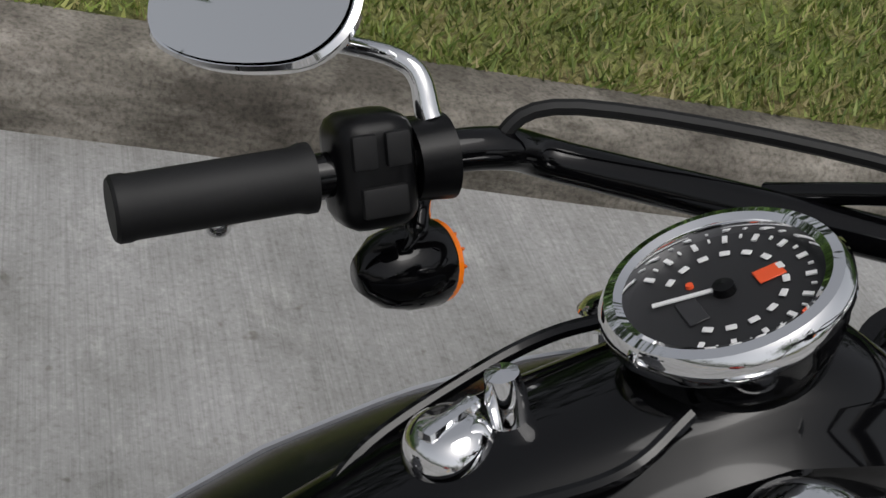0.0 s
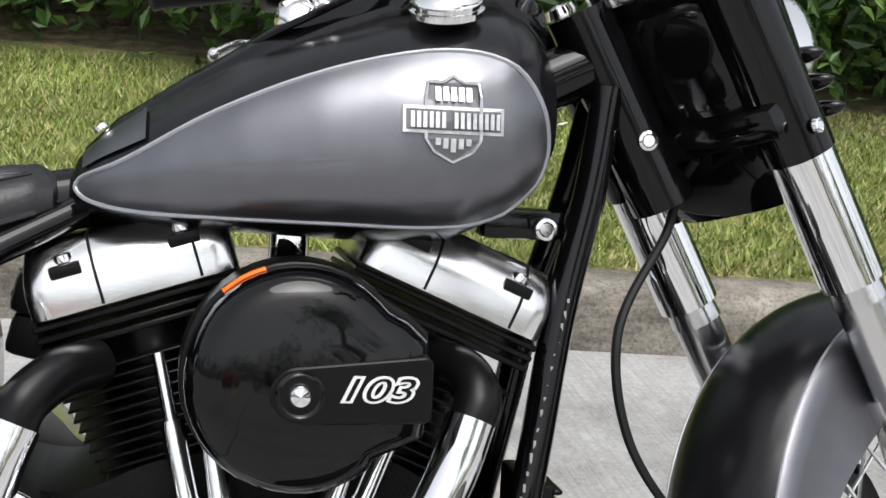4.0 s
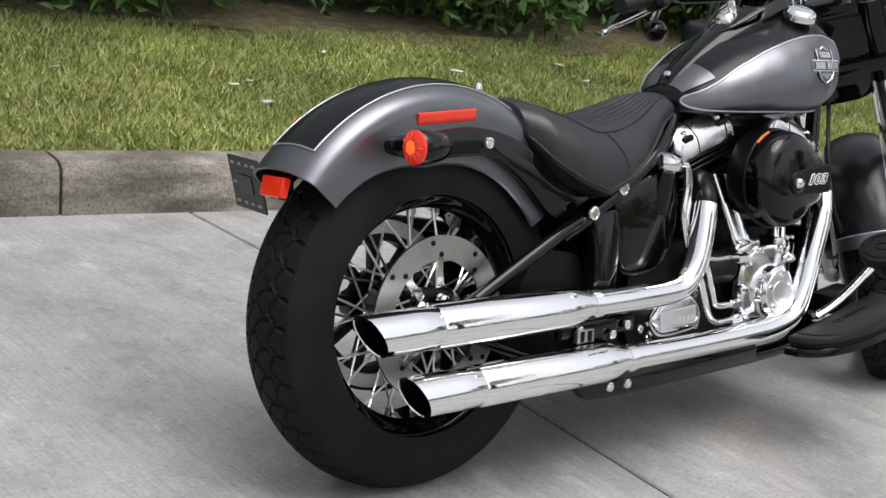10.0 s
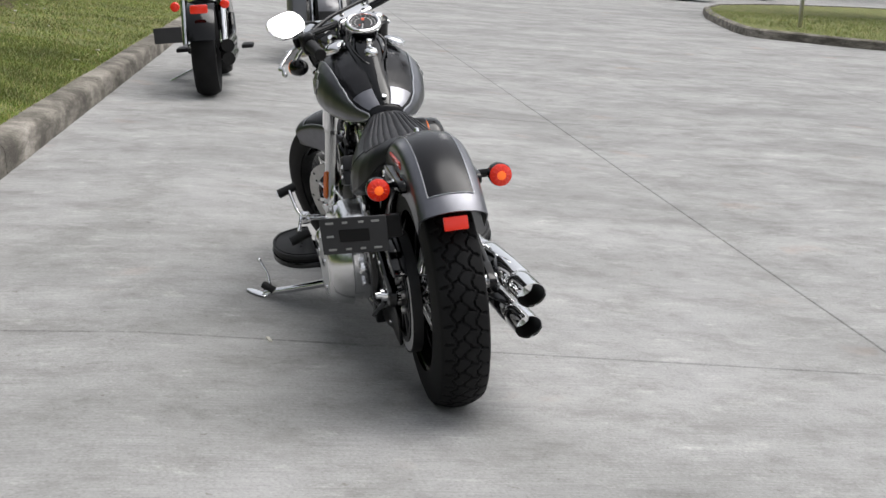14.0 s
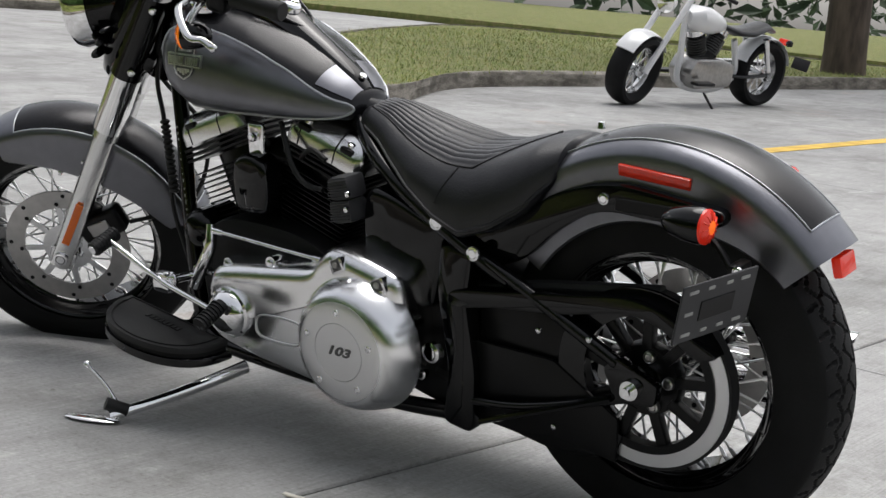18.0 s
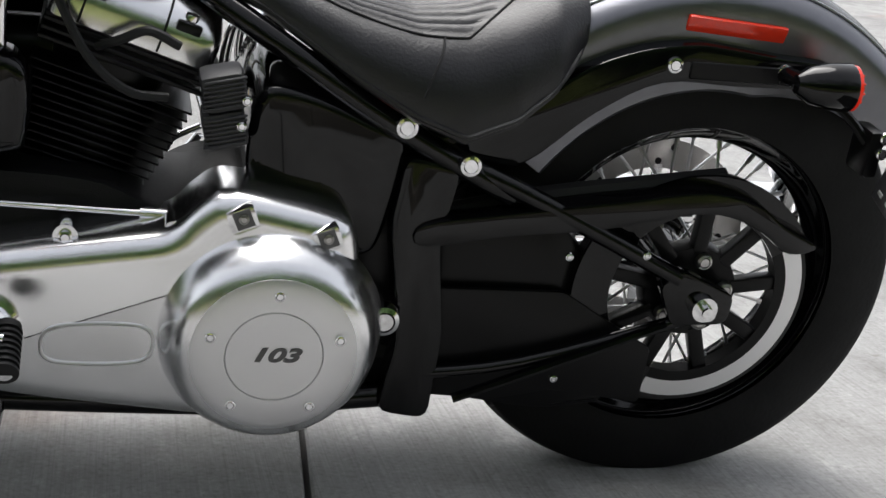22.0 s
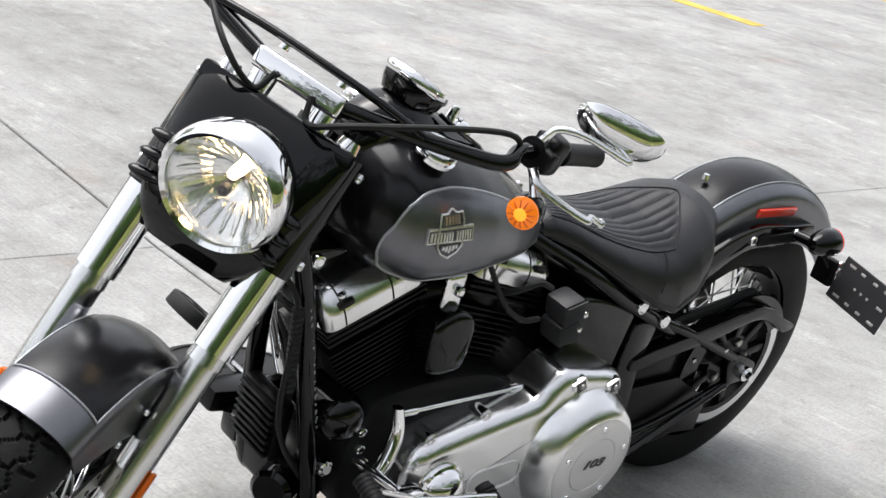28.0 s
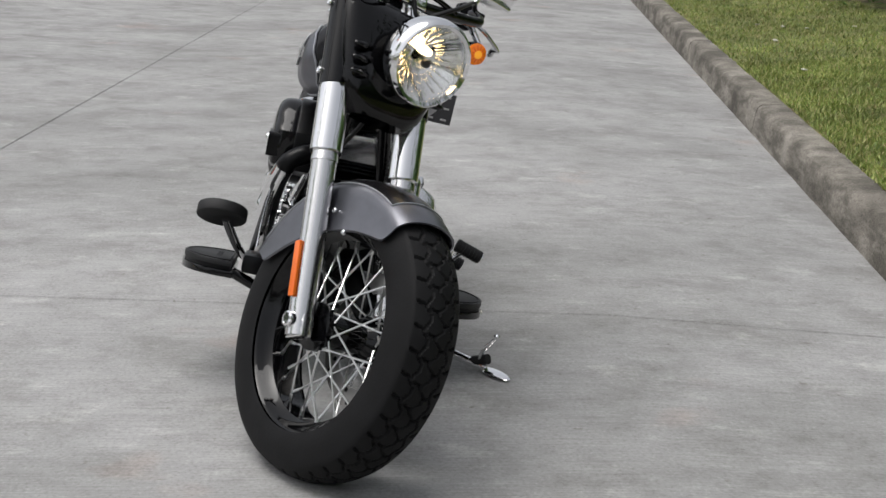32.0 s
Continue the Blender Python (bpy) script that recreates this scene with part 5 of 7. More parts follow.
for s in (1, -1):
    S = Matrix.Diagonal((1, s, 1, 1))
    d = (GB - GA).normalized()
    hb = part("handlebar_half", tube([BARZ + V((0, 0, 0.012)), BARZ + V((0, 0.06, 0.012)), GA - d * 0.150 + V((0, 0, -0.022)), GA - d * 0.085, GA, GB - d * 0.014], 0.0127, 16, 8), M_GLOSS, bike, "gloss black handlebar", fix=ST @ S)
    gr = part("hand_grip", lathe([(0.0001, 0.0), (0.0165, 0.0), (0.0182, 0.002), (0.0184, 0.008), (0.0176, 0.011), (0.0178, 0.05), (0.0180, 0.098), (0.0195, 0.103), (0.0195, 0.108), (0.0001, 0.110)], Matrix.Translation(GB - d * 0.009) @ (-d).to_track_quat("Y", "Z").to_matrix().to_4x4(), 28), M_RUBBER, bike, "black rubber hand grip", fix=ST @ S)
    c = GA - d * 0.012
    q = Matrix.Translation(c) @ d.to_track_quat("Y", "Z").to_matrix().to_4x4()
    bm = bmesh.new()
    box(bm, (0.046, 0.046, 0.064), q, 0.016, 4)
    sw = part("switch_housing", bm, M_SATIN, bike, "black switch housing on the handlebar", fix=ST @ S)
    for kx, kz, w, h in ((-0.0235, 0.014, 0.014, 0.019), (-0.0235, -0.014, 0.026, 0.017)):
        for j in ((-0.0095, 0.0095) if w < 0.02 else (0.0,)):
            bm = bmesh.new()
            box(bm, (0.006, w, h), q @ Matrix.Translation((kx, j, kz)), 0.002)
            part("switch_button", bm, M_RUBBER, sw, fix=ST @ S)
    c2 = GA - d * 0.047
    q2 = Matrix.Translation(c2) @ d.to_track_quat("Y", "Z").to_matrix().to_4x4()
    bm = bmesh.new()
    cyl(bm, q2 @ V((0, -0.011, 0)), q2 @ V((0, 0.011, 0)), 0.0245, 0.0225, 28)
    box(bm, (0.03, 0.02, 0.03), q2 @ Matrix.Translation((0.022, 0, 0.004)), 0.006, 3)
    pc = part("lever_perch", bm, M_SATIN, bike, "black lever perch", fix=ST @ S)
    lt = UN @ V((0.828, 0.281, 0.820))
    fw = (UN.to_3x3() @ V((0.35, 0.55, 0.0))).normalized()
    part("control_lever", tube([c2 + V((0.03, 0.012, -0.012)), c2 + V((0.045, 0.04, -0.022)), (c2 + lt) / 2 + V((0.03, 0.045, -0.014)), lt.lerp(c2, 0.25) + V((0.012, 0.02, -0.004)), lt], [0.008, 0.008, 0.0075, 0.007, 0.008], 12, 8, flat=0.6), M_FORK, bike, "polished control lever", fix=ST @ S)
    bm = bmesh.new()
    bmesh.ops.create_uvsphere(bm, u_segments=14, v_segments=10, radius=0.0085, matrix=Matrix.Translation(lt))
    part("lever_ball", bm, M_FORK, pc, fix=ST @ S)
    # mirror
    mc = UN @ V((0.826, 0.266, 0.964))
    mir_d = (UN.to_3x3() @ V((-0.66, -0.42, 0.62))).normalized()
    mm = Matrix.Translation(mc) @ mir_d.to_track_quat("Y", "Z").to_matrix().to_4x4() @ Matrix.Scale(1.28, 4)
    prof = [(0.052, 0.012), (0.038, 0.030), (0.0, 0.034), (-0.045, 0.028), (-0.060, 0.010), (-0.060, -0.012), (-0.042, -0.028), (0.0, -0.033), (0.036, -0.026), (0.052, -0.008)]
    ov = rounded(prof, 5)
    rows = [[mm @ V((x * k, y, z * k)) for x, z in ov] for k, y in ((0.15, -0.022), (0.5, -0.019), (0.8, -0.012), (0.97, -0.002), (1.0, 0.003), (0.96, 0.005))]
    mr = part("mirror", loft(bmesh.new(), rows, True, True), M_CHROME, bike, "chrome oval rear view mirror", fix=ST @ S)
    gl = bmesh.new()
    gl.faces.new([gl.verts.new(mm @ V((x * 0.93, 0.0062, z * 0.93))) for x, z in ov])
    part("mirror_glass", gl, M_MIRROR, mr, "silvered mirror glass", fix=ST @ S)
    part("mirror_stem", tube([c2 + V((0, 0.0, 0.022)), c2 + V((-0.004, 0.012, 0.05)), (c2 + mc) / 2 + V((0.01, 0.01, 0.02)), mm @ V((0.02, -0.03, 0)), mm @ V((0.0, -0.018, 0))], [0.0075, 0.006, 0.0055, 0.006, 0.007], 12, 8), M_CHROME, mr, fix=ST @ S)
    # front turn signal under the perch
    sc = UN @ V((0.940, 0.228, 0.826)) + (V((-0.02, 0.03, 0.05)) if s < 0 else V())
    fd = (UN.to_3x3() @ V((0.9, 0.40, 0.0))).normalized()
    sm = Matrix.Translation(sc) @ fd.to_track_quat("Y", "Z").to_matrix().to_4x4() @ Matrix.Scale(0.86, 4)
    fs = part("front_turn_signal", lathe([(0.0001, -0.05), (0.014, -0.046), (0.026, -0.03), (0.031, -0.01), (0.032, 0.012), (0.030, 0.016)], sm, 28), M_GLOSS, bike, "gloss black bullet turn signal with an amber lens", fix=ST @ S)
    part("lens", lathe([(0.0305, 0.012), (0.030, 0.020), (0.022, 0.027), (0.0001, 0.031)], sm, 28), M_AMBER, fs, "glowing amber lens", fix=ST @ S)
    facets(sm, 0.0285, M_ORANGE, M_GLOWAMBER, fs, ST @ S)
    part("signal_stalk", tube([sc + V((0, 0, 0.025)), (sc + c2) / 2 + V((0, 0, 0.01)), c2 + V((0, 0, -0.015))], 0.008, 10, 4), M_CHROME, fs, fix=ST @ S)
    # cable along the bar
    part("cable", tube([c2 + V((0.03, -0.012, 0.0)), c2 + V((0.07, -0.05, 0.03)), BARZ + V((0.06, 0.12, 0.04)), BARZ + V((0.05, 0.05, -0.01)), leg(0.74, 0.03, 0.05)], 0.0048, 8, 8), M_RUBBER, bike, "black cable sheath", fix=ST @ S)
part("cross_bar", tube([BARZ + V((-0.030, -0.19, 0.034)), BARZ + V((-0.02, -0.1, 0.046)), BARZ + V((-0.018, 0, 0.048)), BARZ + V((-0.02, 0.1, 0.046)), BARZ + V((-0.030, 0.19, 0.034))], 0.0065, 12, 5), M_GLOSS, bike, "gloss black handlebar cross bar", fix=ST)
part("brake_hose", tube([leg(0.53, -0.03, -0.03), (1.30, 0.0, 0.70), (1.285, -0.015, 0.655), (1.225, -0.06, 0.56), (1.24, -0.07, 0.45), (1.31, -0.06, 0.36), (1.40, 0.02, 0.33)], 0.005, 8, 8), M_RUBBER, bike, "black rubber brake hose")
part("clutch_cable", tube([(1.22, 0.05, 0.80), (1.235, 0.055, 0.68), (1.20, 0.075, 0.60), (1.19, 0.075, 0.42), (1.165, 0.075, 0.34), (1.12, 0.09, 0.27)], 0.005, 8, 8), M_RUBBER, bike)
part("cable_boot", tube([(1.199 - 0.0004 * k, 0.075, 0.604 - 0.0035 * k) for k in range(46)], [(0.0062, 0.0105, 0.0105)[k % 3] for k in range(46)], 14, 1), M_RUBBER, bike, "ribbed rubber cable boot")

# ---- frame ----
for s in (1, -1):
    part("downtube", tube([(1.212, s * 0.020, 0.80), (1.195, s * 0.034, 0.70), (1.164, s * 0.055, 0.573), (1.140, s * 0.075, 0.43), (1.115, s * 0.09, 0.296), (1.095, s * 0.10, 0.20), (1.06, s * 0.105, 0.155), (0.95, s * 0.105, 0.14), (0.60, s * 0.105, 0.135), (0.42, s * 0.105, 0.15)], 0.0165, 14, 7), M_GLOSS, bike, "gloss black frame tube")
    part("seat_rail", tube([(0.70, s * 0.035, 0.66), (0.58, s * 0.105, 0.60), (0.47, s * 0.122, 0.535), (0.34, s * 0.122, 0.465), (0.29, s * 0.118, 0.44)], 0.015, 12, 6), M_GLOSS, bike, "gloss black frame tube")
    part("swingarm_tube", tube([(0.35, s * 0.12, 0.475), (0.25, s * 0.13, 0.435), (0.06, s * 0.135, 0.345)], 0.0125, 12, 4), M_GLOSS, bike, "gloss black swingarm brace")
    part("swingarm_lower", tube([(0.42, s * 0.125, 0.19), (0.25, s * 0.13, 0.215), (0.03, s * 0.135, 0.29)], 0.009, 12, 4), M_GLOSS, bike)
    bm = prism(chamfered([(-0.02, 0.325), (0.06, 0.36), (0.085, 0.335), (0.06, 0.28), (-0.015, 0.285)], 0.012), s * 0.125, s * 0.145, 0.003)
    part("axle_plate", bm, M_GLOSS, bike)
    bm = prism(chamfered([(0.36, 0.475), (0.43, 0.49), (0.44, 0.40), (0.415, 0.24), (0.43, 0.14), (0.36, 0.13), (0.355, 0.25), (0.375, 0.38)], 0.02), s * 0.10, s * 0.135, 0.006)
    part("frame_casting", bm, M_GLOSS, bike, "gloss black frame casting")
part("neck_tube", rod(P0 + V((-0.03, 0, -0.02)) + U * 0.50, P0 + V((-0.03, 0, -0.02)) + U * 0.72, 0.034, seg=24), M_GLOSS, bike, "gloss black steering neck")
bolt((1.252, -0.030, 0.750), (0, -1, 0), 0.011, bike, M_CHROME, 0.008, name="neck_lock")
part("back_bone", tube([(1.21, 0, 0.83), (1.05, 0, 0.76), (0.80, 0, 0.69), (0.62, 0, 0.655)], 0.03, 14, 5), M_GLOSS, bike)
for s in (1, -1):
    bm = bmesh.new()
    for k in range(16):
        box(bm, (0.0025, 0.0015, 0.004 + 0.004 * (k * 7 % 3)), Matrix.Translation((1.1686 - 0.0031 * k, s * (0.0685 + 0.0019 * k), 0.59 - 0.014 * k)))
    tagged(part("frame_label", bm, M_LABEL, bike, "rows of tiny printed text on the frame", smooth=False), kind="stuff")
# black inner fender and belt cover
part("belt_guard", prism(rounded([(0.40, 0.405), (0.30, 0.424), (0.235, 0.435), (0.142, 0.450), (0.048, 0.465), (-0.023, 0.453), (-0.068, 0.424), (-0.119, 0.398), (-0.082, 0.386), (-0.040, 0.412), (0.0, 0.430), (0.058, 0.434), (0.173, 0.408), (0.30, 0.392), (0.40, 0.375)], 4), 0.112, 0.142, 0.004), M_GLOSS, bike, "gloss black belt guard with a pointed tail")
part("lower_guard_plate", prism(chamfered([(0.37, 0.158), (0.275, 0.152), (0.195, 0.168), (0.07, 0.150), (0.068, 0.232), (0.12, 0.262), (0.20, 0.31), (0.37, 0.31)], 0.008), 0.110, 0.116, 0.0015), M_SATIN, bike, "satin black guard plate over the lower belt")
for x, z in ((0.195, 0.186), (0.213, 0.372), (0.112, 0.378)):
    bolt((x, 0.116 if z < 0.3 else 0.142, z), (0, 1, 0), 0.0055, bike, M_CHROME, 0.005)
part("lower_belt_guard", tube([(0.335, 0.145, 0.169), (0.20, 0.145, 0.226), (0.067, 0.145, 0.283)], 0.0065, 8, 4), M_GLOSS, bike, "slim black lower guard rod")
bm = prism(chamfered([(0.37, 0.40), (0.22, 0.41), (0.16, 0.34), (0.17, 0.20), (0.10, 0.14), (0.20, 0.125), (0.37, 0.15)], 0.03), 0.06, 0.10, 0.01)
part("swingarm_body", bm, M_SATIN, bike, "black swingarm casting")
# added black arc over the front and top of the pulley ring
part("dark_ring_arc", lathe([(0.115, 0.107), (0.165, 0.107), (0.165, 0.113), (0.115, 0.113)], Matrix.Translation((RX, 0, RZ)), 48, closed=True, a0=-72, a1=150), M_GLOSS, bike, "gloss black arc over part of the pulley ring")
bm = prism(chamfered([(0.37, 0.40), (0.25, 0.42), (0.20, 0.34), (0.22, 0.16), (0.37, 0.15)], 0.03), -0.10, -0.06, 0.0)
part("swingarm_body", bm, M_SATIN, bike, "black swingarm casting")
bm = bmesh.new()
box(bm, (0.03, 0.16, 0.30), Matrix.Translation((0.385, 0, 0.33)), 0.01)
part("inner_mudguard", bm, M_SATIN, bike)
part("pivot_casting", prism(chamfered([(0.40, 0.41), (0.52, 0.41), (0.54, 0.17), (0.42, 0.145)], 0.02), -0.095, 0.098, 0.006), M_SATIN, bike, "black frame casting at the swingarm pivot")
# oil tank behind the engine, horseshoe shape
bm = prism(rounded([(0.43, 0.50), (0.47, 0.525), (0.555, 0.556), (0.605, 0.552), (0.618, 0.47), (0.60, 0.395), (0.555, 0.355), (0.47, 0.352), (0.445, 0.39)], 5), -0.128, 0.128, 0.0)
es = [e for e in bm.edges if abs(e.verts[0].co.y - e.verts[1].co.y) < 1e-6]
bmesh.ops.bevel(bm, geom=es, offset=0.012, segments=3, profile=0.5, affect="EDGES")
ot = part("oil_tank", bm, M_GLOSS, bike, "gloss black oil tank")
part("filler_neck", rod((0.568, -0.112, 0.47), (0.568, -0.128, 0.553), 0.023, 0.020, 24), M_GLOSS, ot)
part("oil_cap", lathe([(0.0001, 0.03), (0.022, 0.028), (0.028, 0.018), (0.028, 0.006), (0.015, 0.0), (0.012, -0.05)], Matrix.Translation((0.568, -0.13, 0.558)) @ V((0, -0.35, 0.94)).to_track_quat("Y", "X").to_matrix().to_4x4(), 28), M_CHROME, ot, "chrome oil filler cap")
part("oil_line", tube([(0.60, -0.14, 0.565), (0.622, -0.14, 0.555), (0.63, -0.14, 0.50), (0.622, -0.142, 0.45), (0.645, -0.142, 0.40)], 0.0075, 10, 7), M_CHROME, bike, "chrome oil line")
part("oil_line", tube([(0.61, -0.148, 0.56), (0.612, -0.148, 0.52), (0.605, -0.148, 0.46), (0.625, -0.148, 0.39)], 0.0065, 10, 7), M_CHROME, bike, "chrome oil line")

# ---- engine ----
CR = V((0.89, 0, 0.30))
engine = part("crankcase", prism(rounded([(0.70, 0.40), (0.80, 0.435), (0.98, 0.435), (1.055, 0.38), (1.065, 0.29), (1.03, 0.19), (0.90, 0.155), (0.72, 0.16), (0.56, 0.17), (0.50, 0.24), (0.53, 0.36), (0.60, 0.41)], 5), -0.075, 0.12, 0.012), M_WRINKLE, bike, "black wrinkle finished engine crankcase")
for base, tip, sgn in ((V((0.822, 0, 0.37)), V((0.764, 0, 0.554)), 1), (V((0.956, 0, 0.37)), V((1.034, 0, 0.555)), -1)):
    d = (tip - base).normalized()
    ang = math.atan2(d.x, d.z)
    q = Matrix.Rotation(ang, 4, "Y")
    core = rod(base - d * 0.02, tip, 0.062, seg=28)
    cy = part("cylinder", core, M_SATIN, bike, "black finned engine cylinder")
    for k in range(16):
        p = base.lerp(tip, 0.06 + 0.82 * k / 15)
        bm = bmesh.new()
        box(bm, (0.134 + 0.058 * (k / 15), 0.142 + 0.012 * (k / 15), 0.0030), Matrix.Translation(p) @ q, 0.0012, 1)
        part("cooling_fin", bm, M_SATIN, cy)
    for k in range(3):
        p = tip + d * (0.006 + 0.011 * k)
        bm = bmesh.new()
        box(bm, (0.196, 0.168, 0.006), Matrix.Translation(p) @ q, 0.0015, 1)
        part("head_fin", bm, M_SATIN, cy)
    hc = tip + d * 0.055
    bm = bmesh.new()
    rows = []
    for zz, kx, ky in ((-0.020, 1.0, 1.0), (0.004, 1.0, 1.0), (0.016, 0.985, 0.965), (0.028, 0.955, 0.86), (0.040, 0.92, 0.70), (0.044, 0.90, 0.60)):
        o = chamfered([(-0.098 * kx, -0.087 * ky), (0.098 * kx, -0.087 * ky), (0.098 * kx, 0.087 * ky), (-0.098 * kx, 0.087 * ky)], 0.022)
        rows.append([Matrix.Translation(hc) @ q @ V((x, y, zz)) for x, y in o])
    loft(bm, rows)
    rk = part("rocker_box", bm, M_SHEEN, bike, "polished aluminium rocker cover")
    for u in (-0.030, 0.062):
        bm = bmesh.new()
        rows = []
        for xx in (u - 0.0014, u + 0.0014):
            rows.append([Matrix.Translation(hc) @ q @ V((xx, y, zz)) for y, zz in ((-0.0876, -0.019), (-0.0876, 0.004), (-0.0845, 0.016), (-0.0755, 0.0285), (-0.0615, 0.0406), (-0.052, 0.0448), (0.052, 0.0448), (0.0615, 0.0406), (0.0755, 0.0285), (0.0845, 0.016), (0.0876, 0.004), (0.0876, -0.019))])
        loft(bm, rows)
        part("rocker_rib", bm, M_SATIN, rk)
    for u in (-0.055, 0.055):
        for y in (-0.070, 0.070):
            p = (Matrix.Translation(hc) @ q) @ V((u, y, 0.026))
            bolt(p, d, 0.009, rk, h=0.008)
            # black block paints the shade inside the bolt notch
            bm = bmesh.new()
            box(bm, (0.03, 0.02, 0.012), Matrix.Translation(hc) @ q @ Matrix.Translation((u, math.copysign(0.076, y), 0.019)), 0.003)
            part("dark_notch_block", bm, M_SATIN, rk)
    # pushrod tubes on the right
    foot = V((0.822 if sgn > 0 else 0.945, -0.128, 0.392))
    for off in (-0.014, 0.014):
        top = tip + V((0.03 * sgn + off * 1.4, -0.085, -0.02))
        f2 = foot + V((off, 0, 0))
        pr = part("pushrod_tube", rod(f2, f2.lerp(top, 0.55), 0.0115, seg=16), M_CHROME, bike, "chrome pushrod tube")
        part("upper_tube", rod(f2.lerp(top, 0.5), top, 0.0068, seg=14), M_CHROME, pr)
        part("clip", rod(f2.lerp(top, 0.52), f2.lerp(top, 0.58), 0.0105, seg=14), M_CHROME, pr)
        part("tube_cup", rod(f2 - (top - f2).normalized() * 0.008, f2.lerp(top, 0.1), 0.0125, seg=14), M_CHROME, pr)
    bm = bmesh.new()
    box(bm, (0.072, 0.05, 0.034), Matrix.Translation(foot + V((0, 0.0, -0.014))) @ Matrix.Rotation(ang * 0.7, 4, "Y"), 0.007, 2)
    tb = part("tappet_block", bm, M_ALU, bike, "polished tappet cover")
    for u in (-0.03, -0.01, 0.012, 0.03):
        bolt(foot + V((u, -0.02, 0.004)), (0, -0.4, 0.9), 0.0055, tb, h=0.006)
# cam cover
cam_cover = part("cam_cover", prism(chamfered([(0.798, 0.350), (0.815, 0.372), (0.850, 0.388), (0.918, 0.388), (0.955, 0.372), (0.970, 0.350), (0.972, 0.262), (0.945, 0.228), (0.90, 0.215), (0.83, 0.22), (0.808, 0.235), (0.795, 0.28)], 0.012), -0.09, -0.155, 0.010, seg=3), M_ALU, bike, "polished aluminium cam cover")
for x, z in ((0.811, 0.358), (0.852, 0.377), (0.926, 0.377), (0.963, 0.354), (0.963, 0.290), (0.808, 0.245), (0.802, 0.300), (0.942, 0.238)):
    part("bolt_boss", lathe([(0.0001, -0.160), (0.0095, -0.160), (0.011, -0.156), (0.011, -0.14)], Matrix.Translation((x, 0, z)), 16), M_ALU, cam_cover)
    bolt((x, -0.159, z), (0, -1, 0), 0.0072, cam_cover)
cm_ = Matrix.Translation((0.897, 0, 0.290))
part("timer_cover_ring", lathe([(0.046, -0.178), (0.054, -0.174), (0.058, -0.160), (0.058, -0.15), (0.045, -0.15)], cm_, 48, closed=True), M_ALU, cam_cover)
part("timer_cover", lathe([(0.0001, -0.182), (0.023, -0.182), (0.024, -0.180), (0.044, -0.180), (0.047, -0.176), (0.047, -0.15)], cm_, 48), M_BRUSH, cam_cover, "round brushed timer cover")
for k in range(5):
    a = radians(90 + 72 * k)
    bolt((0.897 + 0.0355 * math.cos(a), -0.180, 0.290 + 0.0355 * math.sin(a)), (0, -1, 0), 0.0052, cam_cover, h=0.003)
# air cleaner
AC = V((0.897, 0, 0.526))
ring_pts = [(AC.x + 0.101 * math.cos(radians(a)), AC.z + 0.101 * math.sin(radians(a))) for a in range(40, 311, 9)]
snout = [(AC.x + 0.068, AC.z - 0.068), (0.990, 0.468), (1.010, 0.478), (1.015, 0.523), (1.010, 0.566), (0.992, 0.582)]
out = ring_pts + snout
for w, y0, y1, mt, nm in ((1.04, -0.105, -0.150, M_SATIN, "backing_plate"), (1.0, -0.150, -0.196, M_GLOSS, "air_cleaner")):
    o = [(AC.x + (x - AC.x) * w, AC.z + (z - AC.z) * w) for x, z in out]
    bm = prism(o, y0, y1, 0.016 if nm == "air_cleaner" else 0.004, seg=4)
    if nm == "air_cleaner":
        bm.free()
        dome = [[V((AC.x + (x - AC.x) * k, y, AC.z + (z - AC.z) * k)) for x, z in o] for k, y in ((1.0, -0.150), (1.0, -0.166), (0.988, -0.178), (0.955, -0.188), (0.89, -0.196), (0.78, -0.2015), (0.6, -0.2055), (0.35, -0.208), (0.08, -0.209))]
        bm = loft(bmesh.new(), dome)
        air = part(nm, bm, mt, bike, "gloss black round air cleaner with a raised number panel")
    else:
        bp_ = part(nm, bm, mt, bike)
bp_.parent = air
bm = prism(chamfered([(0.880, 0.500), (0.868, 0.515), (0.868, 0.530), (0.882, 0.545), (1.009, 0.557), (1.010, 0.498), (0.90, 0.496)], 0.008), -0.160, -0.2115, 0.0015, seg=1)
part("number_panel", bm, M_SATIN, air, "satin black raised panel")
part("cover_bolt", lathe([(0.0001, -0.221), (0.008, -0.220), (0.011, -0.216), (0.0115, -0.211), (0.0118, -0.205)], Matrix.Translation((0.894, 0, 0.522)), 28), M_CHROME, air)
part("bolt_recess", lathe([(0.0116, -0.2108), (0.0165, -0.2112), (0.0195, -0.2135), (0.0215, -0.2130), (0.022, -0.208)], Matrix.Translation((0.894, 0, 0.522)), 32), M_GLOSS, air)


def lettering(text, size, m, material, parent, depth=0.0008, label="", fat=0.035):
    cu = bpy.data.curves.new("lettering", "FONT")
    cu.body, cu.size, cu.extrude, cu.align_x, cu.align_y, cu.shear, cu.offset = text, size, depth, "CENTER", "CENTER", 0.3, size * fat
    tmp = new("lettering", cu)
    me = bpy.data.meshes.new_from_object(tmp.evaluated_get(bpy.context.evaluated_depsgraph_get()))
    bpy.data.objects.remove(tmp)
    me.transform(m)
    me.materials.clear()
    me.materials.append(material)
    ob = new("lettering", me)
    ob.parent = parent
    return tagged(ob, label)


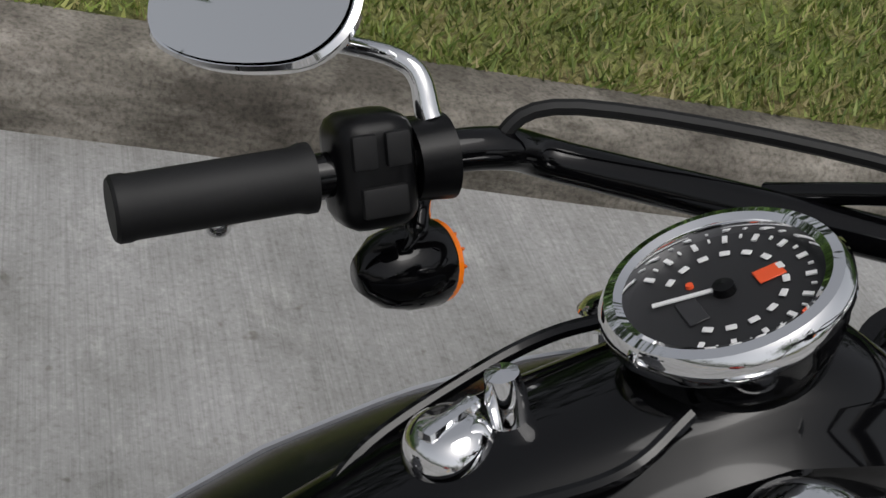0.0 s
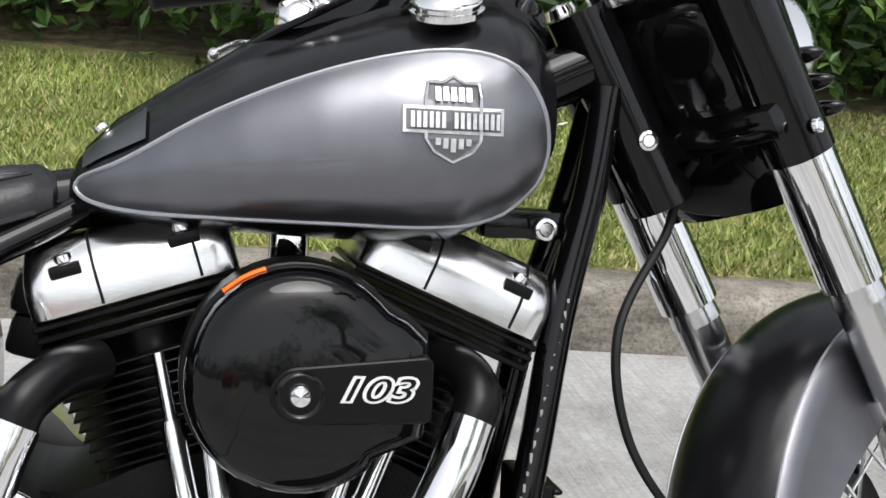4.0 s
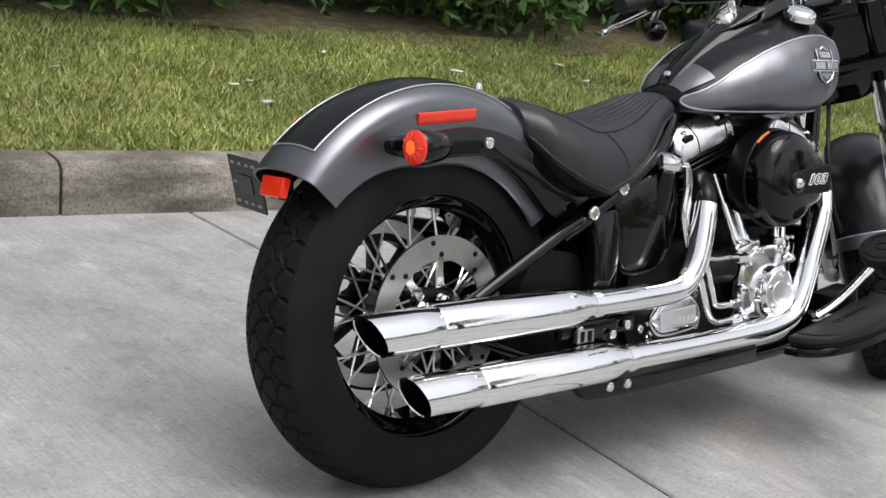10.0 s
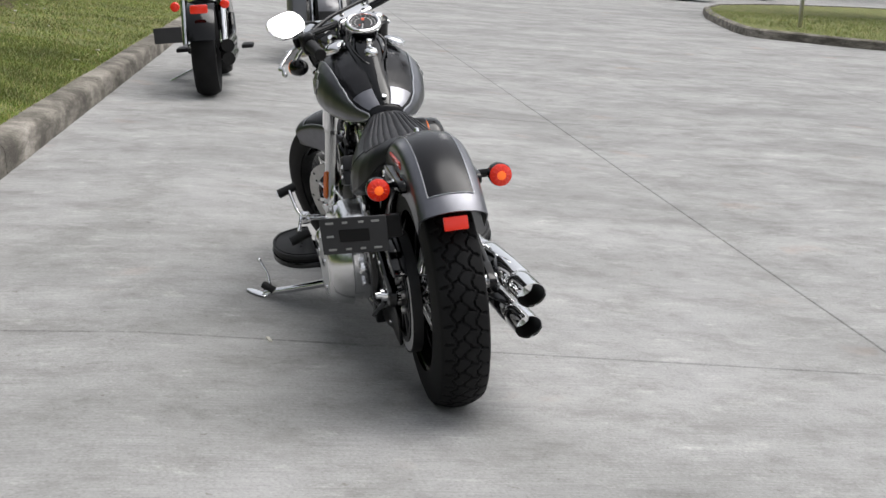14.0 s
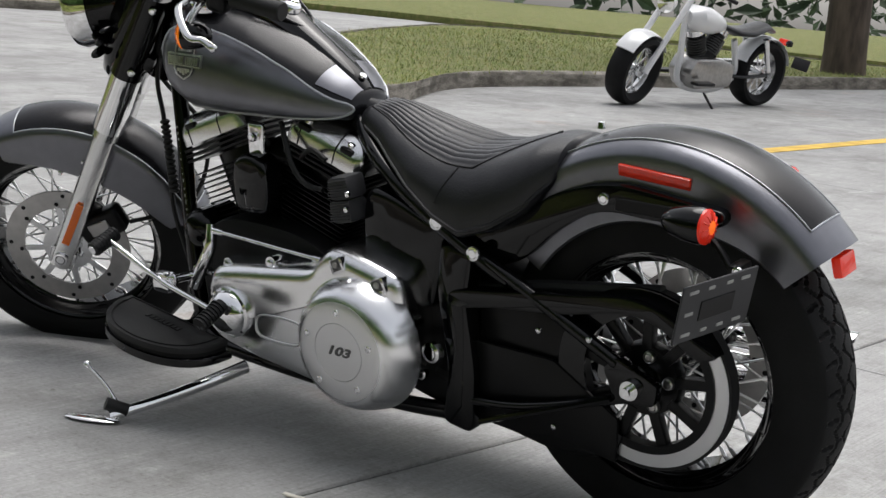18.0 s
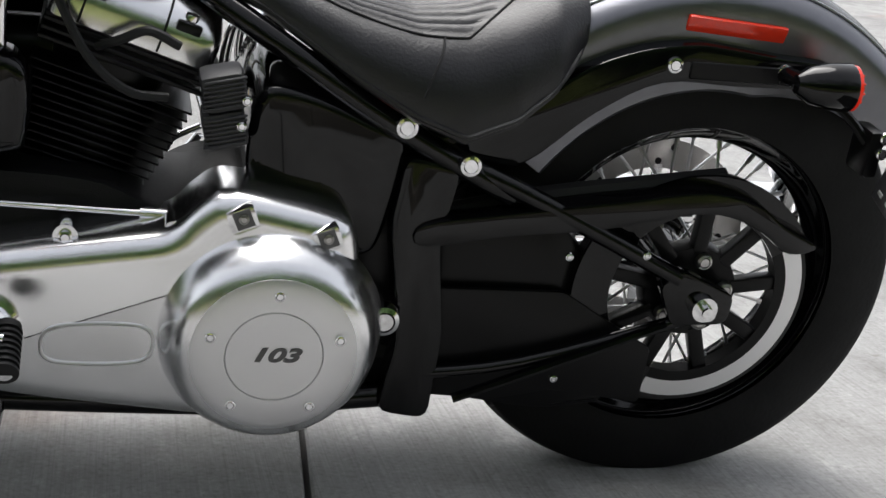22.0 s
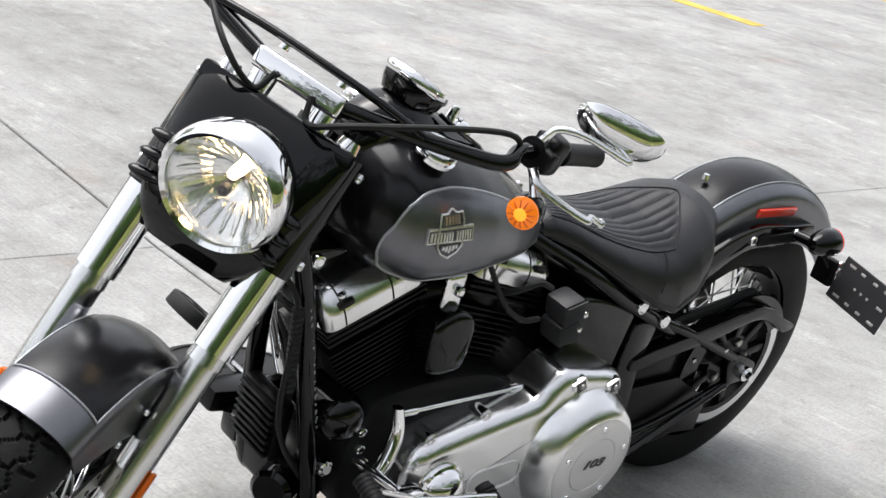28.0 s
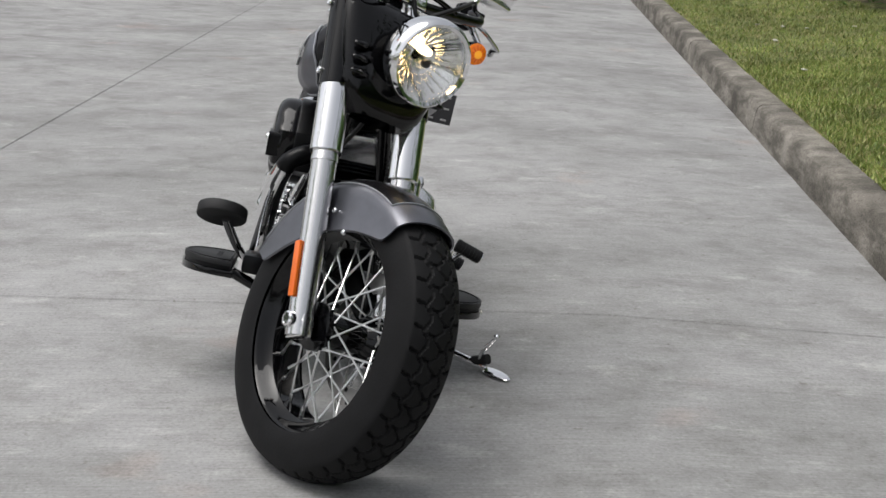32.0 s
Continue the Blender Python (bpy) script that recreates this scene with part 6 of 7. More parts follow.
RT = Matrix(((1, 0, 0, 0), (0, 0, -1, 0), (0, 1, 0, 0), (0, 0, 0, 1)))
LT = Matrix(((-1, 0, 0, 0), (0, 0, 1, 0), (0, 1, 0, 0), (0, 0, 0, 1)))
lettering("103", 0.029, Matrix.Translation((0.957, -0.2125, 0.527)) @ RT @ Matrix.Diagonal((1.55, 1, 1, 1)), M_MARK, air, label="number 103 in silver", fat=0.065)
lettering("103", 0.029, Matrix.Translation((0.957, -0.2129, 0.527)) @ RT @ Matrix.Diagonal((1.55, 1, 1, 1)), M_SATIN, air, label="black filling of the silver number", fat=-0.005)
bm = bmesh.new()
tube([(AC.x + 0.1017 * math.cos(radians(a)), -0.150, AC.z + 0.1017 * math.sin(radians(a))) for a in (108, 116, 124, 132)], 0.003, 8, 4, bm)
part("warning_sticker", bm, M_ORANGE, air, "small orange sticker")
# right transmission end cover
tc = part("transmission_cover", prism(rounded([(0.525, 0.262), (0.55, 0.295), (0.60, 0.303), (0.645, 0.305), (0.678, 0.272), (0.672, 0.235), (0.61, 0.224), (0.55, 0.226)], 5), -0.09, -0.150, 0.012, seg=3), M_ALU, bike, "polished aluminium transmission end cover")
bm = bmesh.new()
box(bm, (0.11, 0.006, 0.036), Matrix.Translation((0.60, -0.150, 0.262)) @ Matrix.Rotation(radians(-3), 4, "Y"), 0.0028, 2)
part("cover_pad", bm, M_BRUSH, tc)
for k in range(6):
    bm = bmesh.new()
    box(bm, (0.0085, 0.0016, 0.014), Matrix.Translation((0.578 + 0.0125 * k, -0.1535, 0.258)))
    part("cast_letter_bar", bm, M_ALU, tc)
for x, z in ((0.545, 0.292), (0.64, 0.312), (0.68, 0.30), (0.515, 0.245), (0.685, 0.235), (0.54, 0.225)):
    bolt((x, -0.125, z), (0, -1, 0), 0.009, tc)
part("transmission_case", prism(chamfered([(0.50, 0.38), (0.66, 0.41), (0.74, 0.36), (0.74, 0.20), (0.52, 0.19), (0.48, 0.25)], 0.03), -0.11, 0.11, 0.01), M_WRINKLE, bike)
part("starter_motor", rod((0.66, -0.115, 0.345), (0.79, -0.115, 0.345), 0.034, seg=24), M_SATIN, bike)
part("oil_filter_line", tube([(0.655, -0.15, 0.40), (0.68, -0.152, 0.36), (0.705, -0.152, 0.30), (0.72, -0.152, 0.275), (0.78, -0.15, 0.272)], 0.007, 10, 7), M_CHROME, bike, "braided chrome oil line")
part("oil_filter_line", tube([(0.64, -0.15, 0.37), (0.665, -0.152, 0.33), (0.69, -0.152, 0.27), (0.715, -0.152, 0.242), (0.78, -0.15, 0.24)], 0.007, 10, 7), M_CHROME, bike, "braided chrome oil line")
part("breather_line", tube([(0.655, -0.14, 0.415), (0.69, -0.142, 0.395), (0.71, -0.142, 0.37), (0.79, -0.14, 0.368)], 0.005, 10, 6), M_CHROME, bike)
for x, z in ((0.772, 0.272), (0.775, 0.24), (0.785, 0.368)):
    part("hose_fitting", rod((x - 0.016, -0.158, z), (x + 0.016, -0.158, z), 0.011, seg=6), M_CHROME, bike)

# ---- exhaust ----
def muffler(x0, z, y, tipcut, r, x1, label, path):
    bm = bmesh.new()
    rings, inner = [], []
    for x, k in ((x0, 1.0), (x0 + 0.10, 1.0), (x0 + 0.148, 1.0), (x0 + 0.151, 0.97), (x0 + 0.156, 1.03), (x1 - 0.06, 1.03), (x1 - 0.03, 0.97), (x1, 0.72), (x1 + 0.02, 0.70)):
        ring = []
        for j in range(36):
            a = 2 * math.pi * j / 36
            cut = tipcut * (1 - math.sin(a)) / 2 if x == x0 else 0.0
            ring.append(V((x + cut, y + r * k * math.cos(a), z + r * k * math.sin(a))))
        rings.append(ring)
    inn = []
    for x, k in ((x0 + 0.002, 0.94), (x0 + 0.14, 0.94), (x0 + 0.145, 0.3)):
        ring = []
        for j in range(36):
            a = 2 * math.pi * j / 36
            cut = tipcut * (1 - math.sin(a)) / 2 if x < x0 + 0.01 else 0.0
            ring.append(V((x + cut, y + r * k * math.cos(a), z + r * k * math.sin(a))))
        inn.append(ring)
    loft(bm, inn[::-1] + rings, True, False)
    mf = part("muffler", bm, M_CHROME, bike, label)
    core = bmesh.new()
    loft(core, [[V((p.x + 0.004, y + (p.y - y) * 0.985, z + (p.z - z) * 0.985)) for p in rr] for rr in inn], True, False)
    part("muffler_bore", core, M_SATIN, mf)
    part("exhaust_pipe", tube(path, r * 0.66, 24, 8), M_CHROME, mf, "chrome exhaust pipe with heat shield")
    part("shield_clamp", rod((x1 + 0.012, y, z), (x1 + 0.03, y, z), r * 0.76, seg=30), M_CHROME, mf)
    return mf


muffler(-0.229, 0.324, -0.188, 0.043, 0.037, 0.283, "chrome slash cut upper muffler", [(0.28, -0.188, 0.324), (0.40, -0.186, 0.323), (0.52, -0.182, 0.324), (0.573, -0.180, 0.334), (0.608, -0.178, 0.366), (0.628, -0.175, 0.410), (0.645, -0.168, 0.460), (0.655, -0.162, 0.485)])
muffler(-0.139, 0.214, -0.196, 0.039, 0.036, 0.378, "chrome slash cut lower muffler", [(0.37, -0.196, 0.214), (0.60, -0.192, 0.213), (0.80, -0.190, 0.216), (0.89, -0.189, 0.226), (0.938, -0.188, 0.246), (0.968, -0.186, 0.288), (1.003, -0.182, 0.37), (1.037, -0.174, 0.442), (1.056, -0.160, 0.49)])
part("exhaust_port", tube([(0.650, -0.163, 0.474), (0.662, -0.155, 0.502), (0.690, -0.125, 0.522), (0.72, -0.09, 0.525)], 0.0225, 20, 7), M_SATIN, bike, "dark exhaust port behind the rear cylinder")
part("exhaust_port", tube([(1.052, -0.163, 0.480), (1.064, -0.150, 0.508), (1.055, -0.115, 0.528), (1.03, -0.08, 0.528)], 0.0225, 20, 7), M_SATIN, bike, "dark exhaust port ahead of the front cylinder")
bm = bmesh.new()
box(bm, (0.20, 0.02, 0.03), Matrix.Translation((0.36, -0.15, 0.27)), 0.004)
mb = part("muffler_bracket", bm, M_GLOSS, bike, "black muffler bracket")
for x, z in ((0.30, 0.272), (0.43, 0.27), (0.39, 0.255), (0.389, 0.155), (0.439, 0.155)):
    bolt((x, -0.165, z), (0, -1, 0), 0.0095, mb)
bm = bmesh.new()
box(bm, (0.045, 0.012, 0.026), Matrix.Translation((0.31, -0.168, 0.262)), 0.003)
part("chrome_tab", bm, M_STEEL, mb)
# black blocks on the tab stand for its shaded slots
for u in (-0.01, 0.01):
    bm = bmesh.new()
    box(bm, (0.008, 0.004, 0.020), Matrix.Translation((0.31 + u, -0.1745, 0.262)), 0.001)
    part("dark_tab_block", bm, M_WRINKLE, mb)
part("right_frame_cover", prism(chamfered([(0.31, 0.165), (0.40, 0.185), (0.88, 0.175), (0.88, 0.135), (0.40, 0.125), (0.35, 0.13)], 0.012), -0.125, -0.145, 0.004), M_GLOSS, bike)

# ---- left primary ----
prim = part("primary_cover", prism(rounded([(0.510, 0.427), (0.565, 0.440), (0.620, 0.450), (0.652, 0.449), (0.677, 0.429), (0.704, 0.403), (0.76, 0.392), (0.886, 0.372), (0.952, 0.357), (0.976, 0.325), (0.981, 0.29), (0.978, 0.24), (0.960, 0.206), (0.873, 0.184), (0.75, 0.170), (0.65, 0.160), (0.56, 0.158), (0.50, 0.19), (0.478, 0.24), (0.474, 0.31), (0.480, 0.37), (0.490, 0.412)], 4), 0.10, 0.197, 0.030, seg=4), M_SHEEN, bike, "polished aluminium primary drive cover")
DM = Matrix.Translation((0.580, -0.013, 0.279))
part("derby_boss", lathe([(0.085, 0.262), (0.103, 0.258), (0.114, 0.246), (0.126, 0.224), (0.136, 0.19)], DM, 56), M_SHEEN, prim)
db = part("derby_cover", lathe([(0.0001, 0.2635), (0.055, 0.2635), (0.056, 0.2615), (0.057, 0.2635), (0.088, 0.2635), (0.096, 0.260), (0.098, 0.250)], DM, 64), M_BRUSH, prim, "round brushed derby cover with five bolts")
for k in range(5):
    a = radians(90 + 72 * k)
    bolt((0.580 + 0.0775 * math.cos(a), 0.250, 0.279 + 0.0775 * math.sin(a)), (0, 1, 0), 0.0068, db, h=0.004)
lettering("103", 0.024, Matrix.Translation((0.580, 0.2510, 0.281)) @ LT @ Matrix.Diagonal((1.55, 1, 1, 1)), M_STEELDK, db, label="dark engraved number 103")
part("front_boss", lathe([(0.0001, 0.246), (0.012, 0.245), (0.030, 0.238), (0.044, 0.224), (0.047, 0.215), (0.052, 0.212), (0.054, 0.19)], Matrix.Translation((0.908, -0.008, 0.272)), 40), M_CHROME, prim)
part("cover_groove", tube([(x, 0.1975, z) for x, z in rounded([(0.714, 0.264), (0.732, 0.287), (0.82, 0.284), (0.839, 0.261), (0.822, 0.238), (0.732, 0.240)], 4)] + [(0.714, 0.1975, 0.264)], 0.0022, 8, 2), M_BRUSH, prim)
for x, z in ((0.933, 0.360), (0.816, 0.384), (0.696, 0.394), (0.974, 0.262), (0.478, 0.33)):
    bm = bmesh.new()
    cyl(bm, (x, 0.14, z), (x, 0.172, z), 0.014, seg=16)
    bs = part("bolt_boss", bm, M_ALU, prim)
    bolt((x, 0.172, z), (0, 1, 0), 0.0085, bs)
for x, z in ((0.622, 0.424), (0.524, 0.404), (0.512, 0.318)):
    bm = bmesh.new()
    box(bm, (0.034, 0.022, 0.030), Matrix.Translation((x, 0.190, z)) @ Matrix.Rotation(radians(24), 4, "Y"), 0.006, 2)
    nt = part("bolt_notch", bm, M_ALU, prim)
    # thin dark plate puts the recess's shade on the raised block
    bm = bmesh.new()
    box(bm, (0.021, 0.002, 0.022), Matrix.Translation((x, 0.2012, z + 0.002)) @ Matrix.Rotation(radians(24), 4, "Y"), 0.0006, 1)
    part("dark_notch_plate", bm, M_STEELDK, nt)
    bolt((x, 0.2015, z + 0.003), (0, 1, 0), 0.0062, nt, M_STEEL, 0.004)
bolt((0.438, 0.142, 0.281), (0, 1, 0), 0.021, bike, M_CHROME, 0.018, name="pivot_nut")
bolt((0.466, 0.142, 0.232), (0, 1, 0), 0.013, bike, M_CHROME, 0.012)
bolt((1.09, 0.098, 0.297), (0, 1, 0), 0.016, bike, M_CHROME, 0.014)
# horn cover between the cylinders
hm = prism(rounded([(0.952, 0.539), (0.940, 0.568), (0.908, 0.581), (0.874, 0.572), (0.859, 0.545), (0.862, 0.480), (0.874, 0.464), (0.905, 0.459), (0.936, 0.464), (0.948, 0.480)], 4), 0.085, 0.135, 0.014, seg=3)
hn = part("horn_cover", hm, M_GLOSS, bike, "gloss black horn cover")
bm = bmesh.new()
box(bm, (0.042, 0.016, 0.07), Matrix.Translation((0.907, 0.10, 0.606)), 0.010, 3)
part("horn_bracket", bm, M_CHROME, hn)
bolt((0.906, 0.108, 0.613), (0, 1, 0), 0.010, hn, h=0.012)
bolt((0.908, 0.078, 0.420), (0, 1, 0), 0.011, bike, h=0.012)
# ignition coil and lines
for k in range(2):
    bm = bmesh.new()
    box(bm, (0.05, 0.055, 0.045), Matrix.Translation((0.650 - 0.004 * k, 0.13, 0.557 - 0.044 * k)) @ Matrix.Rotation(radians(14), 4, "Y"), 0.010, 2)
    cl_ = part("ignition_coil", bm, M_GREYPLASTIC, bike, "ribbed black ignition coil")
    for j in range(7):
        bm = bmesh.new()
        box(bm, (0.048, 0.004, 0.003), Matrix.Translation((0.650 - 0.004 * k, 0.158, 0.573 - 0.044 * k - 0.0052 * j)) @ Matrix.Rotation(radians(14), 4, "Y"), 0.001, 1)
        part("coil_rib", bm, M_GREYPLASTIC, cl_)
    bolt((0.625 + 0.004 * k, 0.157, 0.552 - 0.03 * k), (0, 1, 0), 0.006, cl_)
part("spark_lead", tube([(0.70, 0.13, 0.60), (0.735, 0.13, 0.615), (0.765, 0.12, 0.60), (0.79, 0.10, 0.585)], 0.0055, 8, 6), M_RUBBER, bike)
part("spark_lead", tube([(0.71, 0.13, 0.54), (0.755, 0.13, 0.545), (0.80, 0.12, 0.58), (0.84, 0.10, 0.65)], 0.0055, 8, 6), M_RUBBER, bike)
part("manifold", rod((0.84, 0.0, 0.555), (0.94, 0.0, 0.555), 0.035, seg=20), M_SATIN, bike)
# regulator and filter ahead of the crankcase
for k in range(8):
    bm = bmesh.new()
    box(bm, (0.012, 0.10, 0.006), Matrix.Translation((1.175, 0, 0.30 + 0.013 * k)), 0.002, 1)
    part("regulator_fin", bm, M_SATIN, bike)
bm = bmesh.new()
box(bm, (0.03, 0.11, 0.11), Matrix.Translation((1.155, 0, 0.345)), 0.006)
part("regulator", bm, M_SATIN, bike, "black finned regulator")
part("oil_filter", lathe([(0.0001, 0.07), (0.03, 0.07), (0.038, 0.062), (0.038, -0.03)], Matrix.Translation((1.10, 0.03, 0.235)) @ Matrix.Rotation(radians(-60), 4, "Z"), 28), M_GLOSS, bike, "gloss black oil filter")
part("cam_sensor_housing", lathe([(0.0001, 0.128), (0.026, 0.125), (0.040, 0.112), (0.043, 0.095), (0.043, 0.02)], Matrix.Translation((1.078, 0, 0.392)), 32), M_GLOSS, bike, "gloss black domed housing ahead of the cylinder")
# added filler that keeps the gap ahead of the crankcase dark
part("dark_gap_filler", prism(chamfered([(1.03, 0.30), (1.09, 0.30), (1.135, 0.28), (1.125, 0.19), (1.04, 0.19)], 0.015), -0.06, 0.06, 0.006), M_SATIN, bike, "black block filling the dark gap ahead of the crankcase")
for x, z in ((1.045, 0.37), (1.04, 0.335), (1.025, 0.305)):
    bolt((x, 0.118, z), (0, 1, 0), 0.009, bike, h=0.009)
for a, b in (((0.927, 0.435), (1.008, 0.401)), ((0.904, 0.434), (0.821, 0.403))):
    part("base_gasket", rod((a[0], 0.088, a[1]), (b[0], 0.088, b[1]), 0.0032, seg=8), M_STEEL, bike, "thin bare metal gasket edge")

# ---- controls at the feet ----
def footboard(s, x0, x1, z0, z1, y_in, y_out):
    out = []
    n = 22
    for k in range(n + 1):
        a = math.pi * k / n
        out.append((x0 + (x1 - x0) * (1 - math.cos(a)) / 2, y_in + (y_out - y_in) * math.sin(a) ** 0.72))
    sl = (z1 - z0) / (x1 - x0)

    def slab(o, lo, hi, b):
        bm = bmesh.new()
        lowr = [bm.verts.new((x, y, z0 + (x - x0) * sl + lo)) for x, y in o]
        top = [bm.verts.new((x, y, z0 + (x - x0) * sl + hi)) for x, y in o]
        bm.faces.new(lowr[::-1])
        tf = bm.faces.new(top)
        for i in range(len(o)):
            j = (i + 1) % len(o)
            bm.faces.new((lowr[i], lowr[j], top[j], top[i]))
        bmesh.ops.bevel(bm, geom=list(tf.edges), offset=b, segments=2, profile=0.5, affect="EDGES")
        return bm
    mid = ((x0 + x1) / 2, (y_in + y_out) / 2)
    sc = lambda k: [(mid[0] + (x - mid[0]) * k, mid[1] + (y - mid[1]) * k) for x, y in out]
    fb = part("floorboard", slab(sc(1.0), -0.030, -0.014, 0.004), M_GLOSS, bike, "black half moon rider floorboard with a rubber mat")
    part("board_skirt", slab(sc(0.925), -0.014, -0.003, 0.002), M_WRINKLE, fb)
    part("rubber_mat", slab(sc(0.955), -0.004, 0.008, 0.005), M_RUBBER, fb)
    part("mat_groove", tube([(x, y, z0 + (x - x0) * sl + 0.0085) for x, y in sc(0.84)] + [(sc(0.84)[0][0], sc(0.84)[0][1], z0 + (sc(0.84)[0][0] - x0) * sl + 0.0085)], 0.002, 6, 1), M_WRINKLE, fb)
    for k in range(8):
        bm = bmesh.new()
        u = 0.35 + 0.042 * k
        x = x0 + (x1 - x0) * u
        box(bm, (0.009, 0.012, 0.0014), Matrix.Translation((x, (y_in * 0.68 + y_out * 0.32), z0 + (x - x0) * sl + 0.0086)))
        part("embossed_letter_bar", bm, M_WRINKLE, fb)
    part("board_bracket", tube([(1.10, s * 0.10, 0.20), (1.08, s * 0.15, 0.19), (1.05, y_in + s * 0.03, z0 + 0.02)], 0.013, 10, 5), M_GLOSS, fb)
    bolt((0.5 * x0 + 0.5 * x1, y_out - s * 0.01, 0.5 * (z0 + z1) - 0.022), (0, s, 0), 0.008, fb)
    return fb


footboard(-1, 0.85, 1.198, 0.202, 0.270, -0.232, -0.358)
footboard(1, 0.875, 1.165, 0.222, 0.262, 0.232, 0.370)
# brake pedal
bk = part("brake_pedal", tube([(0.995, -0.205, 0.232), (1.03, -0.222, 0.255), (1.07, -0.242, 0.292), (1.128, -0.270, 0.358)], 0.0135, 14, 6, flat=0.6), M_ALU, bike, "polished brake pedal with an oval rubber pad")
bm = bmesh.new()
bmesh.ops.create_cone(bm, cap_ends=True, segments=32, radius1=1, radius2=1, depth=1, matrix=Matrix.Translation((1.132, -0.280, 0.372)) @ Matrix.Rotation(radians(-38), 4, "Y") @ Matrix.Diagonal((0.048, 0.058, 0.028, 1)))
bmesh.ops.bevel(bm, geom=[e for e in bm.edges if len(e.link_faces) == 2 and any(len(f.verts) > 8 for f in e.link_faces)], offset=0.004, segments=2, profile=0.5, affect="EDGES")
part("pedal_pad", bm, M_RUBBER, bk, "oval black rubber pad")
PADM = Matrix.Translation((1.132, -0.280, 0.372)) @ Matrix.Rotation(radians(-38), 4, "Y")
part("pad_groove", tube([PADM @ V((0.036 * math.cos(a), 0.045 * math.sin(a), 0.0142)) for a in [2 * math.pi * k / 24 for k in range(25)]], 0.0016, 6, 1), M_WRINKLE, bk)
part("pad_emblem", tube([PADM @ V((0.010 * math.cos(a), 0.017 * math.sin(a), 0.0142)) for a in [2 * math.pi * k / 16 for k in range(17)]], 0.0018, 6, 1), M_WRINKLE, bk)
part("pedal_mount", prism(chamfered([(1.015, 0.315), (1.095, 0.315), (1.10, 0.235), (1.0, 0.225)], 0.012), -0.118, -0.142, 0.004), M_GLOSS, bk, "gloss black pedal mounting plate")
bm = bmesh.new()
box(bm, (0.10, 0.06, 0.045), Matrix.Translation((1.095, -0.185, 0.258)) @ Matrix.Rotation(radians(-8), 4, "Y"), 0.010)
part("brake_cylinder_cap", bm, M_SATIN, bk, "black brake cylinder body")
bolt((1.04, -0.142, 0.29), (0, -1, 0), 0.013, bk)
bm = bmesh.new()
box(bm, (0.08, 0.05, 0.05), Matrix.Translation((1.08, -0.13, 0.23)), 0.012)
part("brake_cylinder", bm, M_GLOSS, bk)
# shifter
sh = part("shift_lever", tube([(1.155, 0.285, 0.400), (1.06, 0.275, 0.352), (1.035, 0.265, 0.335), (1.0, 0.27, 0.328), (0.90, 0.285, 0.318), (0.872, 0.29, 0.315)], 0.0062, 10, 6), M_CHROME, bike, "chrome heel and toe shift lever")
part("shift_peg", rod((0.870, 0.255, 0.312), (0.870, 0.315, 0.288), 0.0145, seg=20), M_RUBBER, sh, "ribbed rubber shift peg")
part("shift_peg", rod((1.160, 0.262, 0.408), (1.160, 0.322, 0.388), 0.0145, seg=20), M_RUBBER, sh, "ribbed rubber shift peg")
part("peg_cap", rod((0.870, 0.315, 0.288), (0.870, 0.318, 0.287), 0.0095, seg=16), M_CHROME, sh)
part("peg_cap", rod((1.160, 0.322, 0.388), (1.160, 0.325, 0.387), 0.0095, seg=16), M_CHROME, sh)
bm = bmesh.new()
box(bm, (0.045, 0.03, 0.04), Matrix.Translation((1.035, 0.25, 0.325)), 0.008)
part("shift_clamp", bm, M_CHROME, sh)
for px_, z0_, z1_ in ((1.160, 0.408, 0.388), (0.870, 0.312, 0.288)):
    for k in range(8):
        a = V((px_, 0.262, z0_)).lerp(V((px_, 0.320, z1_)), (k + 0.4) / 8)
        part("peg_rib", rod(a, a + V((0, 0.003, -0.0011)), 0.0162, seg=20), M_RUBBER, sh)
part("shift_shaft", rod((1.04, 0.11, 0.31), (1.035, 0.25, 0.325), 0.009, seg=14), M_CHROME, sh)
part("shift_arm", tube([(1.04, 0.165, 0.29), (1.02, 0.165, 0.33), (1.0, 0.155, 0.38), (1.003, 0.145, 0.425)], [0.013, 0.015, 0.014, 0.011], 14, 6, flat=0.8), M_CHROME, sh)
rdd = part("shift_rod", rod((0.995, 0.15, 0.415), (0.705, 0.135, 0.400), 0.0042, seg=12), M_CHROME, bike, "chrome shift linkage rod")
part("rod_end", rod((0.995, 0.15, 0.415), (0.965, 0.149, 0.4135), 0.007, seg=12), M_CHROME, rdd)
part("rod_end", rod((0.735, 0.136, 0.4015), (0.705, 0.135, 0.400), 0.007, seg=12), M_CHROME, rdd)
# side stand
js = part("side_stand", tube([(0.93, 0.14, 0.13), (0.965, 0.23, 0.113), (1.005, 0.325, 0.098), (1.042, 0.412, 0.088)], [0.014, 0.013, 0.0115, 0.011], 14, 6), M_CHROME, bike, "chrome side stand resting on the concrete")
bm = bmesh.new()
bmesh.ops.create_uvsphere(bm, u_segments=18, v_segments=10, radius=1.0, matrix=Matrix.Translation((1.066, 0.434, 0.0865)) @ Matrix.Rotation(radians(10.5), 4, "X") @ Matrix.Rotation(radians(30), 4, "Z") @ Matrix.Diagonal((0.058, 0.022, 0.0055, 1)))
part("stand_foot", bm, M_CHROME, js)
part("stand_tang", tube([(1.035, 0.392, 0.100), (1.068, 0.393, 0.140), (1.094, 0.412, 0.183)], [0.006, 0.005, 0.0045], 10, 6), M_CHROME, js)
bm = bmesh.new()
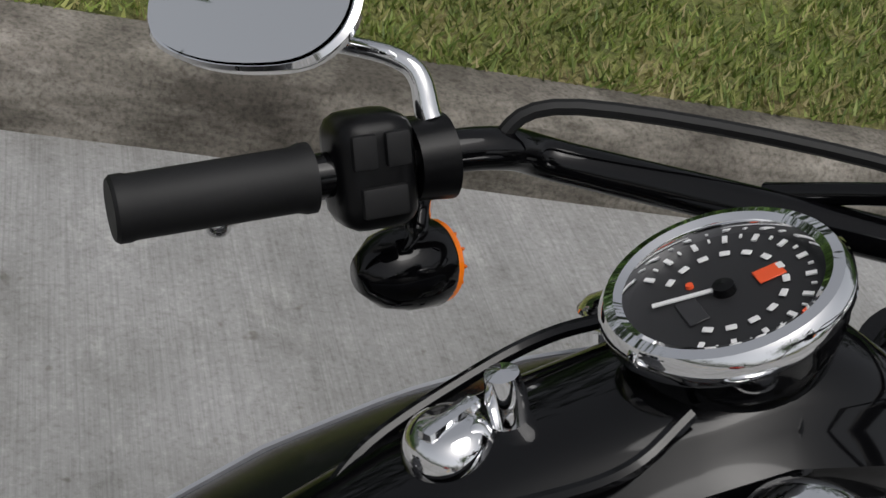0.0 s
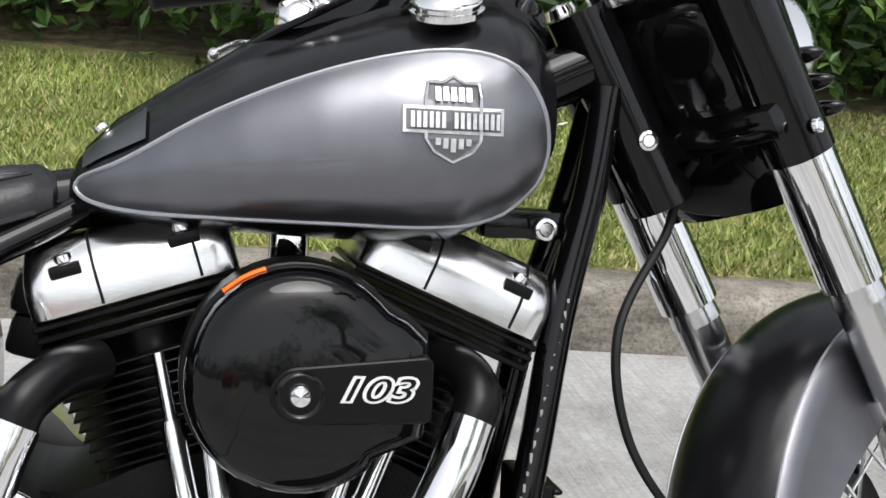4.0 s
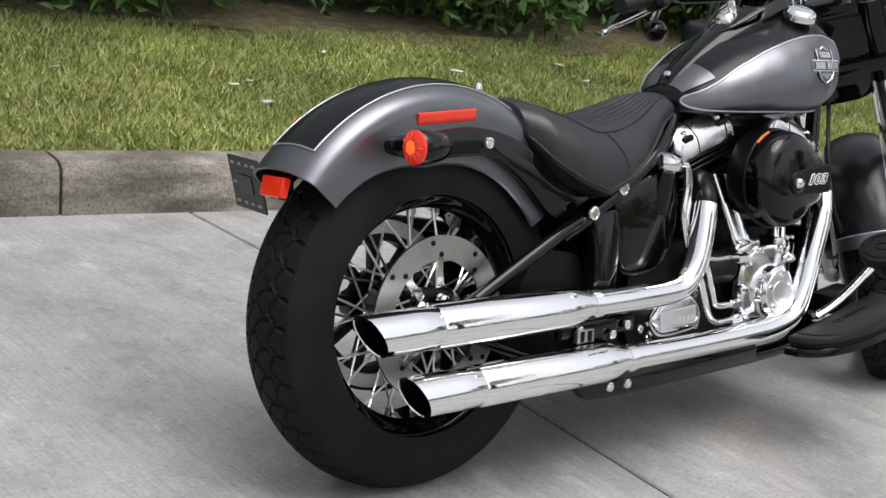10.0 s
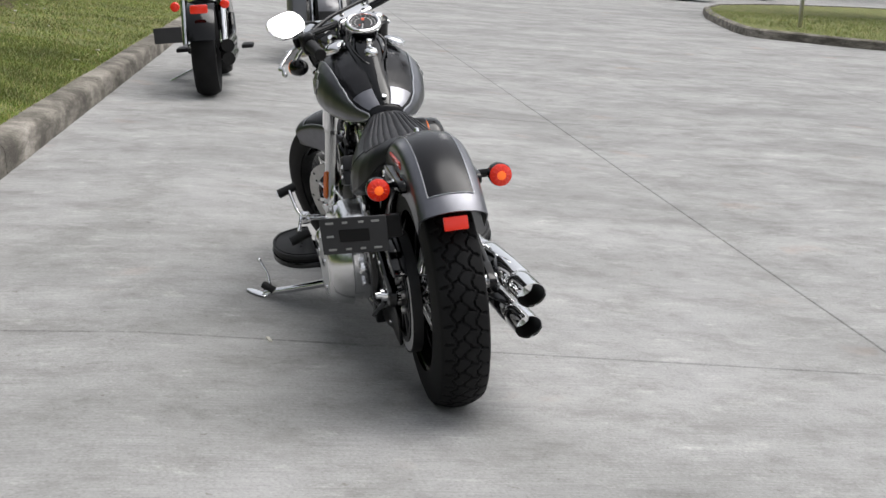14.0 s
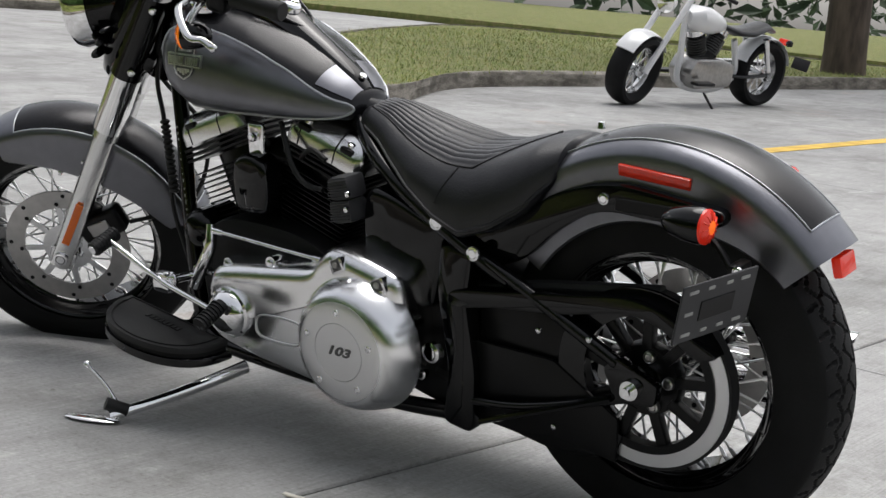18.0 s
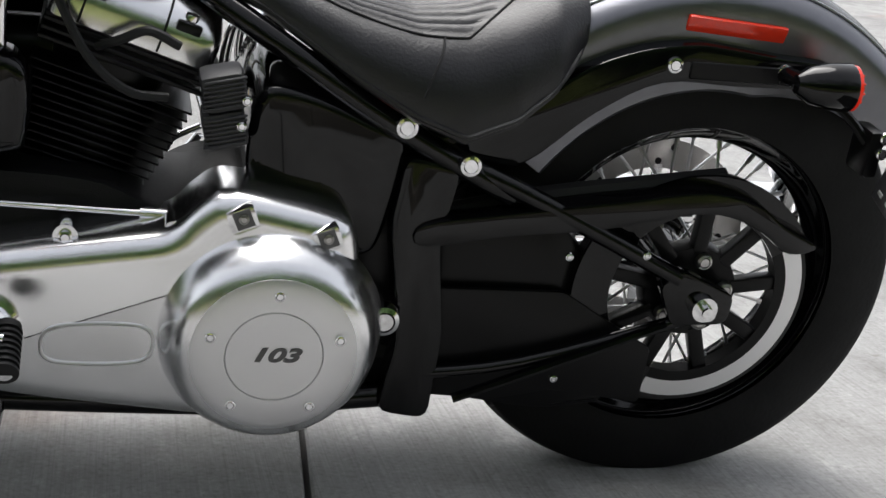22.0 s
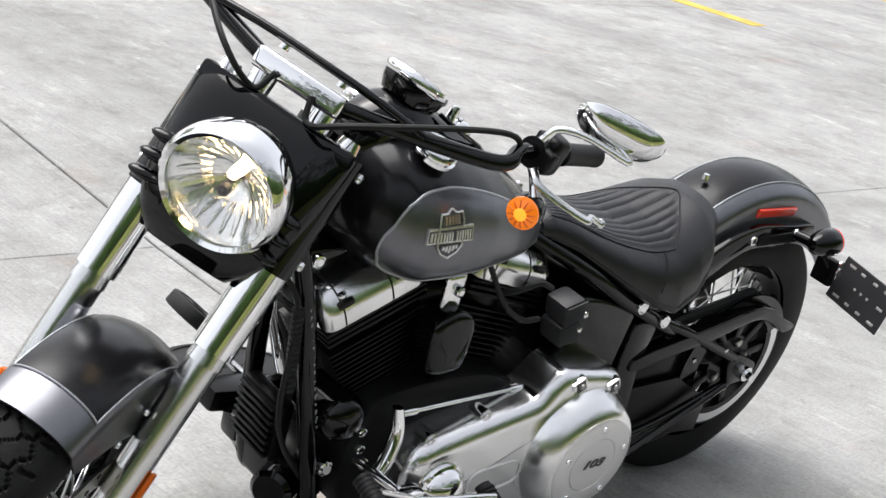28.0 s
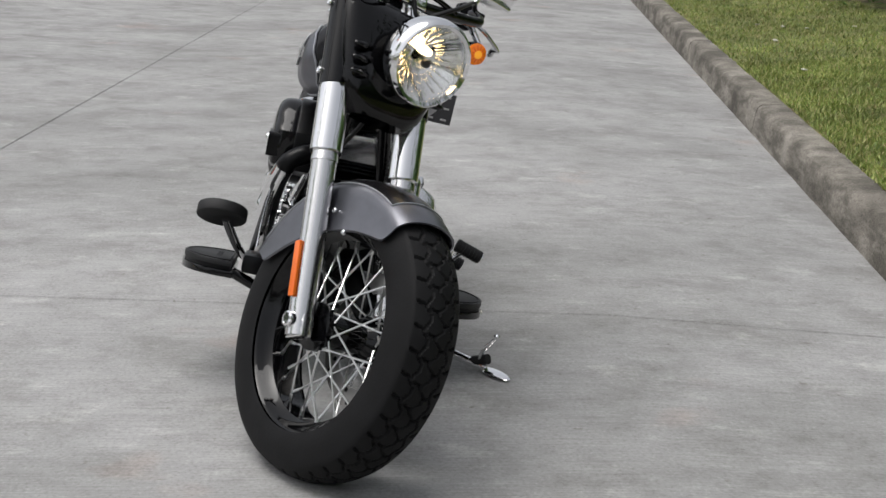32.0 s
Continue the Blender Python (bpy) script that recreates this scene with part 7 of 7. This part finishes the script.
bmesh.ops.create_uvsphere(bm, u_segments=12, v_segments=8, radius=0.008, matrix=Matrix.Translation((1.095, 0.413, 0.186)))
part("tang_ball", bm, M_CHROME, js)
part("stand_bush", rod((1.025, 0.380, 0.094), (1.05, 0.412, 0.114), 0.013, seg=16), M_RUBBER, js)


# ---- other parked vehicles ----
def other_bike(name, label, m, paint, bags=False, wheelbase=1.6, steer=0.0, tyre_w=0.15, bright=False):
    o = thing(name, label, "motorcycle", m, "parked motorcycles")
    R = 0.32

    def P(n, bm, mt, lab="", fix=None, par=None):
        return part(n, bm, mt, par or o, lab, fix=fix)
    fs_ = Matrix.Translation((wheelbase, 0, R)) @ Matrix.Rotation(radians(steer), 4, V((-0.5, 0, 0.866))) @ Matrix.Translation((-wheelbase, 0, -R))
    for cx, fx, nm in ((0, None, "rear_wheel"), (wheelbase, fs_, "front_wheel")):
        T = Matrix.Translation((cx, 0, R))
        w = P(nm, lathe([(0.215, -0.05), (0.205, -0.03), (0.19, 0), (0.205, 0.03), (0.215, 0.05), (0.225, 0)], T, 40, closed=True), M_GLOSS if not bright else M_FORK, fix=fx)
        P("tyre", lathe([(0.21, -0.055), (0.26, -tyre_w / 2), (0.295, -tyre_w / 2 * 0.95), (0.315, -tyre_w * 0.25), (R, 0), (0.315, tyre_w * 0.25), (0.295, tyre_w / 2 * 0.95), (0.26, tyre_w / 2), (0.21, 0.055)], T, 48, closed=True), M_TYRE, fix=fx, par=w)
        P("hub", lathe([(0.0001, -0.08), (0.05, -0.07), (0.05, 0.07), (0.0001, 0.08)], T, 24), M_FORK, fix=fx, par=w)
        for k in range(10):
            a = 2 * math.pi * k / 10
            P("spoke", rod((cx + 0.045 * math.cos(a), 0, R + 0.045 * math.sin(a)), (cx + 0.2 * math.cos(a), 0, R + 0.2 * math.sin(a)), 0.009, seg=8), M_FORK, fix=fx, par=w)
        bm = bmesh.new()
        a0, a1 = (20, 165) if cx == 0 else (35, 150)
        rr = []
        for k in range(25):
            a = radians(a0 + (a1 - a0) * k / 24)
            rr.append([V((cx + (R + 0.035 - 0.02 * (j / 4) ** 2) * math.cos(a), (j / 4) * 0.095, R + (R + 0.035 - 0.02 * (j / 4) ** 2) * math.sin(a))) for j in range(-4, 5)] + [V((cx + (R + 0.012) * math.cos(a), y, R + (R + 0.012) * math.sin(a))) for y in (0.08, -0.08)])
        P("fender", loft(bm, rr), paint, fix=fx)
    P("engine_case", prism(chamfered([(0.52, 0.20), (0.50, 0.40), (0.70, 0.46), (1.05, 0.46), (1.12, 0.32), (1.02, 0.17)], 0.05), -0.13, 0.14, 0.03), M_STEEL if bright else M_WRINKLE)
    for t_, b_ in (((0.70, 0, 0.66), (0.82, 0, 0.42)), ((1.02, 0, 0.66), (0.90, 0, 0.42))):
        c = P("cylinder", rod(b_, t_, 0.07, seg=20), M_SATIN)
        for k in range(7):
            p = V(b_).lerp(V(t_), 0.3 + 0.09 * k)
            P("fin", rod(p, p + (V(t_) - V(b_)).normalized() * 0.006, 0.092, seg=20), M_SATIN if not bright else M_STEELDK, par=c)
        P("rocker_cover", rod(t_, V(t_) + (V(t_) - V(b_)).normalized() * 0.05, 0.085, seg=20), M_CHROME, par=c)
    tk = []
    for x, lo, hi, w in ((0.66, 0.70, 0.76, 0.05), (0.76, 0.68, 0.84, 0.12), (0.92, 0.66, 0.90, 0.16), (1.08, 0.68, 0.91, 0.155), (1.18, 0.74, 0.86, 0.07)):
        tk.append([V((x, w * math.copysign(abs(math.cos(a)) ** 0.7, math.cos(a)), (lo + hi) / 2 + (hi - lo) / 2 * math.sin(a))) for a in (2 * math.pi * k / 24 for k in range(24))])
    P("fuel_tank", loft(bmesh.new(), tk), paint)
    st_ = []
    for x, z, w, h in ((-0.05, 0.80 if bags else 0.72, 0.06, 0.05), (0.10, 0.76, 0.12, 0.08), (0.32, 0.70, 0.15, 0.09), (0.52, 0.70, 0.13, 0.08), (0.68, 0.74, 0.06, 0.05)):
        st_.append([V((x, w * math.cos(a), z + h / 2 * math.sin(a))) for a in (2 * math.pi * k / 20 for k in range(20))])
    P("seat", loft(bmesh.new(), st_), M_LEATHER)
    P("frame_tube", tube([(1.20, 0, 0.85), (1.15, 0, 0.5), (1.08, 0, 0.2), (0.6, 0, 0.15), (0.35, 0, 0.3), (0.45, 0, 0.62)], 0.03, 10, 6), M_GLOSS if not bright else paint)
    for s in (1, -1):
        lt, lb = V((wheelbase - 0.40, s * 0.11, 1.0)), V((wheelbase, s * 0.11, R))
        f = P("fork_leg", rod(lb, lt, 0.028, seg=16), paint if bright else M_FORK, fix=fs_)
        P("shock", rod((0.02, s * 0.13, 0.36), (0.16, s * 0.13, 0.66), 0.028, seg=14), M_CHROME)
        P("swingarm", tube([(0, s * 0.11, R), (0.3, s * 0.12, 0.30), (0.5, s * 0.1, 0.30)], 0.02, 8, 4), M_GLOSS)
        g = P("handlebar", tube([(wheelbase - 0.44, 0, 1.03), (wheelbase - 0.46, s * 0.15, 1.08), (wheelbase - 0.56, s * 0.30, 1.08), (wheelbase - 0.68, s * 0.38, 1.05)], 0.013, 10, 6), M_GLOSS, fix=fs_)
        P("grip", rod((wheelbase - 0.58, s * 0.315, 1.076), (wheelbase - 0.69, s * 0.385, 1.048), 0.018, seg=14), M_RUBBER, fix=fs_, par=g)
        mr = bmesh.new()
        bmesh.ops.create_uvsphere(mr, u_segments=16, v_segments=10, radius=1, matrix=Matrix.Translation((wheelbase - 0.56, s * 0.40, 1.20)) @ Matrix.Diagonal((0.015, 0.065, 0.04, 1)))
        P("mirror", mr, M_CHROME, fix=fs_)
        P("mirror_stem", tube([(wheelbase - 0.55, s * 0.29, 1.08), (wheelbase - 0.55, s * 0.36, 1.14), (wheelbase - 0.555, s * 0.39, 1.19)], 0.006, 8, 4), M_CHROME, fix=fs_)
        sm_ = Matrix.Translation((-0.16, s * 0.17, 0.64 if not bags else 0.70)) @ Matrix.Rotation(radians(90), 4, "Z")
        sg_ = P("turn_signal", lathe([(0.0001, -0.05), (0.03, -0.03), (0.033, 0.0)], sm_, 18), M_GLOSS)
        P("lens", lathe([(0.033, 0.0), (0.025, 0.012), (0.0001, 0.016)], sm_, 18), M_REDLIT, par=sg_)
        bm = bmesh.new()
        box(bm, (0.24, 0.09, 0.03), Matrix.Translation((1.05, s * 0.25, 0.26)), 0.012)
        P("footboard", bm, M_RUBBER)
        if bags:
            rr = []
            for x, w, z0, z1 in ((-0.36, 0.10, 0.42, 0.70), (-0.32, 0.13, 0.36, 0.74), (0.0, 0.14, 0.34, 0.74), (0.30, 0.12, 0.40, 0.72), (0.34, 0.08, 0.46, 0.68)):
                rr.append([V((x, s * (0.22 + w * 0.5) + w * 0.6 * math.copysign(abs(math.cos(a)) ** 0.5, math.cos(a)), (z0 + z1) / 2 + (z1 - z0) / 2 * math.copysign(abs(math.sin(a)) ** 0.5, math.sin(a)))) for a in (2 * math.pi * k / 24 for k in range(24))])
            P("saddlebag", loft(bmesh.new(), rr), M_BLUEGREY, "grey hard saddlebag")
            P("exhaust", rod((-0.42, s * 0.23, 0.27), (0.7, s * 0.19, 0.27), 0.042, seg=20), M_GLOSS)
    if not bags:
        for z in (0.27, 0.36):
            P("exhaust", tube([(-0.25, -0.17, z), (0.3, -0.17, z), (0.7, -0.16, z + 0.02), (0.9, -0.15, z + 0.15)], [0.045, 0.045, 0.028, 0.026], 18, 6), M_FORK if bright else M_GLOSS)
    bm = bmesh.new()
    box(bm, (0.03, 0.12, 0.06), Matrix.Translation((-0.30, 0, 0.62 if not bags else 0.68)), 0.012)
    P("tail_lamp", bm, M_REDLIT)
    bm = bmesh.new()
    box(bm, (0.006, 0.19, 0.11), Matrix.Translation((-0.33, 0.0 if bags else 0.22, 0.46)) @ Matrix.Rotation(radians(-12), 4, "Y"), 0.003)
    P("plate_bracket", bm, M_GREYPLASTIC)
    P("side_stand", tube([(0.85, 0.12, 0.14), (0.90, 0.25, 0.08), (0.94, 0.36, 0.03)], 0.012, 8, 4), M_CHROME if not bright else M_SATIN)
    hd = Matrix.Translation((wheelbase - 0.18, 0, 0.92)) @ V((1, 0, -0.05)).to_track_quat("Y", "Z").to_matrix().to_4x4()
    hl = P("headlamp", lathe([(0.0001, -0.1), (0.06, -0.08), (0.09, 0), (0.088, 0.02)], hd, 28), paint if bright else M_GLOSS, fix=fs_)
    P("lamp_glass", lathe([(0.086, 0.018), (0.05, 0.03), (0.0001, 0.034)], hd, 28), M_REFL, fix=fs_, par=hl)
    return o


other_bike("parked_cruiser", "black cruiser motorcycle parked ahead by the kerb", Matrix.Translation((6.66, 0.36, 0)) @ Matrix.Rotation(radians(-6), 4, "Z") @ Matrix.Rotation(radians(-9), 4, "X"), M_GLOSS, tyre_w=0.17)
other_bike("touring_motorcycle", "grey touring motorcycle with hard saddlebags parked ahead", Matrix.Translation((9.9, -0.88, 0)) @ Matrix.Rotation(radians(-3), 4, "Z") @ Matrix.Rotation(radians(-6), 4, "X"), M_BLUEGREY, bags=True, tyre_w=0.17)
other_bike("white_motorcycle", "white power cruiser motorcycle parked beside the island", KT @ Matrix.Translation((4.62, -10.45, 0)) @ Matrix.Rotation(radians(76), 4, "Z") @ Matrix.Rotation(radians(-9), 4, "X"), M_WHITEPAINT, wheelbase=1.7, steer=14, tyre_w=0.20, bright=True)
other_bike("far_motorcycle", "black motorcycle parked across the lot", KT @ Matrix.Translation((1.25, -11.6, 0)) @ Matrix.Rotation(radians(152), 4, "Z") @ Matrix.Rotation(radians(-8), 4, "X"), M_GLOSS, tyre_w=0.17, bright=False)


def car(name, label, m, paint):
    o = thing(name, label, "car", m)
    body = [(-2.15, 0.42), (-2.18, 0.75), (-2.05, 0.95), (-1.3, 1.02), (1.0, 0.98), (1.75, 0.85), (2.12, 0.66), (2.15, 0.35), (1.8, 0.25), (-1.9, 0.25)]
    bm = prism(chamfered(body, 0.12), -0.88, 0.88, 0.0)
    bmesh.ops.bevel(bm, geom=[e for e in bm.edges if abs(e.verts[0].co.y - e.verts[1].co.y) < 1e-6], offset=0.09, segments=3, profile=0.5, affect="EDGES")
    part("body", bm, paint, o)
    cab = [[V((x, y * w, z)) for x, y in ((xb, -1), (xf, -1), (xf, 1), (xb, 1))] for z, xb, xf, w in ((0.96, -1.65, 1.0, 0.80), (1.2, -1.4, 0.62, 0.74), (1.42, -1.05, 0.12, 0.66))]
    bm = loft(bmesh.new(), cab)
    bmesh.ops.bevel(bm, geom=list(bm.edges), offset=0.05, segments=2, profile=0.5, affect="EDGES")
    part("cabin_glass", bm, M_CARGLASS, o)
    bm = bmesh.new()
    box(bm, (1.2, 1.3, 0.06), Matrix.Translation((-0.46, 0, 1.43)), 0.028, 3)
    part("roof", bm, paint, o)
    for x in (-1.32, 1.32):
        for s in (1, -1):
            T = Matrix.Translation((x, s * 0.78, 0.32))
            w = part("wheel", lathe([(0.0001, -0.08 * s), (0.2, -0.09 * s), (0.22, -0.1 * s)][::1], T, 28), M_FORK, o)
            w2 = part("rim", lathe([(0.0001, 0.07 * s), (0.06, 0.085 * s), (0.19, 0.09 * s), (0.22, 0.1 * s)], T, 28), M_FORK, w)
            part("tyre", lathe([(0.215, -0.1), (0.30, -0.105), (0.32, -0.06), (0.32, 0.06), (0.30, 0.105), (0.215, 0.1)], T, 36, closed=True), M_TYRE, w)
    for s in (1, -1):
        bm = bmesh.new()
        box(bm, (0.06, 0.34, 0.16), Matrix.Translation((-2.14, s * 0.62, 0.80)), 0.025)
        part("tail_lamp", bm, M_RED, o)
        bm = bmesh.new()
        box(bm, (0.08, 0.34, 0.12), Matrix.Translation((2.02, s * 0.6, 0.68)), 0.025)
        part("headlight", bm, M_GLASS, o)
    bm = bmesh.new()
    box(bm, (0.1, 1.66, 0.2), Matrix.Translation((-2.15, 0, 0.42)), 0.04)
    part("bumper", bm, paint, o)
    bm = bmesh.new()
    box(bm, (4.0, 1.5, 0.12), Matrix.Translation((0, 0, 0.22)), 0.03)
    part("underbody", bm, M_SATIN, o)
    return o


car("red_car", "bright red car parked in a marked stall", KT @ Matrix.Translation((-3.15, -12.4, 0)) @ Matrix.Rotation(radians(-88), 4, "Z"), M_REDPAINT)
car("far_red_car", "red car parked across the lot", KT @ Matrix.Translation((40.5, -17.2, 0)) @ Matrix.Rotation(radians(95), 4, "Z"), M_REDPAINT)
car("grey_car", "dark grey car parked far across the lot", KT @ Matrix.Translation((36.5, -13.3, 0)) @ Matrix.Rotation(radians(60), 4, "Z"), M_GREYPLASTIC)
